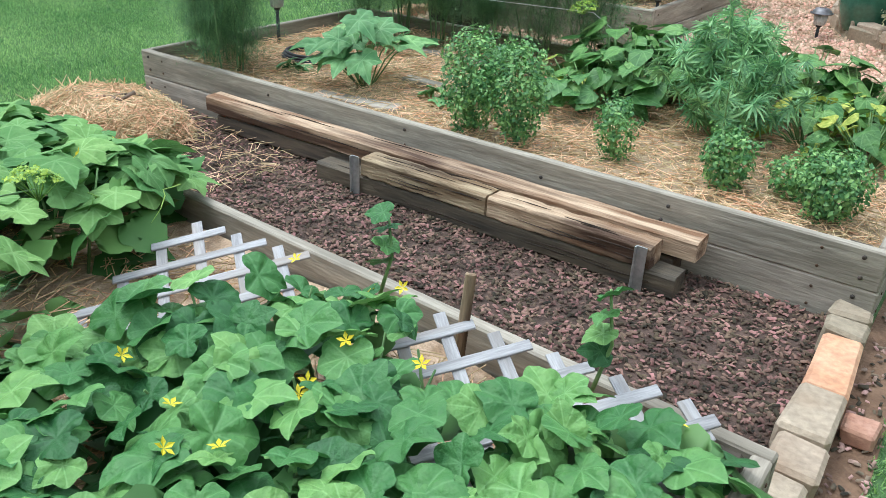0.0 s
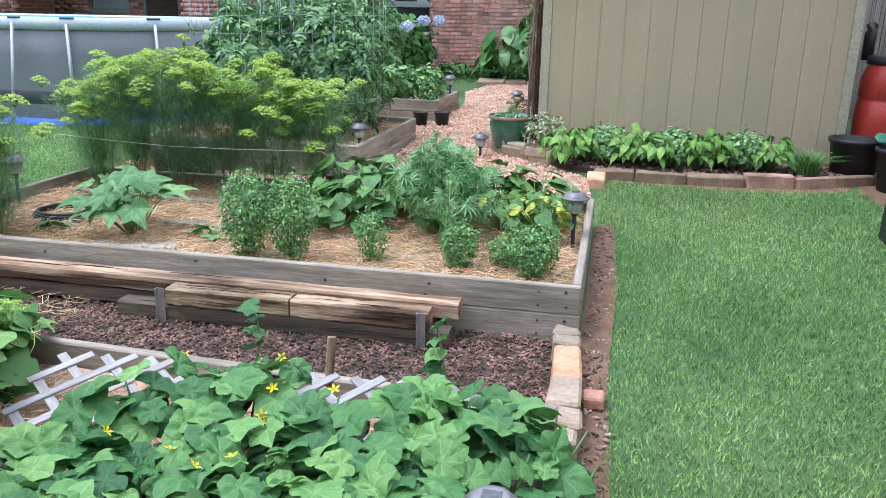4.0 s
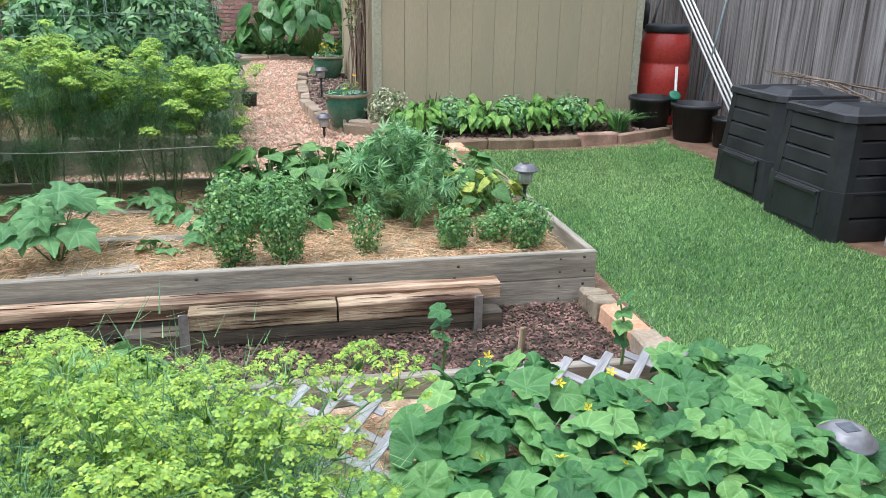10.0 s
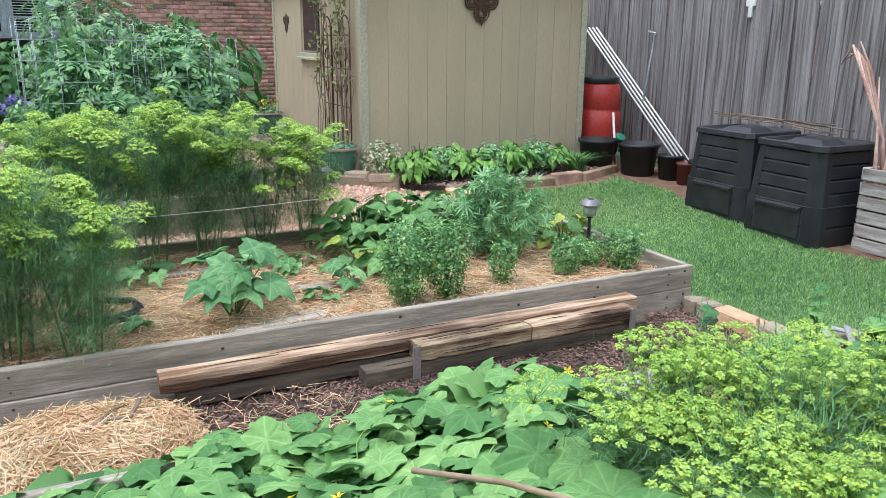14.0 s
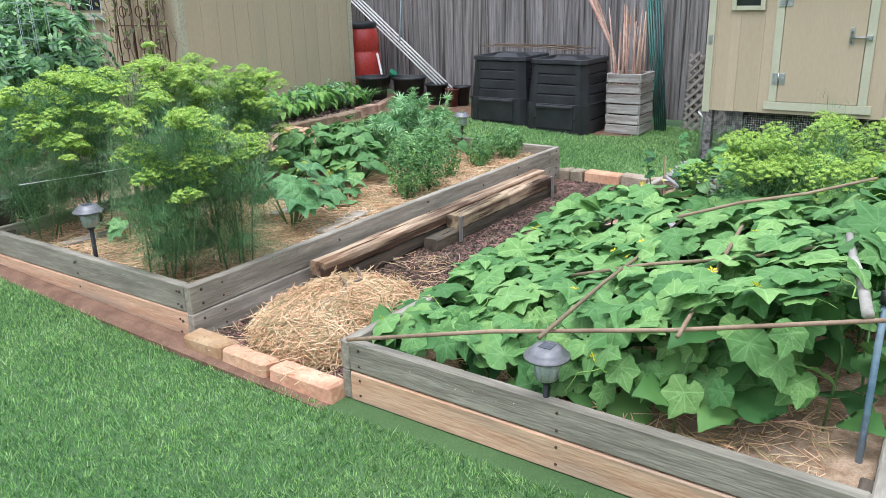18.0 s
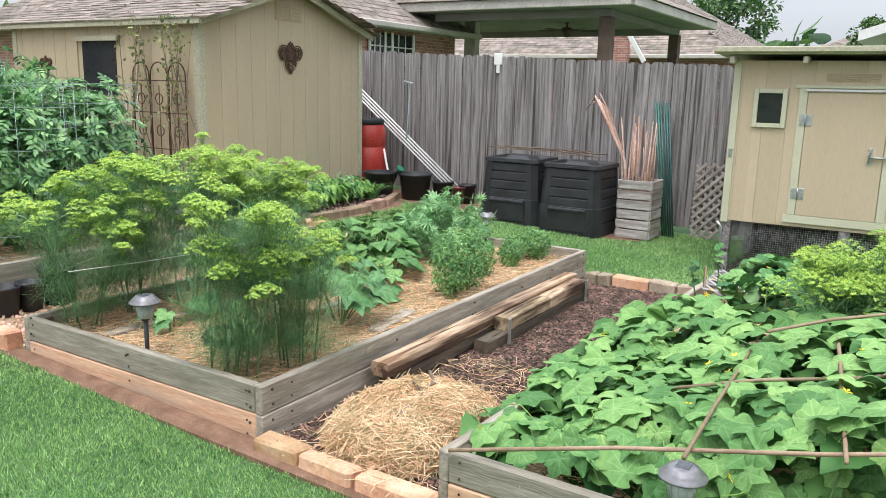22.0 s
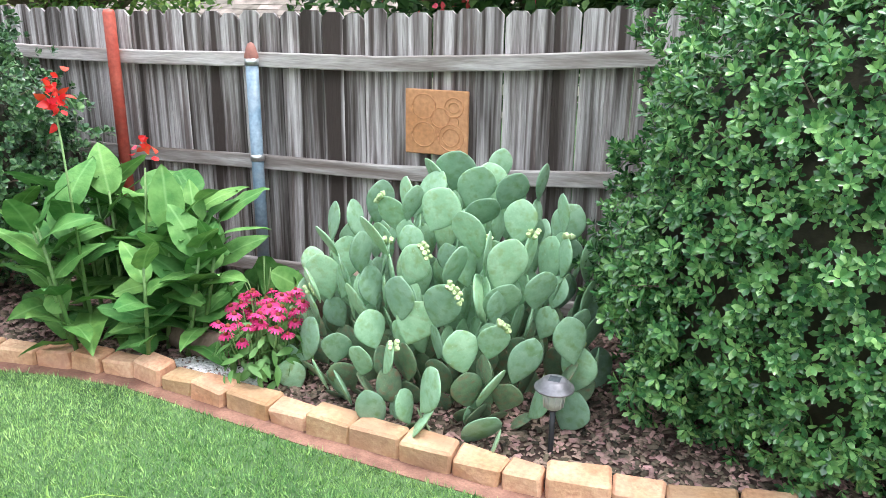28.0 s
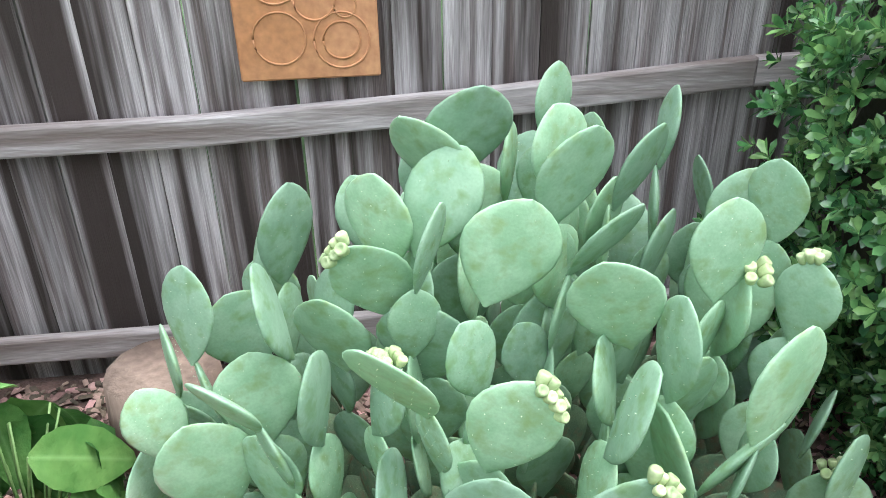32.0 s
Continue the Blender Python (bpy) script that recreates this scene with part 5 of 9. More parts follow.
# ---- compost bins, crate, barrel and clutter along the east fence ----
def composter(x0, y0, w, d, base, h, seed):
    rg = random.Random(seed)
    c = thing("compost_bin", "black ribbed plastic compost bin with a stepped base", "compost bin", "compost bins", (x0 + d / 2, y0 + w / 2, base))
    n = 6
    for i in range(n):
        # two rows of wide skirt, then a step in to the narrower upper body
        if i < 2:
            z0, z1, s0, s1 = h * 0.19 * i, h * 0.19 * (i + 1), 1.0 - 0.01 * i, 0.99 - 0.01 * i
        else:
            z0, z1 = h * (0.38 + 0.13 * (i - 2)), h * (0.38 + 0.13 * (i - 1))
            s0, s1 = 0.945 - 0.02 * (i - 2), 0.93 - 0.02 * (i - 2)
        for sx, sy in ((1, 0), (-1, 0), (0, 1), (0, -1)):
            L = (w if sx else d)
            vs = []
            for z, s, o in ((z0 + 0.004, s0, 0), (z1 - 0.018, s1, 0), (z1 - 0.004, s1, -0.016)):
                for e in (-1, 1):
                    if sx:
                        vs.append((sx * (d / 2 * s + o), e * L / 2 * s * 0.68, z))
                    else:
                        vs.append((e * L / 2 * s * 0.68, sy * (w / 2 * s + o), z))
            k = len(vs)
            inn = [Vector(v) - Vector((sx, sy, 0)) * 0.03 for v in vs]
            fs = [(0, 1, 3, 2), (2, 3, 5, 4), (6, 8, 9, 7), (8, 10, 11, 9), (0, 6, 7, 1), (4, 5, 11, 10), (0, 2, 8, 6), (2, 4, 10, 8), (1, 7, 9, 3), (3, 9, 11, 5)]
            me = raw("side_panel", vs + [tuple(v) for v in inn], fs)
            link("side_panel", me, c, None, M_blackplastic)
    for sx in (-1, 1):
        for sy in (-1, 1):
            # broad chamfered corners, stepped like the sides
            for za, sa, zb, sb in ((0.0, 1.005, h * 0.385, 0.985), (h * 0.375, 0.955, h * 0.905, 0.87)):
                vs = []
                for z, q in ((za, sa), (zb, sb)):
                    vs += [(sx * d / 2 * q * u, sy * w / 2 * q * v, z) for u, v in ((1, 0.66), (1, 0.83), (0.83, 1), (0.66, 1), (0.62, 0.62))]
                fs = [(i, (i + 1) % 5, (i + 1) % 5 + 5, i + 5) for i in range(5)] + [(4, 3, 2, 1, 0), (5, 6, 7, 8, 9)]
                if sx * sy < 0:
                    fs = [f[::-1] for f in fs]
                link("corner_column", raw("corner_column", vs, fs), c, None, M_blackplastic)
    for sx, sy in ((1, 0), (-1, 0), (0, 1), (0, -1)):
        if sx:
            block("ledge", sx * d * 0.455 - 0.03, sx * d * 0.455 + 0.03, -w * 0.33, w * 0.33, h * 0.36, h * 0.385, M_blackplastic, c, 0.012)
        else:
            block("ledge", -d * 0.33, d * 0.33, sy * w * 0.455 - 0.03, sy * w * 0.455 + 0.03, h * 0.362, h * 0.387, M_blackplastic, c, 0.012)
    hatch = block("hatch", -d / 2 - 0.012, -d / 2 + 0.02, -w * 0.3, w * 0.3, 0.05, h * 0.37, M_blackplastic, c, 0.012)
    ob = block("hatch_rib", -d / 2 - 0.028, -d / 2 - 0.013, -w * 0.29, w * 0.29, h * 0.33, h * 0.36, M_blackplastic, hatch, 0.006)
    ob.matrix_parent_inverse = hatch.matrix_basis.inverted()
    bm = bmesh.new()
    levels = [(-0.01, 0.435), (0.0, 0.458), (0.05, 0.45), (0.058, 0.43), (0.055, 0.40), (0.02, 0.37), (0.02, 0.24), (0.075, 0.16), (0.082, 0.11)]
    rings = []
    for z, s in levels:
        rings.append([bm.verts.new((sx * d * s, sy * w * s, h * 0.9 + z * h)) for sx, sy in ((-0.84, -1), (0.84, -1), (1, -0.84), (1, 0.84), (0.84, 1), (-0.84, 1), (-1, 0.84), (-1, -0.84))])
    for a, b in zip(rings, rings[1:]):
        for k in range(8):
            bm.faces.new((a[k], a[(k + 1) % 8], b[(k + 1) % 8], b[k]))
    bm.faces.new(rings[0][::-1])
    bm.faces.new(rings[-1])
    part("lid", bm, M_blackplastic, c, "black lid with a sunken rim")
    block("lid_latch", -d * 0.46, -d * 0.435, -0.06, 0.06, h * 0.9, h * 0.93, M_blackplastic, c, 0.006)


composter(5.93, 0.61, 0.79, 0.77, 0.035, 0.87, 1)
composter(6.0, 1.43, 0.80, 0.77, 0.065, 0.85, 2)


def twigs(name, label, category, bunch, material, group=""):
    t = thing(name, label, category, group)
    for pts, r in bunch:
        rod("stick", pts, r, material, t, 6)


RG = random.Random(3)
twigs("brush_sticks", "thin bare sticks laid on top of the compost bins", "sticks",
      [([(6.2 + RG.uniform(-0.05, 0.3), 0.7 + RG.uniform(0, 0.3), 0.945 + i * 0.006), (6.3 + RG.uniform(-0.1, 0.2), 1.5, 0.965 + i * 0.006), (6.35 + RG.uniform(-0.1, 0.3), 2.3 + RG.uniform(-0.4, 0.2), 0.95 + i * 0.006)], [0.006, 0.005, 0.003]) for i in range(8)], M_bark)
crate = thing("slatted_crate", "tall weathered pale wooden slatted crate holding sticks", "crate", "", (6.5, 0.33, 0.015))
for i in range(6):
    z = 0.06 + i * 0.115
    for s in (-1, 1):
        board("slat", (-0.2, s * 0.2, z), (0.2, s * 0.2, z), 0.016, 0.1, M_rail, crate, 0.004, wob=0.003, rng=RG)
        board("slat", (s * 0.2, -0.19, z), (s * 0.2, 0.19, z), 0.016, 0.1, M_rail, crate, 0.004, wob=0.003, rng=RG)
for sx in (-1, 1):
    for sy in (-1, 1):
        block("corner_batten", sx * 0.18 - 0.015, sx * 0.18 + 0.015, sy * 0.18 - 0.015, sy * 0.18 + 0.015, 0, 0.69, M_rail, crate, 0.003)
bunch = []
for i in range(30):
    x, y = 6.5 + RG.uniform(-0.15, 0.15), 0.33 + RG.uniform(-0.15, 0.15)
    h = RG.uniform(1.05, 1.45)
    tx, ty = x + RG.uniform(0.0, 0.22), y + RG.uniform(-0.12, 0.22)
    bunch.append(([(x, y, 0.03), ((x + tx) / 2 + RG.uniform(-0.02, 0.02), (y + ty) / 2, h * 0.5), (tx, ty, h)], [RG.uniform(0.01, 0.019), 0.012, 0.006]))
for i in range(5):
    bunch.append(([(6.45, 0.38 + 0.03 * i, 0.05), (6.52, 0.55, 0.9), (6.6, 0.8 + 0.05 * i, 1.45 + 0.05 * i), (6.62, 0.95 + 0.04 * i, 1.68 - 0.05 * i)], [0.018, 0.015, 0.011, 0.006]))
M_palestick = mat("peeled_stick", (0.24, 0.135, 0.09), (0.48, 0.36, 0.28), 3, 0.85, 0.4, 30, rnd=0.2)
twigs("stick_bundle", "bundle of bare pruned branches standing in a crate", "sticks", bunch, M_palestick)
M_greenmetal = mat("green_coated_steel", (0.02, 0.085, 0.075), (0.05, 0.15, 0.13), 8, 0.45, 0.1, 40)
post = thing("garden_posts", "bundle of green coated steel garden posts against the fence", "fence posts")
for i in range(6):
    rod("post", [(6.78, -0.02 + i * 0.025, 0.0), (7.03, 0.22 + i * 0.035, 1.55 + 0.03 * (i % 3))], 0.011, M_greenmetal, post, 6)


def lattice(name, label, w, h, m, material, group="", pitch=0.11, sw=0.035, th=0.008):
    t = thing(name, label, "lattice", group)
    t.matrix_basis = m
    for k in (0, 1):
        d = -h if k else 0
        x = -h
        while x < w:
            # diagonal strips clipped to the panel
            a, b = (x, 0.0), (x + h, h)
            if k:
                a, b = (x + h, 0.0), (x, h)
            (ax, az), (bx, bz) = a, b
            pts = []
            for (px, pz), (qx, qz) in (((ax, az), (bx, bz)), ((bx, bz), (ax, az))):
                if px < 0:
                    f = (0 - px) / (qx - px)
                    px, pz = 0, pz + (qz - pz) * f
                if px > w:
                    f = (w - px) / (qx - px)
                    px, pz = w, pz + (qz - pz) * f
                pts.append((px, pz))
            if (pts[0][0] - pts[1][0]) ** 2 + (pts[0][1] - pts[1][1]) ** 2 > 0.004 and max(ax, bx) > 0 and min(ax, bx) < w:
                y = 0.0085 * k
                board("strip", (pts[0][0], y, pts[0][1]), (pts[1][0], y, pts[1][1]), sw, th, material, t, 0.002, up=(0, 1, 0))
            x += pitch
    return t


lattice("lattice_panel", "weathered grey wooden lattice leaning on the fence", 0.5, 0.9, pose(6.93, -0.17, 0.0, 0, 0, -90) @ pose(0, 0, 0, -6, 0, 0), M_oldlattice)
lattice("lattice_panel", "white painted wooden lattice propped in the squash bed", 0.55, 0.62, pose(2.16, -1.3, 0.31, 0, 0, 9) @ pose(0, 0, 0, 104, 0, 0), M_lattice, "white lattice panels", 0.165, 0.034)
lattice("lattice_panel", "white painted wooden lattice propped in the squash bed", 0.8, 0.44, pose(3.1, -1.25, 0.32, 0, 0, 5) @ pose(0, 0, 0, 106, 0, 0), M_lattice, "white lattice panels", 0.165, 0.034)

# rain barrel and tubs
rb = thing("rain_barrel", "terracotta-red plastic rain barrel with a black lid", "barrel", "", (6.62, 4.45, 0.19))
lathe("body", [(0.0, 0.0), (0.23, 0.0), (0.25, 0.03), (0.275, 0.25), (0.285, 0.45), (0.28, 0.62), (0.262, 0.64), (0.262, 0.67), (0.275, 0.69), (0.268, 0.85), (0.24, 0.95), (0.2, 1.0), (0.0, 1.0)], M_barrel, rb)
lathe("lid", [(0.235, 0.97), (0.245, 0.98), (0.245, 1.03), (0.23, 1.05), (0.21, 1.03), (0.0, 1.02)], M_blackplastic, rb, (0, 0, 0), 28, "black screw lid")
rod("downspout", [(-0.23, 0.1, 1.0), (-0.23, 0.1, 1.25), (-0.2, 0.2, 1.3)], 0.05, M_blackplastic, rb, 10, "black corrugated downspout")


def tub(label, at, r, h, material):
    t = thing("plant_tub", label, "plant pot", "empty black nursery pots", at)
    lathe("pot", [(0.0, 0.0), (r * 0.8, 0.0), (r * 0.97, h * 0.9), (r * 1.05, h * 0.9), (r * 1.06, h), (r * 0.96, h), (r * 0.74, 0.03), (0.0, 0.03)], material, t, (0, 0, 0), 22)


for x, y, r, h in ((6.26, 3.95, 0.22, 0.36), (6.55, 3.55, 0.23, 0.36), (6.72, 3.2, 0.15, 0.28), (6.85, 2.88, 0.12, 0.26)):
    tub("empty black plastic nursery pot beside the fence", (x, y, gz(y) + 0.004), r, h, M_blackplastic)
tub("small dull red nursery pot beside the fence", (6.68, 2.92, gz(2.92) + 0.004), 0.09, 0.24, mat("maroon_plastic", (0.11, 0.03, 0.03), (0.17, 0.05, 0.045), 3, 0.5, 0.1, 40))
gp = thing("watering_can", "green plastic watering can rose on a black pot", "watering can")
lathe("rose", [(0.0, 0.0), (0.035, 0.01), (0.062, 0.065), (0.055, 0.072), (0.0, 0.06)], mat("green_plastic", (0.01, 0.12, 0.065), (0.02, 0.18, 0.095), 4, 0.4, 0.05, 30), gp, (6.38, 3.72, 0.54), 18, rx=40)
rod("spout", [(6.38, 3.74, 0.56), (6.42, 3.8, 0.46), (6.44, 3.86, 0.36)], 0.02, M_blackplastic, gp, 8)
pp = thing("pipe_bundle", "white metal pipes leaning on the wooden fence", "pipes")
for i in range(4):
    rod("pipe", [(6.86 - 0.02 * i, 2.9 + 0.055 * i, 0.25), (7.01 - 0.02 * i, 5.1 + 0.055 * i, 1.83)], 0.011, M_white, pp, 8)
bp = thing("blue_rake", "faded blue tool handle leaning on the fence", "garden tool")
rod("handle", [(6.75, 3.9, 0.2), (7.05, 4.0, 1.75)], 0.010, mat("faded_blue", (0.17, 0.25, 0.26), (0.26, 0.34, 0.35), 4, 0.5, 0.05, 30), bp, 8)
rod("head", [(7.0, 3.93, 1.75), (7.04, 4.1, 1.78)], 0.012, M_steel, bp, 8)
bk = thing("black_pipes", "thin black pipes leaning beside the shed", "pipes")
for i in range(2):
    rod("pipe", [(6.55 + 0.05 * i, 4.85, 0.9), (7.0, 5.25 + 0.12 * i, 1.85)], 0.013, M_blackplastic, bk, 6)
wt = thing("white_tool", "white plastic tool leaning against the barrel", "garden tool")
rod("handle", [(6.55, 3.95, 0.2), (6.62, 4.15, 0.82)], 0.016, M_white, wt, 8)
# plates on the fence
for yy, zz in ((2.58, 2.05), (-0.2, 1.9)):
    if yy > 0:
        fb = thing("fence_bracket", "white metal bracket hooked over the fence top", "bracket")
        block("plate", 7.045, 7.068, yy - 0.06, yy + 0.06, zz - 0.03, zz + 0.12, M_white, fb, 0.004)
        block("hook", 7.04, 7.068, yy - 0.03, yy + 0.02, zz - 0.14, zz - 0.031, M_white, fb, 0.004)
wp = thing("wood_pile", "loose pile of bare grey branches by the fence", "wood pile")
for i in range(22):
    y, x, z = -4.4 + RG.uniform(-0.3, 0.3), 6.6 + RG.uniform(-0.35, 0.25), 0.07 + 0.015 * i
    a = RG.uniform(-0.6, 0.6)
    ln = RG.uniform(0.3, 0.6)
    rod("branch", [(x - ln * math.cos(a), y - ln * math.sin(a), z), (x, y + RG.uniform(-0.05, 0.05), z + 0.03), (x + ln * 0.6 * math.cos(a), y + ln * 0.6 * math.sin(a), z + 0.01)], [RG.uniform(0.01, 0.028), 0.016, 0.008], M_bark, wp, 6)


# ---- solar lamps ----
M_lampgrey = mat("lamp_pewter", (0.17, 0.165, 0.18), (0.25, 0.245, 0.26), 8, 0.4, 0.05, 40, metallic=0.3)
M_lens = mat("ribbed_clear_lens", (0.42, 0.44, 0.44), (0.54, 0.56, 0.56), 6, 0.15, 0.1, 30, rnd=0.03)
M_cell = mat("solar_cell", (0.05, 0.055, 0.07), (0.10, 0.11, 0.13), 30, 0.2, 0, 60)


def solar_lamp(at, h, label="grey plastic solar path light on a stake"):
    t = thing("solar_lamp", label, "solar light", "solar path lights", at)
    lathe("stake", [(0.0, -0.05), (0.012, 0.0), (0.012, h - 0.13), (0.0, h - 0.13)], M_blackplastic, t, (0, 0, 0), 10)
    lathe("collar", [(0.012, h - 0.145), (0.022, h - 0.14), (0.024, h - 0.12), (0.035, h - 0.118), (0.035, h - 0.11), (0.0, h - 0.11)], M_blackplastic, t, (0, 0, 0), 16)
    lathe("lens", [(0.0, h - 0.125), (0.04, h - 0.124), (0.05, h - 0.04), (0.0, h - 0.04)], M_lens, t, (0, 0, 0), 16)
    for k in range(10):
        a = k * 0.628
        rod("lens_rib", [(0.041 * math.cos(a), 0.041 * math.sin(a), h - 0.122), (0.051 * math.cos(a), 0.051 * math.sin(a), h - 0.04)], 0.0022, M_lens, t, 5)
    lathe("cap", [(0.05, h - 0.045), (0.082, h - 0.042), (0.082, h - 0.034), (0.068, h - 0.03), (0.068, h - 0.02), (0.056, h - 0.016), (0.052, h - 0.004), (0.036, h), (0.0, h)], M_lampgrey, t, (0, 0, 0), 26)
    block("solar_cell", -0.024, 0.024, -0.024, 0.024, h - 0.002, h + 0.002, M_cell, t, 0.001)


for x, y, z, top in ((3.955, 0.98, 0.19, 0.55), (0.12, 0.98, 0.19, 0.56), (0.19, 4.3, 0.36, 0.66), (0.0, -1.96, 0.18, 0.47), (3.93, -2.03, 0.18, 0.47), (0.275, -4.665, 0.05, 0.395), (2.98, 5.9, 0.30, 0.66), (2.88, 3.95, 0.2, 0.42), (1.95, 3.0, 0.36, 0.6), (1.98, 6.75, 0.45, 0.75)):
    solar_lamp((x, y, z), top - z)


# ---- glazed pots ----
def glazed_pot(label, at, r, h, seed):
    t = thing("glazed_pot", label, "flower pot", "green glazed pots", at)
    lathe("pot", [(0.0, 0.0), (r * 0.72, 0.0), (r * 0.78, 0.02), (r * 0.98, h * 0.55), (r, h * 0.8), (r * 0.95, h * 0.88), (r * 1.06, h * 0.92), (r * 1.07, h), (r * 0.94, h), (r * 0.9, h * 0.85), (0.0, h * 0.85)], M_glaze, t, (0, 0, 0), 32)
    lathe("soil", [(r * 0.9, h * 0.86), (0.0, h * 0.88)], M_soil, t)
    lathe("rim_band", [(r * 1.06, h * 0.915), (r * 1.08, h * 0.93), (r * 1.08, h * 0.99), (r * 1.06, h)], M_stone_pale, t, (0, 0, 0), 32, "worn pale rim")


glazed_pot("large green glazed ceramic pot by the shed corner", (3.13, 4.25, 0.245), 0.21, 0.33, 1)
glazed_pot("green glazed ceramic pot with yellow flowers by the path", (3.16, 7.3, 0.37), 0.2, 0.3, 2)


# ---- iron ornaments and trellis on the shed ----
def medallion(label, m, s):
    t = thing("wall_medallion", label, "wall ornament", "iron medallions")
    t.matrix_basis = m
    for px, pz, r in ((-0.125, 0.035, 0.09), (0.125, 0.035, 0.09), (0, 0.108, 0.052), (0, 0.02, 0.06), (0, -0.095, 0.098)):
        for q in range(3):
            rr = r * (1 - 0.28 * q) * s
            ring = [(px * s + rr * math.cos(k * 0.393), 0, pz * s + rr * math.sin(k * 0.393)) for k in range(17)]
            rod("scroll", ring, 0.009 * s, M_rust, t, 6)
        for k in range(6):
            a = k * 1.047
            lf = link("leaf_relief", raw("leaf_relief", *rbox(0.05 * s, 0.012, 0.02 * s, 0.005)), t, pose(px * s + 0.5 * r * s * math.cos(a), 0, pz * s + 0.5 * r * s * math.sin(a), 0, -math.degrees(a), 0), M_rust)
    rod("tip", [(0, 0, -0.17 * s), (0, 0, -0.2 * s), (0, 0, -0.235 * s)], [0.038 * s, 0.02 * s, 0.003], M_rust, t, 8)
    rod("tip", [(0, 0, 0.155 * s), (0, 0, 0.18 * s)], [0.015 * s, 0.003], M_rust, t, 8)


medallion("rust-brown scrolled cast iron medallion on the shed gable", pose(4.808, 4.233, 2.035), 0.95)
medallion("small scrolled iron medallion on the shed side", pose(3.405, 7.05, 1.87, 0, 0, -90), 0.6)
tr = thing("garden_trellis", "rusty scrolled iron trellis with a climbing vine", "trellis")
for k in range(3):
    y0 = 4.4 + k * 0.3
    rod("hoop", [(3.34, y0, 0.25)] + [(3.34, y0 + 0.14 - 0.14 * math.cos(q * 0.349), 1.75 + 0.15 * math.sin(q * 0.349)) for q in range(10)] + [(3.34, y0 + 0.28, 0.25)], 0.008, M_rust, tr, 6)
    rod("upright", [(3.34, y0 + 0.14, 0.25), (3.34, y0 + 0.14, 1.65)], 0.006, M_rust, tr, 6)
    for z in (1.5, 1.15):
        rod("scroll", [(3.335, y0 + 0.14 + 0.06 * math.cos(q * 0.524), z + 0.06 * math.sin(q * 0.524)) for q in range(13)], 0.006, M_rust, tr, 6)
for z in (0.5, 0.95, 1.35, 1.7):
    rod("crossbar", [(3.34, 4.38, z), (3.34, 5.3, z)], 0.006, M_rust, tr, 6)


# ---- straw bale, stones and edging ----
def strands(name, label, category, pos, direction, length, material, parent=None, rad=0.0022):
    """Cut straws: thin three-sided stalks."""
    tv = np.array([(0, 1, 0), (0, -0.5, 0.87), (0, -0.5, -0.87)])
    tv = np.vstack([tv + [-0.5, 0, 0], tv + [0.5, 0, 0]])
    tf = [(0, 1, 4, 3), (1, 2, 5, 4), (2, 0, 3, 5)]
    n = len(pos)
    d = direction / np.linalg.norm(direction, axis=1, keepdims=True)
    ref = np.where(np.abs(d[:, 2:3]) > 0.9, [[1.0, 0, 0]], [[0, 0, 1.0]])
    yv = np.cross(ref, d)
    yv /= np.linalg.norm(yv, axis=1, keepdims=True)
    t = np.stack([d, yv, np.cross(d, yv)], axis=2)
    sc = np.c_[length, np.full(n, rad), np.full(n, rad)]
    ob = strew(name, tv, tf, pos, t, sc, material, parent)
    return tagged(ob, label, category, kind="stuff")


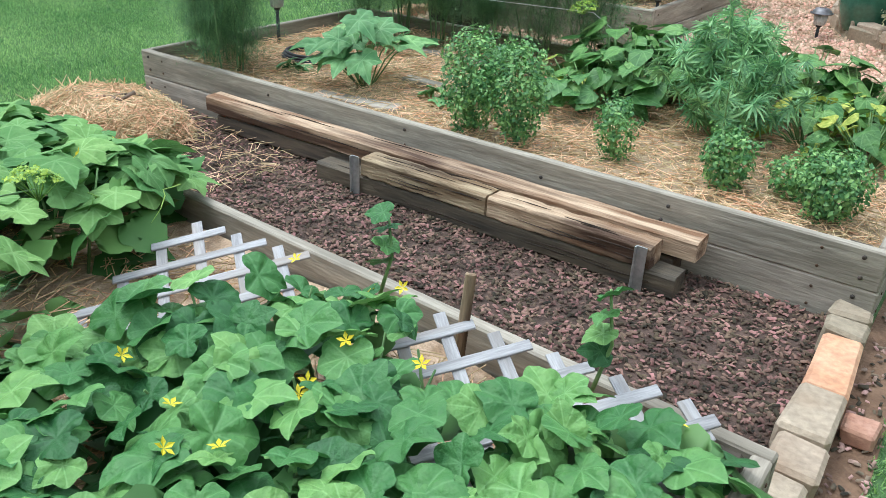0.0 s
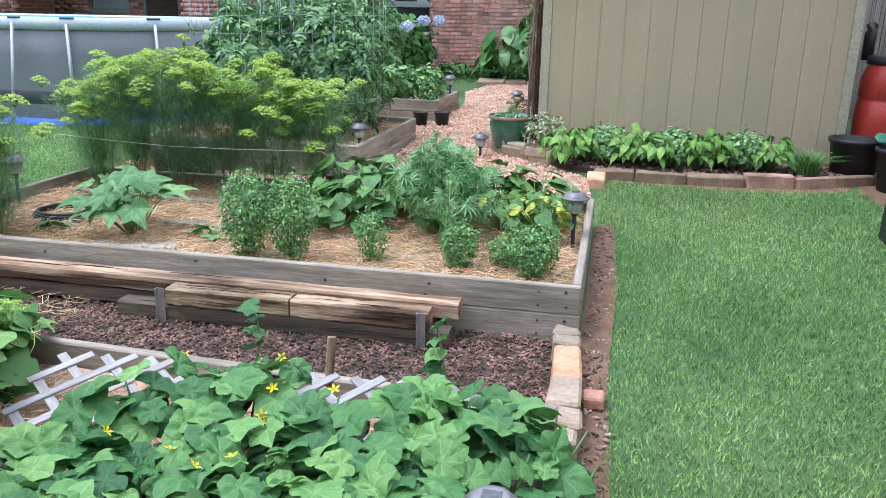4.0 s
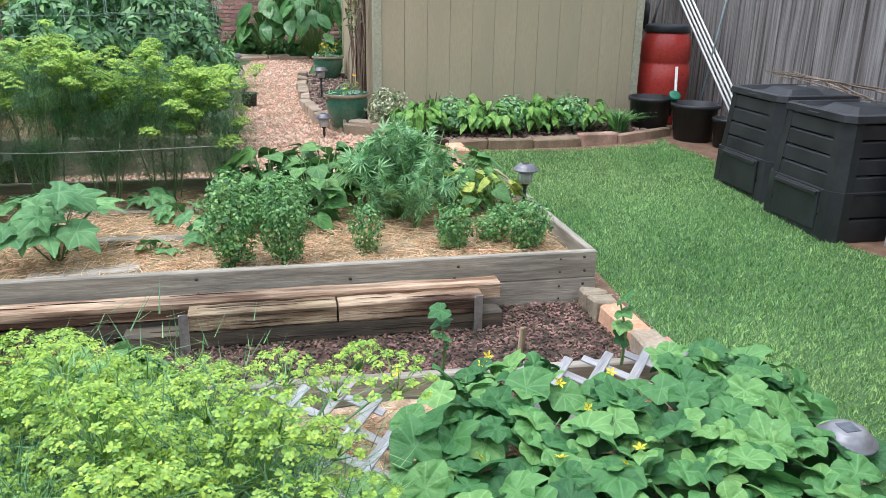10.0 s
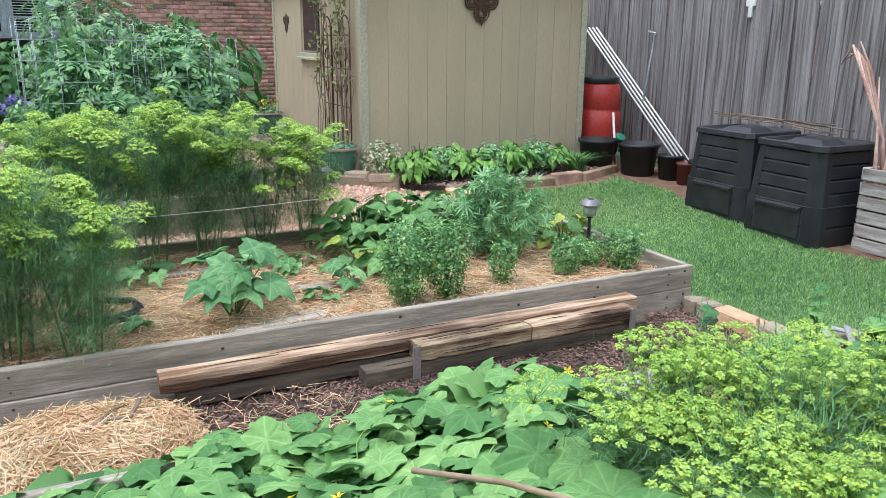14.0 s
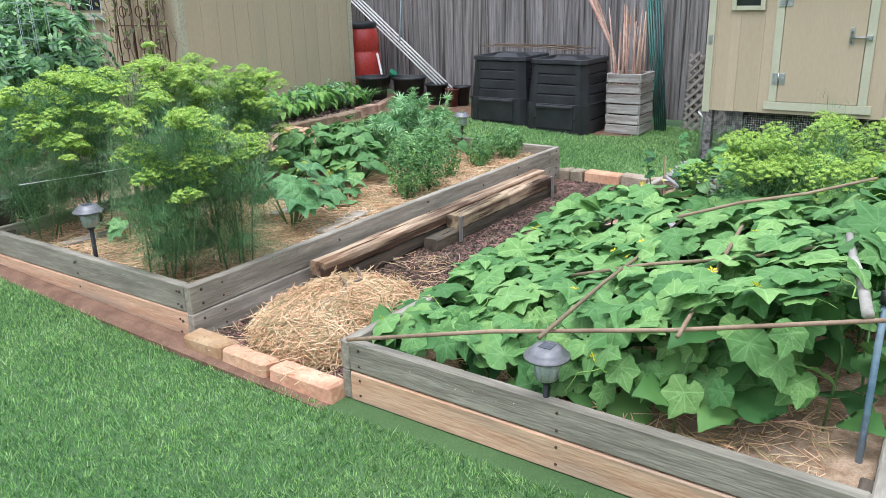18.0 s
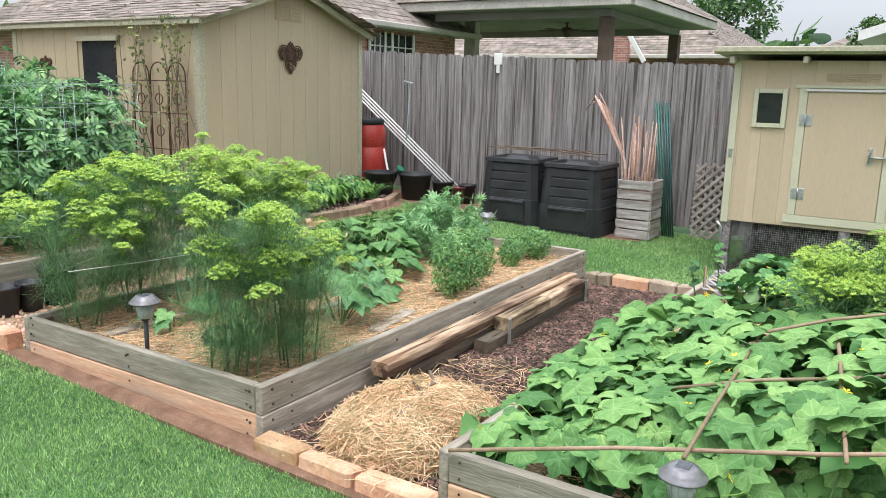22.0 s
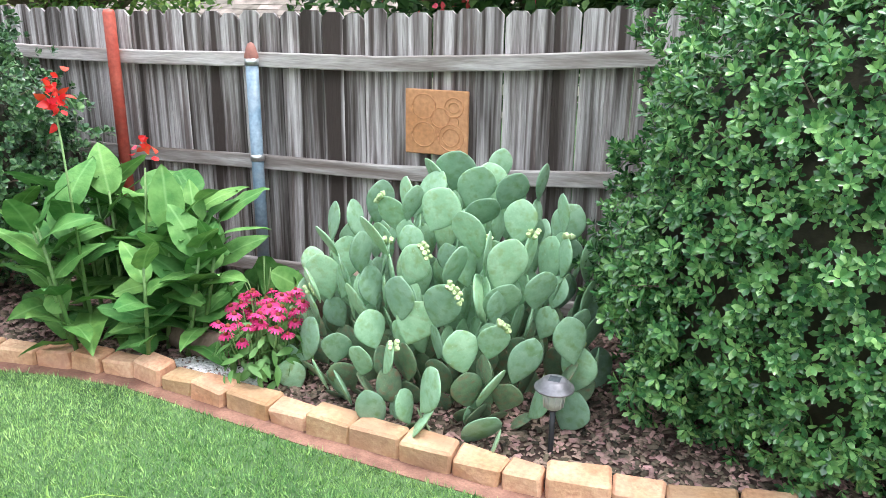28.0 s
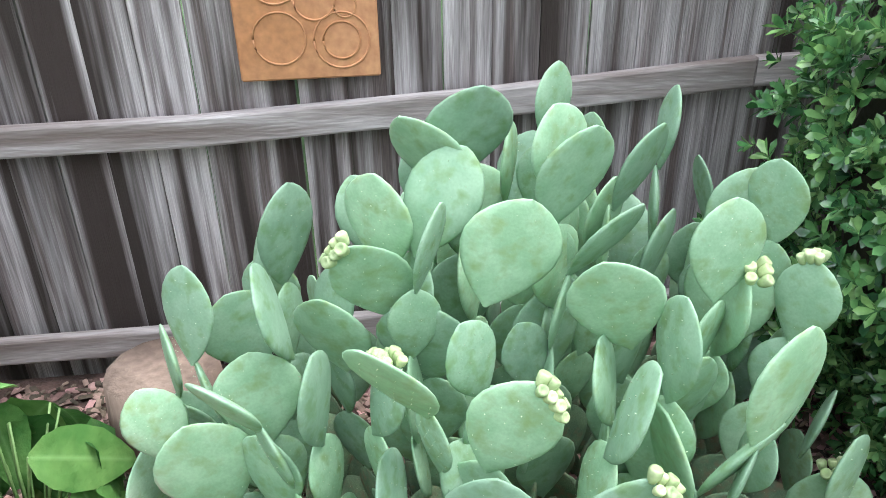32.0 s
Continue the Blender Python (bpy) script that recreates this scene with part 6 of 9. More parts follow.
def straw_bale():
    b = thing("straw_bale", "loose golden straw bale sagging between two beds", "straw bale")
    nr = np.random.default_rng(6)
    L, Wd, Hh = 0.78, 0.62, 0.195
    bm = bmesh.new()
    bmesh.ops.create_icosphere(bm, subdivisions=4, radius=1)
    for v in bm.verts:
        s = (abs(v.co.x) ** 3 + abs(v.co.y) ** 3 + abs(v.co.z) ** 3) ** (-1 / 3)
        k = 0.96 + 0.08 * noise.noise(v.co * 2.5)
        v.co = Vector((v.co.x * L / 2 * s * k, v.co.y * Wd / 2 * s * k, max(-0.02, v.co.z * Hh * s * k)))
    body = part("packed_straw", bm, M_strawbed, b)
    c = (0.47, -0.56, 0.02)
    b.matrix_basis = pose(*c, 0, 0, -4)
    n = 9500
    u = nr.normal(0, 1, (n, 3))
    u[:, 2] = np.abs(u[:, 2])
    u /= np.linalg.norm(u, axis=1, keepdims=True)
    s = (np.abs(u) ** 3).sum(1) ** (-1 / 3)
    pos = u * s[:, None] * [L / 2, Wd / 2, Hh] * (0.97 + 0.17 * nr.random(n) ** 2)[:, None]
    d = nr.normal(0, 1, (n, 3)) * [1, 1, 0.5]
    nrm = u / [L / 2, Wd / 2, Hh]
    nrm /= np.linalg.norm(nrm, axis=1, keepdims=True)
    d -= nrm * (d * nrm).sum(1)[:, None] * 0.75
    ob = strands("loose_straw", "", "", pos, d, nr.uniform(0.07, 0.2, n), M_straw, b, 0.0023)
    n = 800
    p2 = np.c_[nr.uniform(-0.58, 1.1, n), nr.normal(0.0, 0.26, n), np.full(n, 0.035) + nr.uniform(0, 0.03, n)]
    p2 = p2[(np.abs(p2[:, 1]) < 0.45)]
    strands("scattered_straw", "", "", p2, nr.normal(0, 1, (len(p2), 3)) * [1, 1, 0.12], nr.uniform(0.04, 0.1, len(p2)), M_straw, b, 0.0018)
    st = thing("crooked_stick", "crooked brown stick lying on the straw bale", "stick")
    rod("branch", [(0.22, -0.62, 0.216), (0.34, -0.6, 0.232), (0.43, -0.62, 0.228), (0.53, -0.55, 0.24), (0.64, -0.56, 0.243), (0.68, -0.5, 0.28)], [0.009, 0.009, 0.0085, 0.0085, 0.008, 0.01], M_bark, st, 8)
    rod("twig", [(0.53, -0.55, 0.24), (0.58, -0.47, 0.245), (0.64, -0.42, 0.232)], [0.007, 0.006, 0.004], M_bark, st, 8)


straw_bale()
strands("bed_straw", "loose straw mulch over the main raised bed", "straw", np.c_[np.random.default_rng(2).uniform([0.06, 0.06], [3.99, 1.9], (15000, 2)), np.random.default_rng(3).uniform(0.195, 0.235, 15000)],
        np.random.default_rng(4).normal(0, 1, (15000, 3)) * [1, 1, 0.12], np.random.default_rng(5).uniform(0.04, 0.13, 15000), M_straw, None, 0.0021)
strands("cucumber_bed_straw", "loose straw mulch under the squash and cucumber leaves", "straw", np.c_[np.random.default_rng(12).uniform([0.0, -2.85], [3.96, -1.25], (5500, 2)), np.random.default_rng(13).uniform(0.185, 0.225, 5500)],
        np.random.default_rng(14).normal(0, 1, (5500, 3)) * [1, 1, 0.12], np.random.default_rng(15).uniform(0.04, 0.13, 5500), M_straw, None, 0.0021)
strands("tomato_bed_straw", "loose straw mulch in the tomato bed", "straw", np.c_[np.random.default_rng(22).uniform([0.04, 2.86], [1.96, 4.65], (2500, 2)), np.random.default_rng(23).uniform(0.37, 0.40, 2500)],
        np.random.default_rng(24).normal(0, 1, (2500, 3)) * [1, 1, 0.12], np.random.default_rng(25).uniform(0.04, 0.13, 2500), M_straw, None, 0.0021)


def chips(name, label, category, poly, n, size, z, material, seed, flat=0.35):
    nr = np.random.default_rng(seed)
    p = fill(poly, n, nr)
    # chips without an underside, which nobody sees
    quads = [(0, 1, 3, 2), (4, 6, 7, 5), (0, 4, 5, 1), (2, 3, 7, 6), (1, 5, 7, 3)]
    cube = np.array([(a * 0.5 * (0.7 if c > 0 else 1), b * (0.32 if flat > 0.2 else 0.22) * (0.75 if c > 0 else 1), c * flat / 2) for a in (-1, 1) for b in (-1, 1) for c in (-1, 1)])
    pos = np.c_[p, ground_z(p[:, 1]) + z + nr.uniform(0, 0.012, len(p))]
    nor = np.c_[nr.normal(0, 0.35, (len(p), 2)), np.ones(len(p))]
    ob = strew(name, cube, quads, pos, turns_from(nor, nr.uniform(0, 6.28, len(p)), nr), nr.uniform(0.5, 1.5, len(p)) * size, material)
    return tagged(ob, label, category, kind="stuff")


chips("strip_mulch", "dark purplish brown bark mulch chips between the beds", "mulch", STRIP, 19000, 0.0185, 0.022, M_lava, 61, 0.16)
chips("border_mulch", "reddish brown bark chips over the flower bed", "mulch", [(-3.0, -4.95), (-1.1, -4.79), (-0.2, -4.6), (0.3, -4.53), (1.3, -4.61), (2.4, -4.75), (3.3, -4.62), (3.3, -5.95), (-3.0, -5.95)], 17000, 0.034, 0.05, M_mulch, 62, 0.16)
chips("border_mulch_east", "reddish brown bark chips under the big shrub", "mulch", [(3.3, -4.62), (4.2, -4.44), (5.3, -4.24), (5.9, -4.1), (7.0, -3.85), (7.0, -5.9), (3.3, -5.95)], 4500, 0.045, 0.05, M_mulch, 63, 0.25)
chips("shed_mulch", "dark bark chips along the shed bed", "mulch", SHEDBED, 5000, 0.035, 0.052, M_mulch, 64, 0.25)
chips("path_gravel", "angular pink gravel stones on the path", "gravel", GRAVEL, 16000, 0.022, 0.014, M_gravel, 65, 0.6)
chips("white_pebbles", "patch of white pebbles under the coneflowers", "pebbles", [(1.72, -4.66), (2.0, -4.7), (2.3, -4.76), (2.2, -4.86), (1.95, -4.84), (1.75, -4.8)], 1300, 0.018, 0.05, M_white_gravel, 66, 0.7)
chips("bed_debris", "scattered leaf litter along the clay edge", "leaf litter", [(4.08, 1.9), (4.2, 1.9), (4.22, -1.6), (4.08, -1.6)], 500, 0.02, 0.006, M_mulch, 67, 0.2)


def stone_row(name, label, pts, step, w, h, material, base=0.0, seed=5, jitter=0.18, follow=True, tilt=5, group="edging stones"):
    """Rough blocks set end to end along a line; each is one object."""
    rg = random.Random(seed)
    row = thing(name, label, "stone edging", group)
    pts = [Vector((*p, 0)) for p in pts]
    d = 0.0
    seg = [(b - a).length for a, b in zip(pts, pts[1:])]
    total = sum(seg)
    while d < total - step * 0.3:
        ln = step * rg.uniform(1 - jitter * 1.6, 1 + jitter * 1.6)
        m = min(d + ln / 2, total)
        i, r = 0, m
        while i < len(seg) - 1 and r > seg[i]:
            r -= seg[i]
            i += 1
        u = (pts[i + 1] - pts[i]).normalized()
        p = pts[i] + u * r
        hh = h * rg.uniform(0.88, 1.1)
        z = base + (gz(p.y) if follow else 0) + hh / 2 - 0.03
        vs, fs = rbox(ln - 0.008, w * rg.uniform(0.85, 1.1), hh, 0.012, 0.008, rg)
        link("stone", raw("stone", vs, fs), row, pose(p.x, p.y, z, rg.uniform(-tilt, tilt), rg.uniform(-tilt, tilt) * 0.4, math.degrees(math.atan2(u.y, u.x)) + rg.uniform(-3, 3)), material)
        d += ln
    return row


stone_row("south_edging", "row of rough tan sandstone blocks edging the flower bed", BORDER, 0.23, 0.13, 0.125, M_stone, 0.0, 5, tilt=3)
stone_row("shed_edging", "curved row of weathered stones edging the shed bed", [(2.83, 7.5), (2.77, 6.6), (2.78, 5.4), (2.86, 4.6), (3.1, 4.12), (3.5, 3.82)], 0.3, 0.12, 0.15, M_stone_pale, 0.0, 6)
stone_row("upper_stone_edging", "upper course of weathered stones on the curved edging", [(2.9, 4.5), (3.12, 4.12), (3.5, 3.8)], 0.26, 0.11, 0.1, M_stone_pale, 0.1, 9)
M_oldbrick = mat("old_brown_brick", (0.30, 0.19, 0.13), (0.46, 0.32, 0.23), 6, 0.9, 0.5, 60, rnd=0.16, stain=(0.22, 0.15, 0.10), stain_scale=4)
stone_row("brick_edging", "row of old brown blocks edging the hostas", [(4.0, 3.42), (4.6, 3.38), (5.2, 3.4), (5.8, 3.5), (6.15, 3.66)], 0.4, 0.11, 0.13, M_oldbrick, 0.0, 7)
ends = thing("bed_end_stones", "row of pale and orange blocks at the mulch strip end", "stone edging", "edging stones")
for sy, ln, mm, sx in ((-0.09, 0.11, M_stone_pale, 4.0), (-0.21, 0.12, M_stone_pale, 4.005), (-0.44, 0.32, M_stone, 4.02), (-0.72, 0.23, M_stone_pale, 4.03), (-0.93, 0.18, M_stone_pale, 4.045), (-1.08, 0.11, M_stone_pale, 4.04)):
    link("stone", raw("stone", *rbox(0.13, ln - 0.008, 0.14, 0.012, 0.008, R1)), ends, pose(sx, sy, 0.045, R1.uniform(-3, 3), R1.uniform(-3, 3), R1.uniform(-4, 4)), mm)
stone_row("bed_west_stones", "row of tan stones at the mulch strip end", [(-0.03, -0.03), (-0.05, -0.5), (-0.05, -0.95)], 0.31, 0.11, 0.11, M_stone, 0.0, 13)
stone_row("gap_stones", "row of tan stones between two raised beds", [(-0.04, 2.0), (-0.05, 2.78)], 0.27, 0.12, 0.13, M_stone, 0.0, 14)
stone_row("gap_stones", "row of tan stones between two raised beds", [(-0.04, 4.84), (-0.06, 5.74)], 0.3, 0.12, 0.12, M_stone, 0.0, 15)
stone_row("path_end_stones", "row of tan stones closing the gravel path", [(-0.1, 7.05), (-0.45, 7.9), (-0.6, 8.3)], 0.3, 0.13, 0.13, M_stone, 0.0, 16)
stone_row("path_end_stones", "row of pale stones across the gravel path end", [(1.9, 9.35), (3.2, 9.45)], 0.45, 0.3, 0.1, M_stone_pale, 0.0, 17)
ob = thing("paving_brick", "loose orange block at the grass corner", "brick", "", (4.03, 3.2, 0.17))
link("brick", raw("brick", *rbox(0.16, 0.34, 0.1, 0.012, 0.006, R1)), ob, None, M_stone)
ob = thing("red_brick_piece", "broken red brick half sunk in the clay edge", "brick", "", (4.15, -0.62, 0.03))
link("brick", raw("brick", *rbox(0.09, 0.1, 0.05, 0.008, 0.006, R1)), ob, None, M_brick)
fl = thing("weathered_log", "short weathered log lying behind the coneflowers", "log")
rod("log", [(2.62, -5.02, 0.11), (2.2, -4.93, 0.105), (2.1, -4.91, 0.105)], [0.075, 0.08, 0.078], M_bark, fl, 12)
fl = thing("weathered_log", "grey weathered stump behind the prickly pear", "log")
rod("log", [(1.75, -5.6, 0.1), (1.75, -5.6, 0.34)], [0.17, 0.15], M_bark, fl, 14)

# ---- things in the beds ----
hose = thing("soaker_hose", "coiled black soaker hose on the straw", "hose", "", (0.62, 0.82, 0.21))
for k in range(3):
    rod("coil", [((0.2 - 0.012 * k + 0.01 * math.sin(q)) * math.cos(q * 0.262), (0.19 - 0.012 * k) * math.sin(q * 0.262), 0.012 + 0.014 * k) for q in range(25)], 0.011, M_blackplastic, hose, 8)
for a, c, w in (((0.2, 1.47, 0.215), (1.9, 1.39, 0.215), 0.09), ((1.35, 0.83, 0.215), (1.98, 0.79, 0.215), 0.08), ((1.2, 0.25, 0.212), (1.72, 0.33, 0.215), 0.1)):
    p = thing("loose_plank", "grey weathered plank lying flat in the straw", "plank", "loose planks")
    board("plank", a, c, w, 0.025, M_plank, p, 0.005, wob=0.003, rng=R1)
for x, y, r, h in ((0.25, 2.6, 0.09, 0.2), (0.42, 2.6, 0.09, 0.2), (0.63, 2.6, 0.13, 0.27)):
    tub("black plastic nursery pot on the gravel by a bed", (x, y, gz(y) + 0.015), r, h, M_blackplastic)
for x, y in ((0.55, 5.35), (0.75, 5.35), (0.95, 5.35), (1.9, 5.45), (2.15, 5.5)):
    tub("small black nursery pot between two beds", (x, y, gz(y) + 0.015), 0.09, 0.16, M_blackplastic)
tw = thing("garden_twine", "pale twine tied along the dill stems", "twine")
rod("twine", [(0.05, 1.55, 0.62), (0.5, 1.52, 0.60), (1.0, 1.5, 0.585), (1.5, 1.5, 0.59), (2.15, 1.55, 0.6)], 0.0025, M_white, tw, 5)
rod("twine", [(2.15, 1.55, 0.6), (2.3, 1.75, 0.42), (2.28, 1.85, 0.3)], 0.0025, M_white, tw, 5)
# pole frame over the cucumbers
M_pole = mat("bamboo_pole", (0.21, 0.145, 0.09), (0.37, 0.275, 0.18), 4, 0.7, 0.2, 30, rnd=0.12)
M_greylog = mat("grey_bare_log", (0.36, 0.33, 0.29), (0.54, 0.50, 0.45), 4, 0.8, 0.3, 30, rnd=0.08)
for lab, a, c, r, mm in (("long brown pole across the cucumber vines", (-0.04, -1.06, 0.29), (0.075, -3.08, 0.80), 0.0085, M_pole), ("thin brown pole over the vines", (1.2, -2.0, 0.64), (1.52, -2.75, 0.84), 0.008, M_pole),
                         ("brown pole lying among cucumber leaves", (0.72, -1.7, 0.45), (0.75, -2.75, 0.76), 0.008, M_pole), ("brown pole running along the vines", (-0.1, -1.98, 0.545), (1.55, -1.92, 0.53), 0.008, M_pole),
                         ("pale brown pole over the bed corner", (1.3, -2.28, 0.64), (-0.1, -2.44, 0.66), 0.0085, M_pole), ("grey bare branch along the frame top", (0.06, -2.91, 0.776), (0.78, -2.757, 0.784), 0.017, M_greylog)):
    p = thing("trellis_pole", lab, "pole", "trellis poles")
    a, c = Vector(a), Vector(c)
    rod("pole", [a, a.lerp(c, 0.33) + Vector((0.01, 0, 0.008)), a.lerp(c, 0.66) + Vector((-0.008, 0, -0.006)), c], [r, r * 0.95, r * 0.9, r * 0.8], mm, p, 9)
for sx, sy in ((0.3, -2.93), (1.6, -2.9)):
    p = thing("support_stake", "steel stake holding the pole frame", "stake", "frame stakes")
    rod("stake", [(sx, sy, 0.0), (sx + 0.02, sy - 0.0, 0.72)], 0.011, M_bluepost, p, 8)
    rod("tie", [(sx + 0.018, sy, 0.72), (sx + 0.022, sy, 0.76)], 0.016, M_blackplastic, p, 8)
sk = thing("wooden_stake", "splintered brown wooden stake in the squash bed", "stake")
board("stake", (3.22, -1.25, 0.12), (3.245, -1.235, 0.47), 0.012, 0.03, M_timber, sk, 0.004)

# ---- neighbours beyond the fences ----
def neighbour(name, label, x0, x1, y0, y1, eave, rise, wall_mat, ridge, ground=0.0):
    h = thing(name, label, "house", "neighbouring houses")
    block("wall", x0 + 0.4, x1 - 0.4, y0 + 0.4, y1 - 0.4, ground - 0.2, eave, wall_mat, h, 0.01)
    mx, my = (x0 + x1) / 2, (y0 + y1) / 2
    if ridge == "hip":
        k = min(x1 - x0, y1 - y0) / 2
        r0, r1 = ((x0 + k, my), (x1 - k, my)) if x1 - x0 > y1 - y0 else ((mx, y0 + k), (mx, y1 - k))
        top = eave + rise * k
        v = [(x0, y0, eave), (x1, y0, eave), (x1, y1, eave), (x0, y1, eave), (*r0, top), (*r1, top)]
        f = [(0, 1, 5, 4), (1, 2, 5), (2, 3, 4, 5), (3, 0, 4)] if x1 - x0 > y1 - y0 else [(0, 1, 4), (1, 2, 5, 4), (2, 3, 5), (3, 0, 4, 5)]
    rf = link("roof", raw("roof", v, f), h, None, M_shingle)
    if x1 - x0 <= y1 - y0:
        k = (x1 - x0) / 2
        shingles("shingling", (x0, y0, eave), (0, 1, 0), (1, 0, 0), y1 - y0, int(k * 1.25 / 0.16), rise, lambda u, v2: v2 < u < (y1 - y0) - v2, M_shingle, rf, False, 0.16, 0.4)
    else:
        k = (y1 - y0) / 2
        shingles("shingling", (x0, y1, eave), (1, 0, 0), (0, -1, 0), x1 - x0, int(k * 1.25 / 0.16), rise, lambda u, v2: v2 < u < (x1 - x0) - v2, M_shingle, rf, False, 0.16, 0.4)
    if x1 - x0 <= y1 - y0:
        shingles("shingling_south", (x0, y0, eave), (1, 0, 0), (0, 1, 0), x1 - x0, int((x1 - x0) / 2 * 1.25 / 0.16), rise, lambda u, v2: v2 < u < (x1 - x0) - v2, M_shingle, rf, False, 0.16, 0.4)
        board("gutter", (x0 - 0.06, y0 - 0.05, eave - 0.06), (x1, y0 - 0.05, eave - 0.06), 0.11, 0.12, M_eave, h, 0.02)
    board("gutter", (x0 - 0.055, y0, eave - 0.06), (x0 - 0.055, y1, eave - 0.06), 0.11, 0.12, M_eave, h, 0.02)
    board("gutter", (x0, y1 + 0.05, eave - 0.05), (x1, y1 + 0.05, eave - 0.05), 0.1, 0.1, M_eave, h, 0.02)
    block("soffit", x0 + 0.01, x1 - 0.01, y0 + 0.01, y1 - 0.01, eave - 0.1, eave - 0.07, M_eave, h, 0.004)
    return h


nb = neighbour("neighbour_house", "brick neighbour house with brown shingled hip roof", 8.7, 14.1, 6.9, 19.3, 2.95, 0.7, M_brickwall, "hip", 0.3)
w = block("window", 10.35, 11.9, 7.27, 7.29, 1.75, 2.76, M_glass, nb, 0.002)
for xx in (10.35, 10.87, 11.12, 11.9):
    block("window_frame", xx - 0.03, xx + 0.03, 7.235, 7.268, 1.72, 2.79, M_white, nb, 0.004)
for xx in (10.52, 10.7, 11.35, 11.6):
    block("glazing_bar", xx - 0.012, xx + 0.012, 7.245, 7.266, 1.75, 2.76, M_white, nb, 0.003)
for zz in (1.75, 2.25, 2.5):
    block("glazing_bar", 10.38, 11.87, 7.247, 7.264, zz - 0.012, zz + 0.012, M_white, nb, 0.003)
rod("downspout", [(8.68, 7.3, 2.85), (8.68, 7.3, 2.74), (8.85, 7.3, 2.66), (9.03, 7.3, 2.58), (9.03, 7.3, 2.42), (9.03, 7.3, 0.1)], 0.045, M_eave, nb, 10)
# covered patio between the two neighbouring houses
pt = thing("covered_patio", "neighbour's covered patio with dark posts and ceiling fan", "patio", "neighbouring houses")
M_slab = mat("pale_concrete", (0.30, 0.29, 0.27), (0.40, 0.39, 0.37), 2, 0.9, 0.3, 50)
# unseen slab, added to cut green light bounced from the lawn onto the ceiling
block("slab", 11.6, 18.6, 1.8, 7.2, -0.05, 0.06, M_slab, pt, 0.01)
block("ceiling", 11.9, 18.0, 2.5, 9.0, 3.26, 3.29, M_taupe, pt, 0.004)
block("fascia", 11.8, 11.89, 2.45, 8.9, 3.26, 3.44, M_eave, pt, 0.01)
block("fascia", 11.9, 18.1, 2.4, 2.49, 3.26, 3.44, M_eave, pt, 0.01)
for a, c in (((12.4, 3.0, 3.18), (12.4, 7.0, 3.18)), ((17.5, 3.2, 3.18), (17.5, 9.0, 3.18)), ((12.4, 3.1, 3.18), (17.5, 3.2, 3.18))):
    board("beam", a, c, 0.12, 0.15, M_taupe, pt, 0.006)
link("roof", raw("roof", [(11.75, 2.35, 3.45), (18.15, 2.35, 3.45), (18.15, 9.0, 3.45), (11.75, 9.0, 3.45), (14.95, 5.6, 4.9), (14.95, 9.0, 4.9)], [(0, 1, 4), (1, 2, 5, 4), (0, 4, 5, 3), (0, 3, 2, 1), (2, 3, 5)]), pt, None, M_shingle)
shingles("shingling_patio", (11.75, 2.35, 3.45), (0, 1, 0), (1, 0, 0), 6.6, 22, 0.45, lambda u, v2: v2 < u and v2 < 3.2, M_shingle, pt, False, 0.16, 0.4)
for xx, yy in ((12.4, 3.1), (17.5, 3.25)):
    block("post", xx - 0.12, xx + 0.12, yy - 0.12, yy + 0.12, 0.0, 3.11, M_brownpost, pt, 0.006)
block("pilaster", 14.12, 14.34, 7.0, 7.3, 0.0, 3.25, M_eave, pt, 0.006)
fan = lathe("ceiling_fan", [(0.0, 3.26), (0.05, 3.26), (0.05, 3.24), (0.02, 3.23), (0.02, 3.16), (0.12, 3.14), (0.13, 3.06), (0.06, 3.03), (0.09, 2.97), (0.0, 2.92)], M_brownpost, pt, (15.1, 5.1, 0), 16, "dark bronze ceiling fan")
for k in range(5):
    a = k * 1.2566 + 0.3
    ob = link("fan_blade", raw("fan_blade", *rbox(0.56, 0.14, 0.012, 0.004)), fan, pose(0.42 * math.cos(a), 0.42 * math.sin(a), 3.08, 6, 0, math.degrees(a)), M_brownpost)
fh = neighbour("neighbour_house", "far brown-roofed house behind the covered patio", 22.0, 36.0, 2.6, 18.5, 2.86, 0.6, M_brickwall, "hip", 0.0)
block("gable_wall", 21.3, 21.5, 5.75, 6.35, 0.0, 3.6, M_brickwall, fh, 0.01)
board("rake_trim", (21.25, 5.2, 2.6), (21.25, 5.85, 3.6), 0.06, 0.14, M_white, fh, 0.01)
neighbour("neighbour_house", "distant house roof between the trees", 44.0, 52.0, -2.0, 6.5, 3.0, 0.5, M_brickwall, "hip", 0.0)
ns = thing("neighbour_shed", "cream panelled neighbour shed rising above the fence", "shed", "neighbouring houses")
prism("wall", [(-4.86, -0.1), (-1.92, -0.1), (-1.92, 2.5), (-4.86, 3.5)], 2.4, M_cream, ns, pose(8.6, 0, 0), axis="x")
for i in range(11):
    block("batten", 8.585, 8.6015, -4.7 + i * 0.27, -4.69 + i * 0.27, 0, 2.47 + 0.34 * (2.78 - i * 0.27), M_cream, ns, 0.003)
block("corner_trim", 8.575, 8.6, -4.93, -4.83, 0, 3.45, M_white, ns, 0.003)
block("corner_trim", 8.575, 8.6, -1.97, -1.9, 0, 2.48, M_white, ns, 0.003)
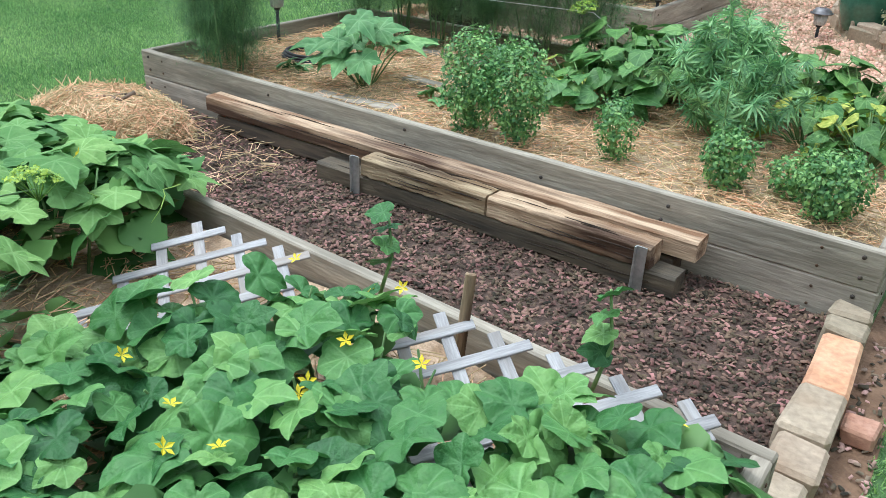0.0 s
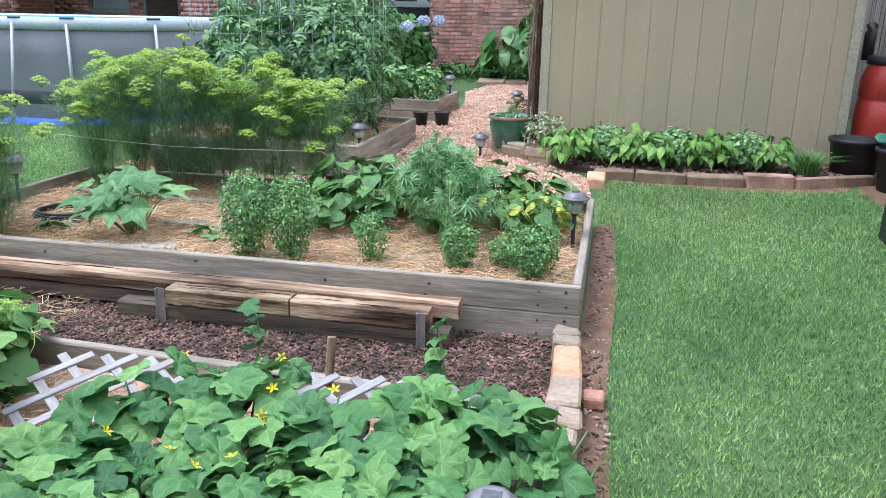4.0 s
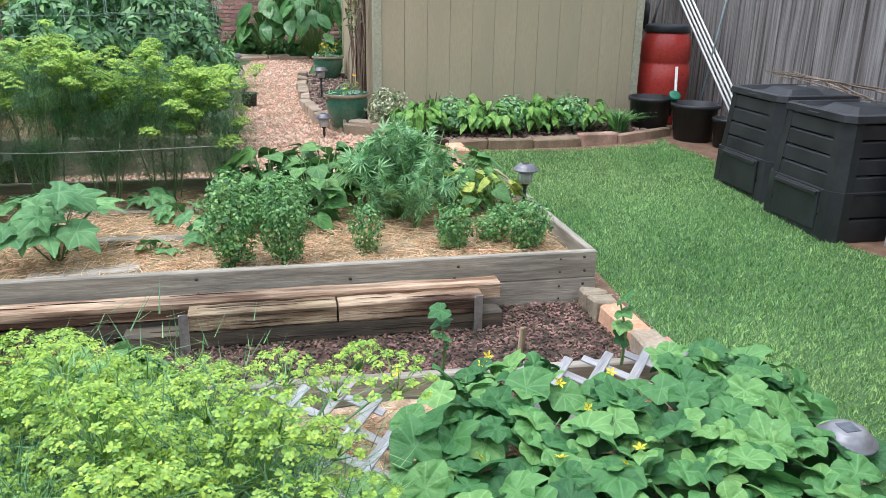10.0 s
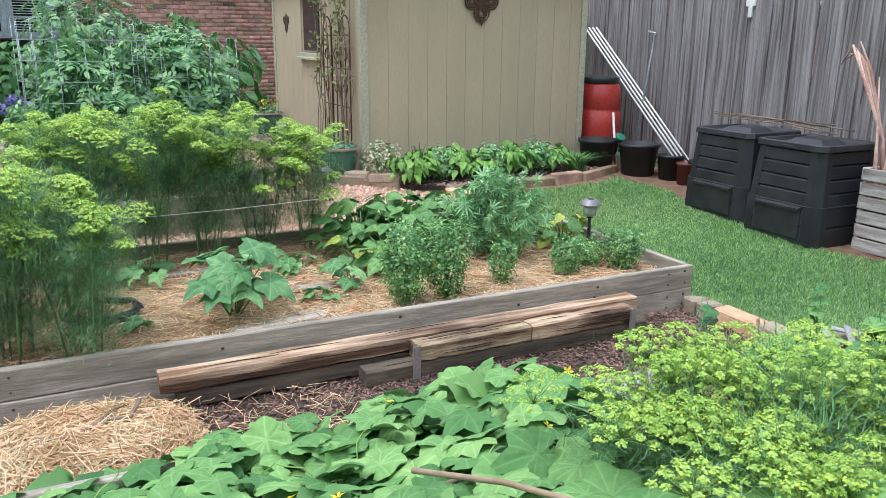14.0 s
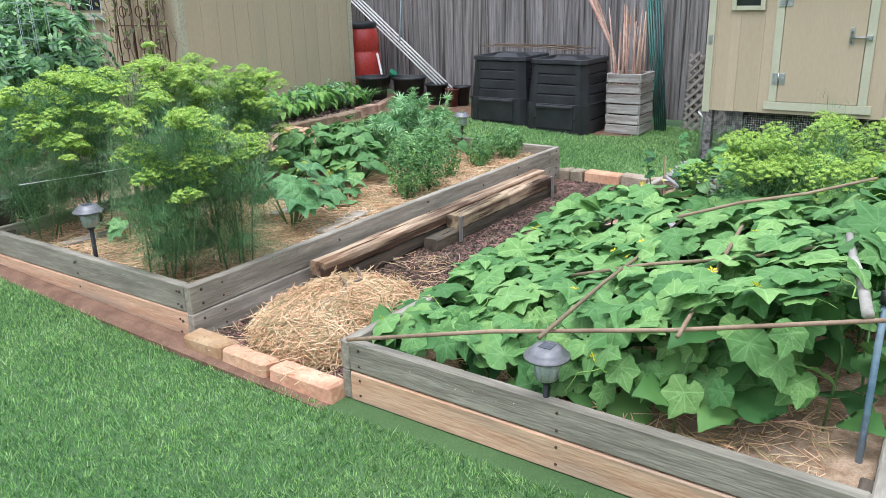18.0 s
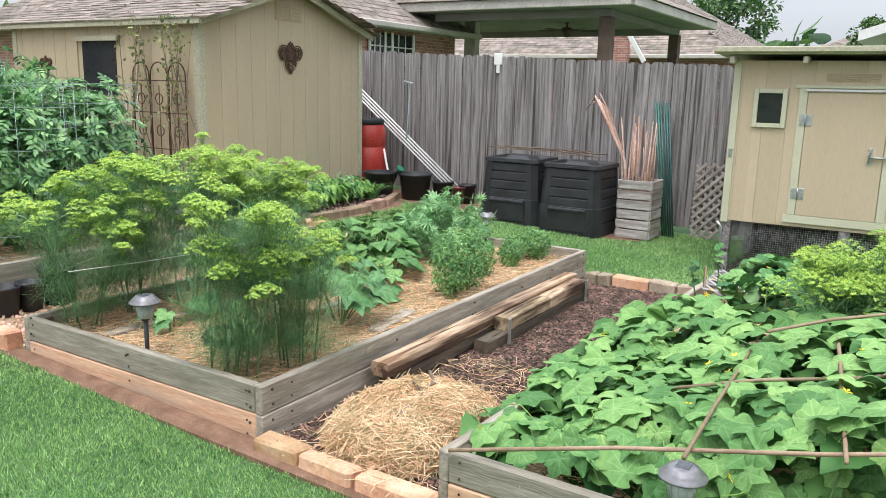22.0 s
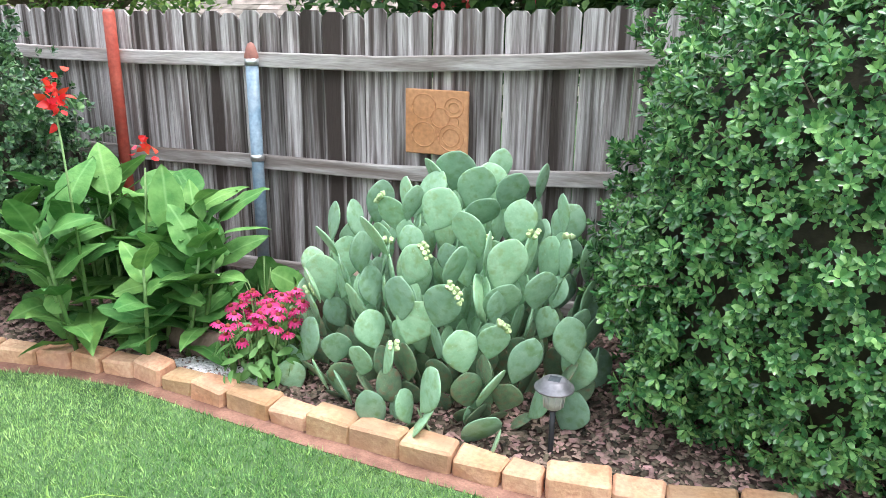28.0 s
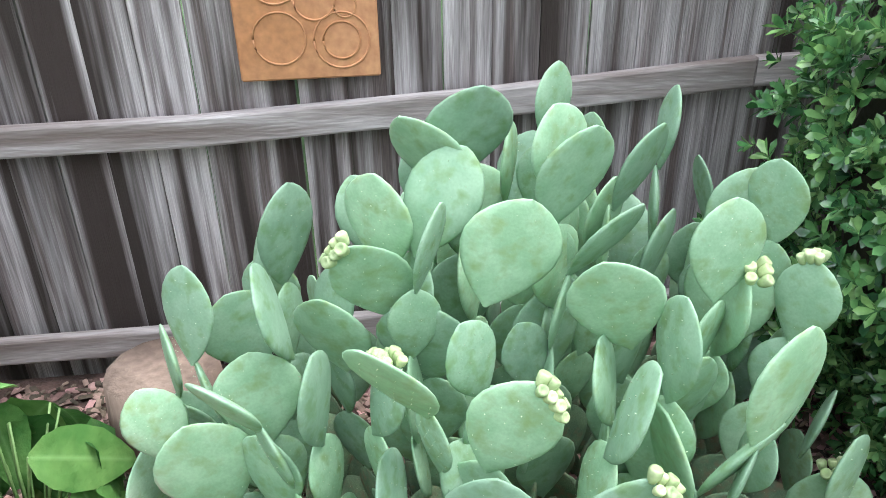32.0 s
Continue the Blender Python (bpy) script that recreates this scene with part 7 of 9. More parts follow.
link("roof", raw("roof", [(8.3, -5.3, 3.62), (8.3, -1.6, 2.36), (11.3, -1.6, 2.36), (11.3, -5.3, 3.62), (8.3, -5.3, 3.74), (8.3, -1.6, 2.48), (11.3, -1.6, 2.48), (11.3, -5.3, 3.74)], [(0, 1, 2, 3), (7, 6, 5, 4), (0, 4, 5, 1), (1, 5, 6, 2), (2, 6, 7, 3), (3, 7, 4, 0)]), ns, None, M_white)
neighbour("neighbour_house", "pale house with shingled roof beyond the back fence", 2.0, 17.0, -24.0, -13.5, 1.25, 0.6, M_cream, "hip", 0.0)
neighbour("neighbour_house", "beige brick house side beyond the corner fence", 13.6, 22.0, -16.0, -7.4, 3.6, 0.6, M_beigebrick, "hip", 0.0)


# ---- trees ----
TREE_LEAF = (np.array([(0, 0, 0), (0.3, 0.5, 0.1), (0, 1.0, -0.05), (-0.3, 0.5, 0.1)]), [(0, 1, 2), (0, 2, 3)])


def tree(label, at, h, spread, crown_low, n, seed, material, trunk=0.14, leaf=0.11, clumps=46):
    rg, nr = random.Random(seed), np.random.default_rng(seed)
    t = thing("tree", label, "tree", "trees beyond the fences", at)
    top = h * 0.62
    rod("trunk", [(0, 0, -0.1), (0.05, 0.02, top * 0.4), (-0.03, 0.05, top * 0.75), (0.02, 0, top)], [trunk, trunk * 0.8, trunk * 0.55, trunk * 0.3], M_bark, t, 10)
    cen = []
    for i in range(clumps):
        u = Vector((rg.gauss(0, 1), rg.gauss(0, 1), rg.gauss(0, 1))).normalized() * rg.uniform(0.35, 1.0)
        c = Vector((u.x * spread, u.y * spread, (crown_low + h) / 2 + u.z * (h - crown_low) / 2))
        cen.append((c, rg.uniform(0.16, 0.34) * spread))
        if i % 3 == 0:
            b = Vector((0, 0, top * rg.uniform(0.4, 0.95)))
            rod("limb", [b, b.lerp(c, 0.5) + Vector((0, 0, 0.08)), c], [trunk * 0.3, trunk * 0.2, trunk * 0.06], M_bark, t, 6)
    pos = []
    for c, r in cen:
        k = n // clumps
        u = nr.normal(0, 1, (k, 3))
        u /= np.linalg.norm(u, axis=1, keepdims=True)
        pos.append(u * (r * nr.random((k, 1)) ** 0.4) * [1, 1, 0.75] + np.array(c))
    pos = np.vstack(pos)
    nor = np.c_[nr.normal(0, 0.7, (len(pos), 2)), np.ones(len(pos))]
    ob = strew("crown", TREE_LEAF[0], TREE_LEAF[1], pos, turns_from(nor, nr.uniform(0, 6.28, len(pos)), nr, 0.5), nr.uniform(0.7, 1.3, len(pos)) * leaf, material, t)
    tagged(ob, kind="stuff")


M_treeleaf = mat("tree_leaf", (0.035, 0.10, 0.028), (0.10, 0.21, 0.06), 6, 0.5, 0.1, 40, rnd=0.28, island=True, translucent=0.25)
M_treelight = mat("light_tree_leaf", (0.12, 0.25, 0.055), (0.26, 0.42, 0.12), 6, 0.5, 0.1, 40, rnd=0.28, island=True, translucent=0.3)
tree("leafy tree overhanging the fence corner", (6.3, -8.3, 0), 4.0, 2.1, 1.3, 26000, 81, M_treelight, 0.14, 0.085, 90)
tree("dense dark green tree behind the back fence", (1.5, -9.3, 0), 4.5, 2.6, 1.1, 26000, 82, M_treeleaf, 0.14, 0.125, 110)
tree("dense green tree behind the back fence", (-1.9, -9.1, 0), 4.4, 2.4, 1.2, 16000, 83, M_treeleaf, 0.14, 0.12, 85)
tree("light green tree over the fence corner", (8.9, -8.0, 0), 4.4, 1.7, 1.7, 4500, 89, M_treelight)
tree("tall tree with a bare trunk beyond the neighbour shed", (11.6, -6.6, 0), 7.0, 2.2, 3.6, 4500, 84, M_treeleaf, 0.18)
tree("dark green tree beyond the neighbour roofs", (24, -0.9, 0), 4.7, 1.3, 1.8, 6000, 85, M_treeleaf, 0.14, 0.11)
tree("round green tree beyond the neighbour roofs", (39, 7.4, 0), 7.6, 2.7, 2.5, 3000, 86, M_treeleaf, 0.2, 0.26)
tree("dark green tree beyond the fence", (34, -14.0, 0), 8.0, 4.2, 2.5, 3500, 87, M_treeleaf, 0.2, 0.3)
tree("green tree behind the brick house", (8.0, 22.0, 0.5), 7.5, 2.4, 3.5, 3500, 88, M_treelight, 0.2, 0.2)
nw = np.random.default_rng(90)
ang = nw.uniform(0, 6.283, 5200)
rr = nw.uniform(60, 75, 5200)
pos = np.c_[rr * np.cos(ang), rr * np.sin(ang), nw.uniform(0, 1, 5200) ** 1.3 * (4.2 + 1.6 * np.sin(ang * 7) + 1.2 * np.sin(ang * 17))]
ob = strew("far_woods", OVAL[0], OVAL[1], pos, turns_from(nw.normal(0, 1, (5200, 3)), nw.uniform(0, 6.28, 5200), nw), nw.uniform(1.2, 2.6, 5200), M_treeleaf)
tagged(ob, "distant line of dark green trees", "trees", kind="stuff")
# red crape flowers above the south fence
fx = np.random.default_rng(91)
ob = strew("crape_blossom", BROAD[0], BROAD[1], fx.normal(0, 1, (45, 3)) * [0.3, 0.2, 0.06] + [1.7, -7.4, 1.86], turns_from(fx.normal(0, 1, (45, 3)), fx.uniform(0, 6, 45), fx), fx.uniform(0.03, 0.05, 45), mat("crape_petal", (0.55, 0.04, 0.05), (0.7, 0.1, 0.1), 9, 0.6, 0, 40, rnd=0.1, island=True))
tagged(ob, "red blossoms just above the back fence", "blossom", kind="stuff")

# ---- plants: templates ----
def leaf_grid(outline, fold=0.15, droop=0.3, wave=0.03, seed=0):
    """A leaf with two strips on each side of the midrib, so that it curves and ripples."""
    rg = random.Random(seed)
    vs, k = [], len(outline)
    for i, (w, y) in enumerate(outline):
        ph = rg.uniform(-1, 1)
        for c in (-1, -0.5, 0, 0.5, 1):
            vs.append((w * c, y, fold * abs(w * c) * (1.2 - 0.5 * abs(c)) - droop * y * abs(y) + (wave * ph * abs(c) if i else 0)))
    fs = [(i * 5 + c, i * 5 + c + 1, (i + 1) * 5 + c + 1, (i + 1) * 5 + c) for i in range(k - 1) for c in range(4)]
    return np.array(vs), np.array(fs)


def lobed_leaf(depth=1.0, cup=0.1, droop=0.25, seed=0):
    """A gourd leaf: pointed lobes with straight flanks, toothed at the rim and puckered between the ribs."""
    rg = random.Random(seed)
    sh = 0.16 * depth
    rim = []
    # angle from the tip and radius: notch at the stalk, hind lobes, side lobes, tip
    right = [(0.0, 0.80 + 0.16 * depth), (0.50, 0.60 - 0.6 * sh), (1.0, 0.62 + 0.4 * sh), (1.45, 0.54 - 0.5 * sh), (1.98, 0.56), (2.45, 0.50 - 0.2 * sh), (2.86, 0.40), (3.06, 0.14)]
    for sgn in (1, -1):
        keys = [(f * rg.uniform(0.96, 1.04), r * rg.uniform(0.93, 1.07)) for f, r in right]
        keys[0] = right[0]
        side = []
        for (f0, r0), (f1, r1) in zip(keys, keys[1:]):
            a, b2 = Vector((r0 * math.sin(f0), r0 * math.cos(f0))), Vector((r1 * math.sin(f1), r1 * math.cos(f1)))
            for k in range(3):
                p = a.lerp(b2, k / 3)
                p *= 1 + (0.035 * depth if k == 1 else 0.012) * (1 if k else 0) + 0.05 * (1 - depth) * (1 if k else 0)
                side.append((sgn * p.x, p.y))
        rim.append(side)
    rim = rim[0] + rim[1][:0:-1]
    na = len(rim)
    vs, fs = [(0, 0, 0)], []
    ph = rg.uniform(0, 6.28)
    for ring in (0.36, 0.7, 1.0):
        for x, y in rim:
            r, f = ring * math.hypot(x, y), math.atan2(x, y)
            rib = abs(math.sin(f * 2.9))
            z = cup * r * (0.5 + 0.9 * rib) * (1 if ring < 1 else 0.7) - droop * r * r + 0.03 * ring * math.sin(3 * f + ph) + rg.uniform(-0.008, 0.008)
            vs.append((x * ring, y * ring, z))
    for i in range(na):
        j = (i + 1) % na
        fs.append((0, 1 + i, 1 + j))
        for q in (0, 1):
            a = 1 + q * na
            fs.append((a + i, a + na + i, a + na + j, a + j))
    return vs, fs


def lobed_meshes(name, material, n, depth, cup=0.16, droop=0.28):
    out = []
    for i in range(n):
        me = raw(name, *lobed_leaf(depth, cup * (0.6 + 0.18 * i), droop * (0.5 + 0.2 * i), i), True)
        me.materials.append(material)
        out.append(me)
    return out


CUKE_OUT = [(0.06, -0.02), (0.34, -0.13), (0.50, 0.04), (0.57, 0.22), (0.43, 0.38), (0.47, 0.52), (0.25, 0.74), (0.01, 1.0)]
SQUASH_OUT = [(0.05, 0.0), (0.36, -0.16), (0.55, 0.02), (0.60, 0.28), (0.50, 0.46), (0.54, 0.62), (0.36, 0.82), (0.02, 0.98)]
HEART_OUT = [(0.06, 0.0), (0.30, -0.05), (0.42, 0.15), (0.40, 0.38), (0.24, 0.68), (0.01, 1.0)]
CANNA_OUT = [(0.03, 0.0), (0.19, 0.12), (0.31, 0.32), (0.31, 0.58), (0.18, 0.84), (0.005, 1.0)]
HOSTA_OUT = [(0.05, 0.0), (0.24, 0.08), (0.32, 0.3), (0.27, 0.56), (0.13, 0.82), (0.005, 1.0)]


def leaf_mat(name, c1, c2, rough=0.5, vein=(0.30, 0.45, 0.16), spec=0.4, rnd=0.14, island=False, veins=(0.0, 0.55, 1.08, 2.1)):
    return mat(name, c1, c2, 3.5, rough, 0.5, 9, rnd=rnd, translucent=0.16, spec=spec, island=island, grain_mix=0.15, veins=veins)


M_cuke = leaf_mat("cucumber_leaf", (0.145, 0.308, 0.094), (0.198, 0.37, 0.127), 0.65, rnd=0.18, spec=0.18)
# lower leaves use a darker copy: the canopy's shade is in its colour
M_cuke_i = leaf_mat("cucumber_leaf_shaded", (0.075, 0.20, 0.05), (0.14, 0.30, 0.085), 0.6, island=True, rnd=0.18)
M_squash = leaf_mat("squash_leaf", (0.085, 0.24, 0.068), (0.125, 0.30, 0.09), 0.5, rnd=0.26)
M_squash_i = leaf_mat("squash_leaf_shaded", (0.05, 0.14, 0.04), (0.10, 0.23, 0.07), 0.5, island=True, rnd=0.2)
M_bean = leaf_mat("bean_leaf", (0.075, 0.20, 0.05), (0.165, 0.335, 0.09), 0.5)
M_beanyellow = leaf_mat("yellowing_leaf", (0.30, 0.40, 0.06), (0.52, 0.56, 0.12), 0.55)
M_canna = leaf_mat("canna_leaf", (0.06, 0.185, 0.05), (0.14, 0.31, 0.09), 0.38, spec=0.5, veins=(0.0,))
M_hosta = leaf_mat("hosta_leaf", (0.10, 0.27, 0.045), (0.23, 0.43, 0.085), 0.45, veins=(0.0, 0.25))
M_okra = leaf_mat("okra_leaf", (0.10, 0.26, 0.085), (0.20, 0.39, 0.15), 0.55)
M_holly = mat("holly_leaf", (0.04, 0.14, 0.043), (0.18, 0.395, 0.135), 14, 0.15, 0.1, 40, rnd=0.28, island=True, spec=0.7, translucent=0.08)
M_holly_dark = mat("holly_leaf_dark", (0.03, 0.092, 0.034), (0.10, 0.215, 0.085), 9, 0.3, 0.1, 40, rnd=0.28, island=True, spec=0.5, translucent=0.06)
# near black: the shade inside the shrubs is put into this colour
M_shrubcore = mat("shrub_inner_shade", (0.02, 0.022, 0.012), (0.05, 0.045, 0.028), 9, 0.95, 0.5, 40)
M_basil = mat("bushy_leaf", (0.095, 0.265, 0.08), (0.25, 0.465, 0.155), 9, 0.5, 0.1, 40, rnd=0.25, island=True, translucent=0.2)
M_dill = mat("dill_thread", (0.11, 0.255, 0.105), (0.22, 0.405, 0.17), 6, 0.6, 0, 40, rnd=0.25, island=True, translucent=0.25)
M_dillstem = mat("dill_stem", (0.15, 0.27, 0.12), (0.26, 0.40, 0.20), 8, 0.55, 0, 40, rnd=0.15, island=True)
M_umbel = mat("dill_umbel", (0.37, 0.55, 0.075), (0.49, 0.64, 0.11), 12, 0.6, 0, 60, rnd=0.14, island=True, translucent=0.25)
M_umbel_green = mat("green_dill_umbel", (0.28, 0.49, 0.10), (0.39, 0.57, 0.14), 12, 0.6, 0, 60, rnd=0.14, island=True, translucent=0.25)
M_stem = mat("green_stem", (0.14, 0.27, 0.085), (0.25, 0.39, 0.14), 8, 0.5, 0.1, 40, rnd=0.1)
M_tomato_light = mat("pale_tomato_leaf", (0.12, 0.27, 0.12), (0.25, 0.42, 0.21), 8, 0.5, 0.1, 40, rnd=0.25, island=True, translucent=0.2)
M_tomato = mat("tomato_leaf", (0.09, 0.235, 0.085), (0.22, 0.42, 0.17), 8, 0.5, 0.1, 40, rnd=0.28, island=True, translucent=0.18)
M_fern = mat("ferny_leaf", (0.17, 0.39, 0.16), (0.33, 0.56, 0.27), 8, 0.55, 0.1, 40, rnd=0.22, island=True, translucent=0.22)
M_yellow = mat("yellow_petal", (0.75, 0.60, 0.02), (0.88, 0.74, 0.05), 9, 0.5, 0.1, 40, rnd=0.06, translucent=0.2)
M_pink = mat("magenta_petal", (0.52, 0.02, 0.13), (0.72, 0.06, 0.23), 9, 0.5, 0.1, 40, rnd=0.1, island=True, translucent=0.2)
M_redpetal = mat("red_petal", (0.72, 0.02, 0.02), (0.85, 0.06, 0.05), 9, 0.5, 0.1, 40, rnd=0.1, island=True, translucent=0.2)
M_bluepetal = mat("blue_petal", (0.50, 0.60, 0.80), (0.72, 0.78, 0.90), 9, 0.6, 0.1, 40, rnd=0.1, island=True, translucent=0.2)
M_violetpetal = mat("violet_petal", (0.25, 0.24, 0.60), (0.42, 0.40, 0.72), 9, 0.6, 0.1, 40, rnd=0.1, island=True, translucent=0.2)
M_orangepetal = mat("orange_petal", (0.80, 0.38, 0.02), (0.90, 0.55, 0.05), 9, 0.5, 0.1, 40, rnd=0.1, translucent=0.2)
M_cactus = mat("cactus_pad", (0.235, 0.41, 0.255), (0.31, 0.49, 0.325), 5, 0.55, 0.05, 40, rnd=0.12, grain_mix=0.12, stain=(0.20, 0.33, 0.15), stain_scale=6, spec=0.3)
M_cactus_old = mat("old_cactus_pad", (0.14, 0.23, 0.14), (0.21, 0.31, 0.18), 5, 0.7, 0.2, 60, rnd=0.10, stain=(0.26, 0.21, 0.13), stain_scale=7, spec=0.3)
M_fruit = mat("cactus_bud", (0.33, 0.46, 0.21), (0.50, 0.60, 0.32), 20, 0.6, 0.15, 60, rnd=0.1)


def leaf_meshes(name, outline, material, n=5, fold=0.15, droop=0.3, wave=0.03):
    out = []
    for i in range(n):
        v, f = leaf_grid(outline, fold * (0.6 + 0.25 * i), droop * (0.6 + 0.22 * i), wave, i)
        me = big(name, v, f, True)
        me.materials.append(material)
        out.append(me)
    return out


def leaf_pose(p, normal, spin, size, rg):
    t = turns_from(np.array([normal]), np.array([spin]), np.random.default_rng(rg.randrange(1 << 30)), 0.0)[0]
    m = Matrix(t.tolist()).to_4x4() @ Matrix.Scale(size, 4)
    m.translation = p
    return m


# ---- cucumber vines over the sloping pole frame ----
CUKE_POLY = [(0.07, -1.4), (0.14, -1.02), (0.5, -0.92), (1.2, -0.98), (1.9, -1.06), (2.12, -1.22), (2.2, -1.8), (2.45, -2.2), (2.2, -2.95), (1.4, -3.1), (0.95, -3.02), (0.45, -2.96), (0.17, -2.8), (0.06, -2.3)]


def cuke_height(x, y):
    # the frame slopes up from the north board to a high pole on the south side
    slope = 0.29 + 0.275 * min(max(-1.05 - y, -0.4), 1.8) + 0.03 * max(0.0, -2.1 - y) + 0.15 * math.exp(-((x - 1.9) / 0.6) ** 2 - ((y + 1.45) / 0.4) ** 2)
    hang = max(0.0, -2.86 - y) * 1.9
    drop = max(0.0, x - 2.0) * 0.5
    west = max(0.0, 0.12 - x) * 1.0
    dip = 0.2 * math.exp(-(x / 0.2) ** 2 - ((y + 1.96) / 0.2) ** 2)
    return max(0.16, slope - hang - drop - west - dip + 0.07 * noise.noise((x * 2.1, y * 2.1, 3.1)) - 0.03)


def vine_patch(thing_ob, poly, height, meshes, under_mat, outline, n_top, n_under, smin, smax, seed, tilt=0.42):
    rg, nr = random.Random(seed), np.random.default_rng(seed)
    pts = fill(poly, n_top, nr)
    for x, y in pts:
        z = height(x, y) + rg.uniform(-0.03, 0.05)
        e = 0.05
        nrm = Vector((-(height(x + e, y) - height(x - e, y)) / (2 * e), -(height(x, y + e) - height(x, y - e)) / (2 * e), 1.0)).normalized()
        nrm = (nrm * 0.8 + Vector((rg.gauss(0, tilt), rg.gauss(0, tilt), 0.35))).normalized()
        size = rg.uniform(smin, smax)
        link("leaf", rg.choice(meshes), thing_ob, leaf_pose((x, y, z), nrm, rg.uniform(0, 6.28), size, rg))
    # leaves beneath the canopy, coloured darker for the shade there
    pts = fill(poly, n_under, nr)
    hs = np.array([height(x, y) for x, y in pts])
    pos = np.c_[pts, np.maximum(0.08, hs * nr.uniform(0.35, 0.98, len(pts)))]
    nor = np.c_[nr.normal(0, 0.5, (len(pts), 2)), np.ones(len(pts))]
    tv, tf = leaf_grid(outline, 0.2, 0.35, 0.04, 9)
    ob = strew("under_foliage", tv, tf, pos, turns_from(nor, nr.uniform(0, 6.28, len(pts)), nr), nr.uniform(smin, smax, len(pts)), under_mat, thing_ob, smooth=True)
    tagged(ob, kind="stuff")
    lines = []
    for i in range(60):
        x, y = pts[i]
        z = height(x, y)
        lines.append(([(x, y, 0.16), (x + rg.uniform(-0.05, 0.05), y + rg.uniform(-0.05, 0.05), z * 0.6), (x + rg.uniform(-0.1, 0.1), y + rg.uniform(-0.1, 0.1), z)], [0.006, 0.005, 0.003]))
    rods("vine", lines, M_stem, thing_ob, 5)


def star_flower(name, parent, at, size, material, rg, petals=5):
    vs, fs = [(0, 0, -0.2)], []
    for i in range(petals):
        a = 6.283 * i / petals
        for da, r, z in ((-0.45, 0.55, 0.05), (0, 1.0, 0.12), (0.45, 0.55, 0.05)):
            vs.append((r * math.cos(a + da), r * math.sin(a + da), z))
        k = 1 + i * 3
        fs += [(0, k, k + 1), (0, k + 1, k + 2)]
    me = raw(name, vs, fs)
    m = leaf_pose(at, (rg.gauss(0, 0.5), rg.gauss(0, 0.5), 1), rg.uniform(0, 6), size, rg)
    return link(name, me, parent, m, material)


def hanging_leaves(owner, meshes, rg):
    # leaves that fill the slope behind the west board
    for i in range(104):
        y = rg.uniform(-2.75, -1.3)
        x = rg.uniform(0.06, 0.34)
        z = rg.uniform(0.3, max(0.34, cuke_height(x, y)))
        if abs(y + 1.96) < 0.14 and x < 0.12 and z > 0.34:
            continue
        m = leaf_pose((x, y, z), (-1, rg.gauss(0, 0.35), rg.uniform(0.3, 1.1)), rg.uniform(2.4, 3.9), rg.uniform(0.07, 0.12), rg)
        link("leaf", rg.choice(meshes), owner, m)


cuke = thing("cucumber_vine", "broad bright green cucumber leaves sprawling over a pole frame", "cucumber plant")
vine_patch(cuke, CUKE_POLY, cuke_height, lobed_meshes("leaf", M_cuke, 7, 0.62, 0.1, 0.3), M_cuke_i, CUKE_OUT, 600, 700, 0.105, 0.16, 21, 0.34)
RP = random.Random(31)
hanging_leaves(cuke, [o.data for o in cuke.children if o.name.startswith("leaf")][:40], random.Random(33))
for x, y in fill(CUKE_POLY, 20, np.random.default_rng(32)):
    star_flower("flower", cuke, (x, y, cuke_height(x, y) + 0.05), 0.022, M_yellow, RP)
lines = []
for i in range(26):
    x, y = RP.uniform(0.0, 2.2), RP.choice((RP.uniform(-3.15, -2.7), RP.uniform(-2.9, -1.0)))
    z = cuke_height(x, y) + 0.03
    c = [(x, y, z)]
    dx, dy = RP.uniform(-0.05, 0.05), RP.uniform(-0.06, 0.03)
    for j in range(6):
        c.append((x + dx * j + 0.012 * math.sin(j * 2), y + dy * j + 0.012 * math.cos(j * 2), z + 0.02 * j - 0.006 * j * j))
    lines.append((c, [0.003, 0.003, 0.0025, 0.002, 0.002, 0.0015, 0.001]))
rods("tendril", lines, M_umbel_green, cuke, 4)

# ---- squash at the east end of the same bed ----
SQ_POLY = [(2.55, -2.0), (2.78, -1.78), (2.88, -1.5), (3.0, -1.3), (3.2, -1.42), (3.4, -1.62), (3.6, -1.52), (3.8, -1.4), (4.02, -1.28), (4.12, -1.6), (4.06, -2.4), (3.95, -2.8), (3.0, -2.9), (2.65, -2.6)]


def squash_height(x, y):
    e = min(1.0, max(0.0, min((4.2 - x) / 0.5, (-1.05 - y) / 0.6, (x - 2.3) / 0.5)))
    return 0.26 + 0.20 * e + 0.07 * noise.noise((x * 2.3, y * 2.3, 7.7))


squash = thing("squash_plant", "dark green lobed squash leaves with yellow blossoms beside white lattice", "squash plant")
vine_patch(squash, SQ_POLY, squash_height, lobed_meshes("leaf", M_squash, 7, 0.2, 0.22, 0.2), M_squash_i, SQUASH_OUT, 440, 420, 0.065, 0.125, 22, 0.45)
for i in range(12):
    x, y = RP.uniform(2.6, 4.05), RP.uniform(-2.2, -1.25)
    star_flower("flower", squash, (x, y, squash_height(x, y) + 0.05), 0.022, M_yellow, RP)
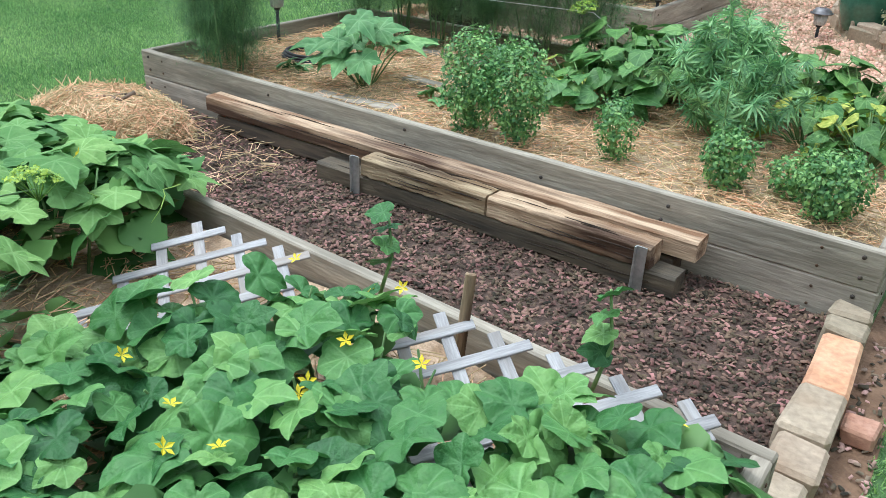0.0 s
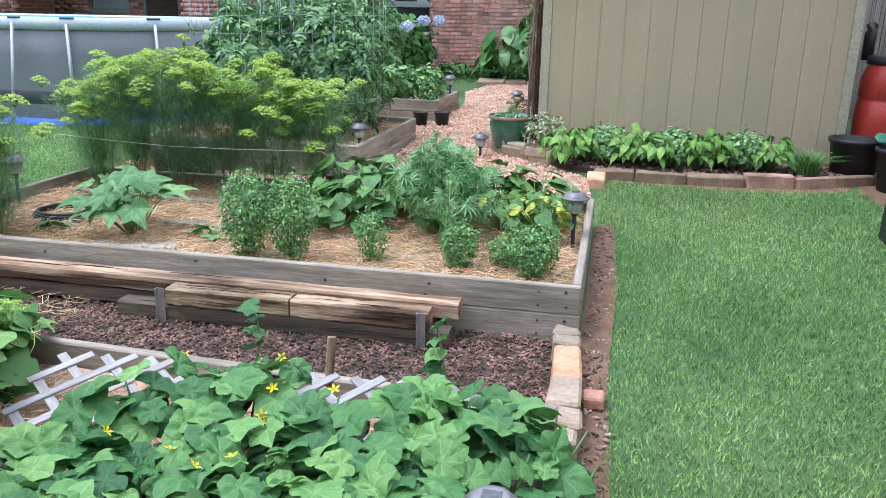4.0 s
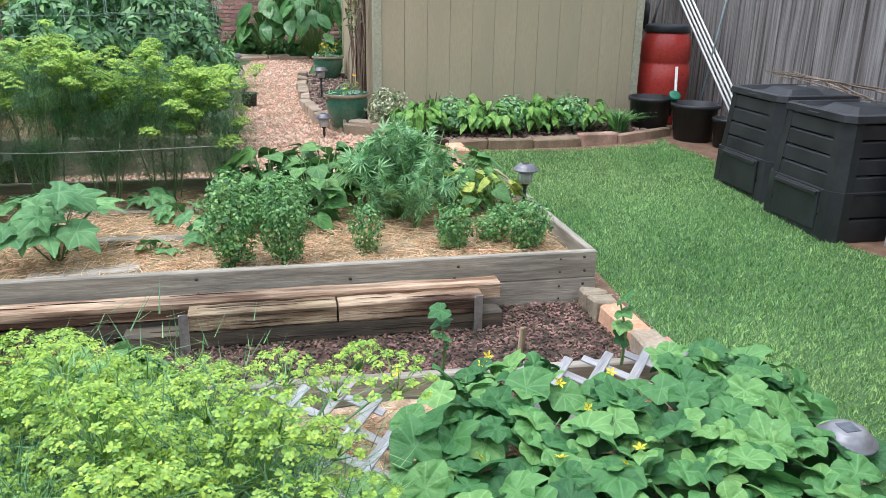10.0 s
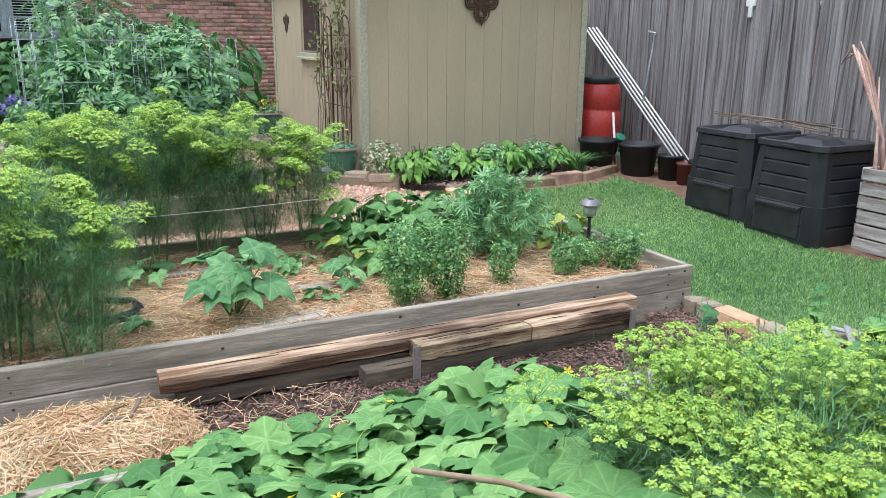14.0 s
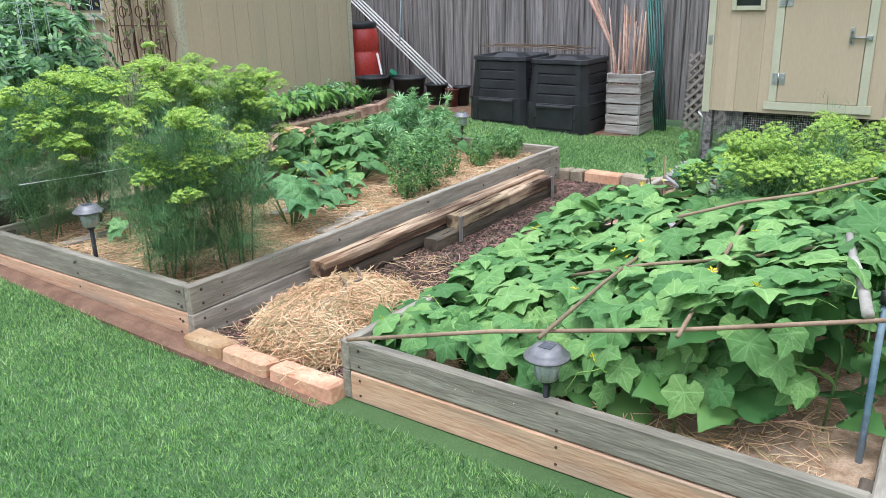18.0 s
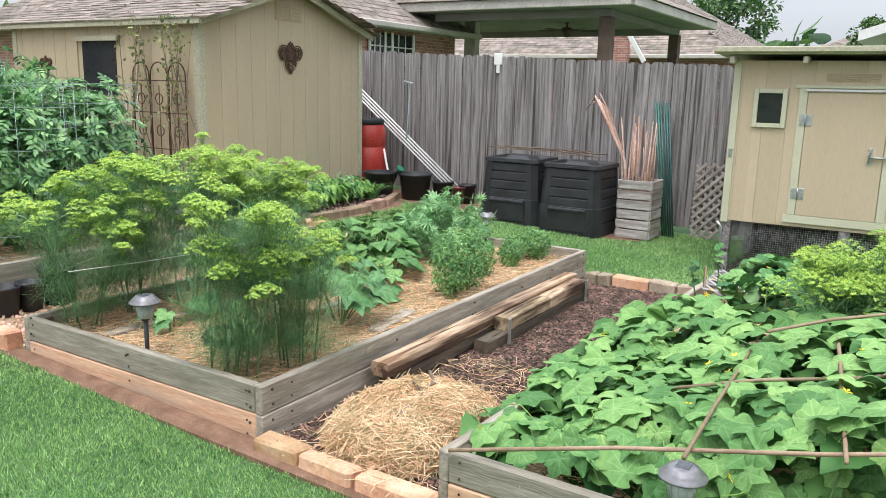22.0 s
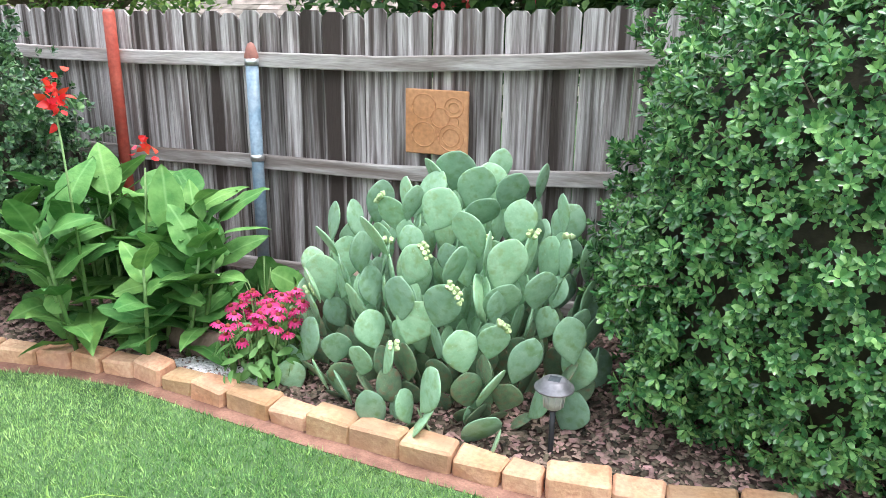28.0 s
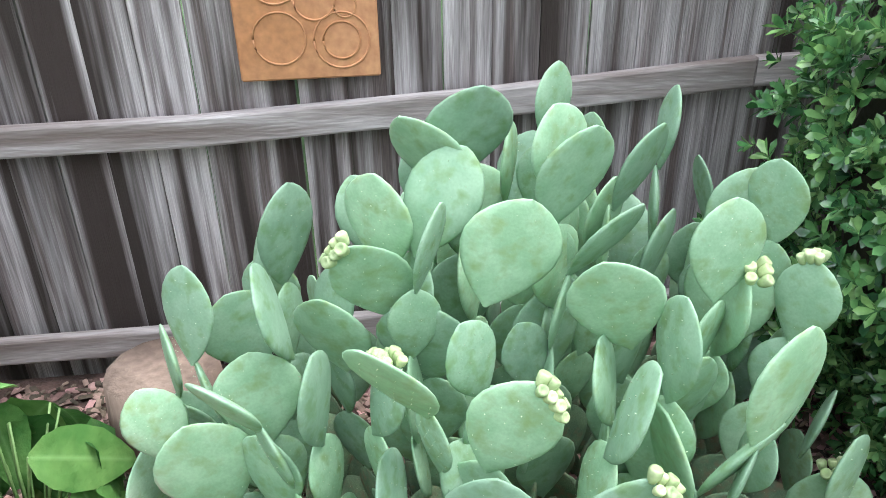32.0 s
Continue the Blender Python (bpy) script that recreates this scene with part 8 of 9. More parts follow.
for sx, sy in ((3.62, -1.26), (2.95, -1.25)):
    rod("shoot", [(sx, sy, 0.3), (sx + 0.02, sy + 0.03, 0.42), (sx - 0.01, sy + 0.05, 0.55)], [0.006, 0.005, 0.003], M_stem, squash, 6)
    for j, me in enumerate([RP.choice([o for o in squash.children if o.name.startswith("leaf")]).data for _ in range(4)]):
        link("leaf", me, squash, leaf_pose((sx, sy + 0.02, 0.4 + 0.05 * j), (RP.gauss(0, 0.4), RP.gauss(0, 0.4), 1), RP.uniform(0, 6), 0.07, RP))


# ---- dill ----
def dill(label, base, height, spread, n_stems, n_umbels, seed, density=1.0, umbel_mat=None, group="flowering dill", low=0.3, floret=1.0, tuft=11, head=1.0, foot=0.06, clump=1.0, crown=-0.1, rays_share=1.0):
    rg, nr = random.Random(seed), np.random.default_rng(seed)
    d = thing("dill_plant", label, "dill plant", group, base)
    stems, umb, thr = [], [], []
    for s in range(n_stems):
        a = rg.uniform(0, 6.28)
        r0, r1 = rg.uniform(0, foot), rg.uniform(0.1, 1.0) ** 0.6 * spread
        hh = height * (0.62 + 0.38 * rg.random() ** 0.6)
        p = [(r0 * math.cos(a) + (r1 - r0) * math.cos(a) * t ** 1.15, r0 * math.sin(a) + (r1 - r0) * math.sin(a) * t ** 1.15, hh * t) for t in (0, 0.25, 0.5, 0.75, 0.93)]
        stems.append((p, [0.0055, 0.005, 0.004, 0.0035, 0.0025]))
        umb.append((p[-1], rg.uniform(0.085, 0.125) * head))
        for b in range(max(1, n_umbels // n_stems)):
            q = Vector(p[2]).lerp(Vector(p[4]), rg.uniform(crown, 0.95))
            tip = q + Vector((rg.gauss(0, 0.14), rg.gauss(0, 0.14), rg.uniform(0.08, 0.26)))
            tip.z = min(tip.z, hh * 1.0)
            stems.append(([q, q.lerp(tip, 0.5) + Vector((0, 0, 0.01)), tip], [0.003, 0.0025, 0.002]))
            umb.append((tuple(tip), rg.uniform(0.045, 0.09) * head))
        for j in range(int(16 * density)):
            t = rg.uniform(low, 0.9)
            k = min(3, int(t * 4))
            thr.append(Vector(p[k]).lerp(Vector(p[k + 1]), t * 4 - k))
    rods("stem", stems, M_dillstem, d, 5)
    # umbels: flat-domed heads of tiny flower clumps on thin rays
    pos, nor, sc, rays = [], [], [], []
    for (x, y, z), r in umb:
        lean = Vector((rg.gauss(0, 0.2), rg.gauss(0, 0.2), 1)).normalized()
        heads = int((12 + r * 190) * rays_share)
        for i in range(heads):
            q = math.sqrt((i + 0.6) / heads)
            a = i * 2.4
            o = Vector((q * math.cos(a), q * math.sin(a), 0)) * r
            o.z = 0.05 - 0.6 * r * q * q - o.x * lean.x - o.y * lean.y + rg.uniform(-0.005, 0.005)
            # each small head is a tuft of florets at the end of its ray
            for k in range(tuft):
                w = 0.0155 * clump * math.sqrt((k + 0.5) / tuft) * (1.0 + 3.0 * max(0.0, r - 0.06))
                e = Vector((w * math.cos(k * 2.4 + i), w * math.sin(k * 2.4 + i), rg.gauss(0.004, 0.003) - w * 0.45))
                pos.append((x + o.x + e.x, y + o.y + e.y, z + o.z + e.z))
                nor.append((o.x * 2 / r * 0.3 + e.x * 40, o.y * 2 / r * 0.3 + e.y * 40, 1))
                sc.append(rg.uniform(0.010, 0.016) * floret)
            rays.append(([(x, y, z - 0.03), (x + o.x, y + o.y, z + o.z - 0.003)], [0.0011, 0.0007]))
    tv = [(0.5, 0.05, 0), (0.0, 0.42, 0.14), (-0.5, -0.05, 0), (0.05, -0.42, 0.14)]
    tf = [(0, 1, 2), (0, 2, 3)]
    half = nr.random(len(pos)) < 0.55
    pos, nor, sc = np.array(pos), np.array(nor), np.array(sc)
    mats = umbel_mat or (M_umbel, M_umbel_green)
    for pick, m in ((half, mats[0]), (~half, mats[1])):
        ob = strew("bloom", tv, tf, pos[pick], turns_from(nor[pick], nr.uniform(0, 6.28, pick.sum()), nr, 0.25), sc[pick], m, d)
        tagged(ob, kind="stuff")
    rods("bloom_frame", rays, M_umbel_green, d, 3)
    # threads of leaf
    tp, tn, ts = [], [], []
    for q in thr:
        d0 = Vector((rg.gauss(0, 1), rg.gauss(0, 1), rg.uniform(0.0, 0.7))).normalized()
        ln = rg.uniform(0.12, 0.28)
        for i in range(74):
            c = q + d0 * ln * rg.random() + Vector((rg.gauss(0, 0.034), rg.gauss(0, 0.034), rg.gauss(0, 0.034)))
            tp.append(c)
            v = d0 + Vector((rg.gauss(0, 0.7), rg.gauss(0, 0.7), rg.gauss(0, 0.5)))
            tn.append(v.normalized())
            ts.append(rg.uniform(0.04, 0.085))
    tv = [(-0.019, 0, 0), (0.019, 0, 0), (0, 0.012, 1)]
    tf = [(0, 1, 2)]
    ob = strew("feathery_foliage", tv, tf, np.array(tp), turns_from(np.array(tn), np.zeros(len(tp)), nr), np.array(ts), M_dill, d)
    tagged(ob, kind="stuff")
    return d


DL = "tall feathery dill with yellow-green flower umbels"
dill(DL + " at the bed corner", (0.19, 0.38, 0.19), 0.96, 0.27, 7, 18, 41, 2.6, low=0.1, head=1.0, foot=0.12)
dill(DL + " beside the south board", (0.47, 0.24, 0.19), 0.90, 0.25, 6, 18, 43, 2.6, low=0.1, head=0.95, foot=0.12)
for i, (x, y, h, sp, n) in enumerate(((0.25, 1.72, 0.97, 0.28, 6), (0.6, 1.72, 1.08, 0.26, 7), (0.95, 1.7, 1.13, 0.26, 7), (1.35, 1.72, 1.06, 0.26, 7), (1.72, 1.72, 1.06, 0.26, 6), (2.05, 1.74, 0.88, 0.24, 5))):
    dill(DL + " along the plank bed", (x, y, 0.19), h, sp + 0.06, n, 26, 50 + i, 2.4, low=0.18, head=0.95, foot=0.12)
for i, (x, y, h, sp, n) in enumerate(((1.80, -2.3, 0.66, 0.2, 4), (2.0, -2.2, 0.7, 0.18, 5), (2.05, -2.48, 0.76, 0.2, 5), (2.32, -2.3, 0.76, 0.18, 5), (2.32, -2.62, 0.78, 0.2, 5), (1.85, -2.6, 0.66, 0.2, 4))):
    dill(DL + " among the cucumber vines", (x, y, 0.18), h, sp + 0.03, n, 15, 70 + i, 2.6, low=0.1, floret=0.66, tuft=20, head=1.15, clump=0.7, crown=0.5, rays_share=0.85)


# ---- bushy herbs, beans and seedlings in the main bed ----
def bushy(name, label, category, at, r, h, n, template, size, material, seed, group="", stems=7, shoots=0):
    rg, nr = random.Random(seed), np.random.default_rng(seed)
    t = thing(name, label, category, group, at)
    lines = []
    for i in range(stems):
        a, q = rg.uniform(0, 6.28), rg.uniform(0.2, 0.8) * r
        lines.append(([(0, 0, -0.02), (q * 0.5 * math.cos(a), q * 0.5 * math.sin(a), h * 0.5), (q * math.cos(a), q * math.sin(a), h * 0.9)], [0.005, 0.004, 0.002]))
    rods("stem", lines, M_stem, t, 5)
    u = nr.normal(0, 1, (n, 3))
    u /= np.linalg.norm(u, axis=1, keepdims=True)
    rad = nr.uniform(0.35, 1.0, n) ** 0.45
    wob = 1 + 0.28 * np.array([noise.noise((a * 2.2 + seed, b * 2.2, c * 2.2)) for a, b, c in u])
    pos = u * (rad * wob)[:, None] * [r, r, h / 2] + [0, 0, h * 0.53]
    nor = u + [0, 0, 0.6]
    for i in range(shoots):
        k = rg.randrange(n)
        if u[k][2] < -0.2:
            continue
        d = Vector(u[k] * [1, 1, 0.6]) + Vector((0, 0, rg.uniform(0.4, 1.0)))
        ln = rg.uniform(0.2, 0.5) * r
        s = np.linspace(0, 1, 12)[:, None]
        add = pos[k] + s * np.array(d.normalized()) * ln + nr.normal(0, 0.045 * r, (12, 3))
        pos, nor = np.vstack((pos, add)), np.vstack((nor, nr.normal(0, 0.8, (12, 3)) + np.array(d)))
    n = len(pos)
    ob = strew("foliage", template[0], template[1], pos, turns_from(nor, nr.uniform(0, 6.28, n), nr, 0.45), nr.uniform(0.7, 1.3, n) * size, material, t, smooth=True)
    tagged(ob, kind="stuff")
    return t


SMALL = (np.array([(0, 0, 0), (0.28, 0.5, 0.08), (0, 0.5, 0), (-0.28, 0.5, 0.08), (0, 1.0, -0.1)]), [(0, 1, 2), (0, 2, 3), (2, 1, 4), (2, 4, 3)])
HERB = "dense small-leaved green herb bush in straw mulch"
for i, (x, y, r, h, n) in enumerate(((2.18, 0.3, 0.15, 0.52, 1500), (2.44, 0.3, 0.14, 0.5, 1300), (2.88, 0.4, 0.09, 0.3, 380), (3.37, 0.42, 0.105, 0.27, 650), (3.78, 0.38, 0.135, 0.29, 1000), (3.62, 0.52, 0.11, 0.2, 400))):
    bushy("herb_plant", HERB, "herb", (x, y, 0.19), r, h, int(n * 1.9), SMALL, 0.022, M_basil, 90 + i, "herb bushes", 7, 34)


def leafy(name, label, category, at, leaves, meshes, seed, spread, h, smin, smax, group="", droop=0.5, stalk=True):
    """A plant of single large leaves on stalks."""
    rg = random.Random(seed)
    t = thing(name, label, category, group, at)
    lines = []
    for i in range(leaves):
        a = rg.uniform(0, 6.28)
        r = spread * math.sqrt(rg.uniform(0.05, 1))
        z = h * rg.uniform(0.45, 1.0) * (1 - 0.35 * (r / spread) ** 2)
        p = Vector((r * math.cos(a), r * math.sin(a), z))
        lines.append(([(0.02 * math.cos(a), 0.02 * math.sin(a), 0), (p.x * 0.6, p.y * 0.6, z * 0.7), tuple(p)], [0.005, 0.004, 0.003]))
        nr = Vector((math.cos(a) * droop + rg.gauss(0, 0.25), math.sin(a) * droop + rg.gauss(0, 0.25), 1)).normalized()
        m = turns_from(np.array([nr]), np.array([0.0]), np.random.default_rng(i), 0)[0]
        out = Vector((math.cos(a + rg.gauss(0, 0.4)), math.sin(a + rg.gauss(0, 0.4)), 0))
        yv = (out - nr * out.dot(nr)).normalized()
        xv = yv.cross(nr)
        mm = Matrix((xv, yv, nr)).transposed().to_4x4() @ Matrix.Scale(rg.uniform(smin, smax), 4)
        mm.translation = p
        link("leaf", rg.choice(meshes), t, mm)
    if stalk:
        rods("stalk", lines, M_stem, t, 5)
    return t


bean_l = leaf_meshes("leaf", HEART_OUT, M_bean, 5, 0.12, 0.2, 0.03)
beany_l = leaf_meshes("leaf", HEART_OUT, M_beanyellow, 3, 0.2, 0.35, 0.05)
okra_l = lobed_meshes("leaf", M_okra, 5, 0.9, 0.2, 0.35)
for i, (x, y, n, s, h) in enumerate(((2.35, 1.5, 62, 0.29, 0.42), (2.62, 1.25, 64, 0.3, 0.42), (2.75, 1.65, 60, 0.29, 0.44), (3.05, 1.5, 56, 0.29, 0.44), (3.35, 1.7, 52, 0.28, 0.42), (3.65, 1.6, 48, 0.27, 0.38), (2.45, 1.0, 40, 0.25, 0.32))):
    leafy("bean_plant", "low bush bean with broad dark green leaves", "bean plant", (x, y, 0.18), n, bean_l, 120 + i, s, h, 0.10, 0.165, "bush beans", 0.28)
for i, (x, y, n) in enumerate(((3.5, 1.2, 34), (3.78, 1.05, 38), (3.72, 1.45, 30), (2.25, 1.2, 14))):
    leafy("bean_plant", "bush bean with yellowing leaves by the bed edge", "bean plant", (x, y, 0.18), n, beany_l + bean_l[:2], 130 + i, 0.2, 0.3, 0.08, 0.13, "bush beans", 0.4)
for i, (x, y, n, s, h) in enumerate(((1.27, 0.57, 18, 0.26, 0.50), (0.95, 1.35, 8, 0.2, 0.2), (0.55, 1.3, 8, 0.18, 0.2), (1.85, 1.2, 7, 0.16, 0.18), (2.0, 0.72, 6, 0.14, 0.22), (1.6, 1.5, 7, 0.17, 0.2), (1.75, 0.55, 4, 0.09, 0.12), (0.78, 0.5, 4, 0.1, 0.1))):
    leafy("okra_plant", "young okra with pale green lobed leaves in straw", "okra plant", (x, y, 0.18), n, okra_l, 140 + i, s, h, 0.10 if h < 0.3 else 0.14, 0.13 if h < 0.3 else 0.2, "young okra plants", 0.35)

# tall feathery weed-like plant
def lance_plant(label, at, h, spread, n_stems, seed, n_leaf=46, size=0.1):
    rg, nr = random.Random(seed), np.random.default_rng(seed)
    t = thing("cosmos_plant", label, "plant", "", at)
    lines, pos, nor = [], [], []
    for i in range(n_stems):
        a, r = rg.uniform(0, 6.28), rg.uniform(0.1, 1) * spread
        hh = h * (1 - 0.45 * (r / spread)) * rg.uniform(0.85, 1.05)
        p = [Vector((r * math.cos(a) * k, r * math.sin(a) * k, hh * k)) for k in (0, 0.35, 0.7, 1)]
        lines.append((p, [0.005, 0.004, 0.003, 0.002]))
        for j in range(n_leaf):
            k = rg.uniform(0.25, 1) * 3
            b = min(2, int(k))
            pos.append(p[b].lerp(p[b + 1], k - b))
            nor.append((rg.gauss(0, 1), rg.gauss(0, 1), rg.uniform(0.4, 1.6)))
    rods("stem", lines, M_stem, t, 5)
    n = len(pos)
    pv, pf = [], []
    for k in range(7):
        a, s = (k - 3) * 0.48, 1 - 0.07 * abs(k - 3) ** 1.3
        j = len(pv)
        pv += [((x * 0.6 * math.cos(a) + y * math.sin(a)) * s, (y * math.cos(a) - x * 0.6 * math.sin(a)) * s, z * s) for x, y, z in LANCE[0]]
        pf += [tuple(i + j for i in q) for q in LANCE[1]]
    ob = strew("foliage", pv, pf, np.array(pos), turns_from(np.array(nor), nr.uniform(0, 6.28, n), nr), nr.uniform(0.6, 1.3, n) * size, M_fern, t, smooth=True)
    tagged(ob, kind="stuff")


lance_plant("tall slender plant with narrow feathery green leaves", (3.15, 1.0, 0.18), 0.68, 0.42, 42, 161, 20, 0.085)
lance_plant("slender upright shoots with narrow green leaves", (3.22, 0.82, 0.18), 0.95, 0.3, 9, 162, 18, 0.075)


# ---- tomatoes in wire cages, peppers ----
def pinnate(pairs=3):
    """A drooping compound leaf of toothed leaflets along one stalk."""
    v0, f0 = leaf_template([(0.02, 0), (0.22, 0.15), (0.17, 0.35), (0.25, 0.5), (0.13, 0.78), (0.01, 1.0)], 0.2, 0.35)
    vs, fs = [], []
    for k in range(pairs * 2 + 1):
        y, a = 0.15 + 0.22 * (k // 2), (1 if k % 2 else -1) * 1.1
        ln = 0.42 - 0.03 * (k // 2)
        if k == pairs * 2:
            y, a, ln = 0.15 + 0.22 * pairs - 0.12, 0.0, 0.46
        ca, sa, o = math.cos(a), math.sin(a), len(vs)
        vs += [((x * ca + q * sa) * ln, y + (q * ca - x * sa) * ln, z * ln - 0.45 * y * y) for x, q, z in v0]
        fs += [tuple(i + o for i in f) for f in f0]
    return np.array(vs), np.array(fs)


def tomato(at, r, h, n, seed, material=None, size=0.155):
    return bushy("tomato_plant", "tall dense tomato plant tied into a wire cage", "tomato plant", at, r, h, n, pinnate(), size, material or M_tomato, seed, "caged tomatoes", 12, 14)


M_wire = mat("grey_wire", (0.26, 0.32, 0.31), (0.38, 0.44, 0.43), 8, 0.4, 0, 30, metallic=0.6)


def cage(at, r, h):
    c = thing("tomato_cage", "round grey wire mesh cage around a tomato plant", "plant cage", "tomato cages", at)
    lines = []
    for i in range(9):
        z = 0.08 + i * (h - 0.08) / 8
        lines.append(([(r * math.cos(k * 0.314), r * math.sin(k * 0.314), z) for k in range(21)], 0.0022))
    for i in range(16):
        a = i * 6.283 / 16
        lines.append(([(r * math.cos(a), r * math.sin(a), 0), (r * math.cos(a), r * math.sin(a), h)], 0.0022))
    rods("wire_mesh", lines, M_wire, c, 4)


tomato((0.75, 3.3, 0.36), 0.42, 1.2, 620, 201)
cage((0.75, 3.3, 0.36), 0.47, 1.28)
tomato((1.5, 3.55, 0.36), 0.5, 1.35, 700, 202)
cage((1.5, 3.6, 0.36), 0.5, 1.3)
tomato((0.8, 4.2, 0.36), 0.5, 1.82, 700, 203, M_tomato_light, 0.13)
cage((0.75, 4.25, 0.36), 0.5, 1.45)
tomato((1.45, 4.4, 0.36), 0.46, 1.5, 560, 204)
for i, (x, y, r, h) in enumerate(((0.3, 6.2, 0.3, 0.5), (0.85, 6.15, 0.3, 0.5), (1.4, 6.3, 0.28, 0.45), (1.8, 6.2, 0.22, 0.45))):
    bushy("pepper_plant", "leafy green pepper plant in a low plank bed", "pepper plant", (x, y, 0.45), r, h, 520, BROAD, 0.075, M_basil, 210 + i, "pepper plants")
bushy("marigold_plant", "small flowering herb at the bed corner", "plant", (1.9, 5.95, 0.45), 0.16, 0.35, 320, OVAL, 0.04, M_basil, 220)


def hydrangea():
    h = bushy("hydrangea_bush", "hydrangea bush with pale blue and violet flower heads", "shrub", (0.35, 9.2, 0.41), 0.85, 1.15, 1500, BROAD, 0.13, M_bean, 230)
    rg, nr = random.Random(5), np.random.default_rng(5)
    heads = ((0.75, -0.35, 1.0, 0), (0.98, -0.3, 1.0, 0), (0.55, -0.6, 0.92, 0), (-0.3, -0.75, 0.42, 1), (-0.12, -0.8, 0.32, 1), (-0.42, -0.65, 0.3, 1))
    for x, y, z, k in heads:
        n = 330
        u = nr.normal(0, 1, (n, 3))
        u /= np.linalg.norm(u, axis=1, keepdims=True)
        tv = [(0.5, 0, 0), (0, 0.5, 0), (-0.5, 0, 0), (0, -0.5, 0), (0, 0, 0.12)]
        ob = strew("flower_head", tv, [(0, 1, 4), (1, 2, 4), (2, 3, 4), (3, 0, 4)], u * nr.uniform(0.075, 0.115, (n, 1)) * [1, 1, 0.8] + [x, y, z], turns_from(u, nr.uniform(0, 6, n), nr, 0.4), nr.uniform(0.02, 0.036, n), (M_bluepetal, M_violetpetal)[k], h)


hydrangea()
bushy("variegated_shrub", "yellow-green variegated shrub against the brick wall", "shrub", (-1.0, 9.75, 0.44), 0.62, 1.75, 1300, BROAD, 0.14, mat("variegated_leaf", (0.16, 0.27, 0.05), (0.40, 0.46, 0.13), 6, 0.45, 0.1, 40, rnd=0.3, island=True, translucent=0.15), 231)
canna_l = leaf_meshes("leaf", CANNA_OUT, M_canna, 5, 0.14, 0.4, 0.03)
leafy("canna_plant", "tall broad-leaved green plant in front of the brick wall", "canna", (2.35, 9.7, 0.43), 40, canna_l, 232, 0.4, 1.15, 0.26, 0.4, "cannas", 0.7)
leafy("canna_plant", "lush broad-leaved green plant behind the shed corner", "canna", (3.05, 9.3, 0.41), 85, canna_l, 233, 0.5, 1.45, 0.2, 0.32, "cannas", 0.9)
for i in range(5):
    bushy("ground_ivy", "low dark green foliage along the house wall", "ground cover", (1.4 + i * 0.55, 9.95 + 0.1 * (i % 2), 0.44), 0.33, 0.28, 220, BROAD, 0.08, M_bean, 240 + i, "wall foliage")

# ---- shed bed: hostas and friends ----
hosta_l = leaf_meshes("leaf", HOSTA_OUT, M_hosta, 5, 0.25, 0.45, 0.03)
for i, x in enumerate((3.72, 3.9, 4.1, 4.3, 4.5, 4.7, 4.9, 5.1, 5.3, 5.5)):
    if i in (2, 5, 8):
        bushy("impatiens_plant", "leafy green bedding plant with pale edges by the shed", "plant", (x, 3.78, 0.23), 0.2, 0.36, 620, OVAL, 0.042, M_fern, 250 + i, "bedding plants")
    else:
        leafy("hosta_plant", "bright green hosta clump beneath the shed wall", "hosta", (x, 3.74 + 0.07 * (i % 2), 0.23), 72, hosta_l, 250 + i, 0.23, 0.35, 0.075, 0.125, "hostas", 0.5)
for i in range(2):
    leafy("hosta_plant", "bright green hosta clump beneath the shed wall", "hosta", (4.3 + i * 0.8, 3.98, 0.23), 34, hosta_l, 262 + i, 0.22, 0.38, 0.08, 0.14, "hostas", 0.5)


def grassy(name, label, at, n, h, spread, w, material, seed, stiff=0.3):
    rg = random.Random(seed)
    t = thing(name, label, "plant", "", at)
    vs, fs = [], []
    for i in range(n):
        a, r = rg.uniform(0, 6.28), rg.uniform(0, 0.3) * spread
        hh, o = h * rg.uniform(0.7, 1.1), rg.uniform(stiff * 0.3, 1) * spread
        base = Vector((r * math.cos(a), r * math.sin(a), 0))
        d = Vector((math.cos(a), math.sin(a), 0))
        sd = Vector((-math.sin(a), math.cos(a), 0)) * w
        k = len(vs)
        for q in (0, 0.35, 0.7, 1.0):
            c = base + d * o * q * q + Vector((0, 0, hh * (q - 0.35 * q * q * (1 - stiff) * 2)))
            vs += [c - sd * (1 - q * 0.9), c + sd * (1 - q * 0.9)]
        fs += [(k + j, k + j + 1, k + j + 3, k + j + 2) for j in (0, 2, 4)]
    ob = link("foliage", raw("foliage", vs, fs), t, None, material)
    tagged(ob, kind="stuff")


grassy("liriope_clump", "arching dark green grassy clump at the shed corner", (5.85, 3.8, 0.23), 320, 0.36, 0.36, 0.006, M_basil, 270)
M_snake = mat("snake_plant_leaf", (0.05, 0.10, 0.05), (0.12, 0.18, 0.08), 12, 0.45, 0.1, 40, (1, 1, 6), 0.1, island=True)
grassy("snake_plant", "upright mottled snake plant by the shed wall", (3.98, 4.08, 0.25), 9, 0.34, 0.1, 0.02, M_snake, 271, 0.9)
grassy("snake_plant", "small upright mottled snake plant by the shed wall", (4.35, 4.1, 0.25), 8, 0.26, 0.1, 0.018, M_snake, 272, 0.9)
bushy("variegated_bush", "round shrub with cream-edged leaves beside a green pot", "shrub", (3.5, 3.95, 0.24), 0.21, 0.42, 620, OVAL, 0.042, mat("cream_edged_leaf", (0.18, 0.27, 0.11), (0.62, 0.62, 0.42), 20, 0.5, 0.1, 40, rnd=0.22, island=True, translucent=0.15), 275)


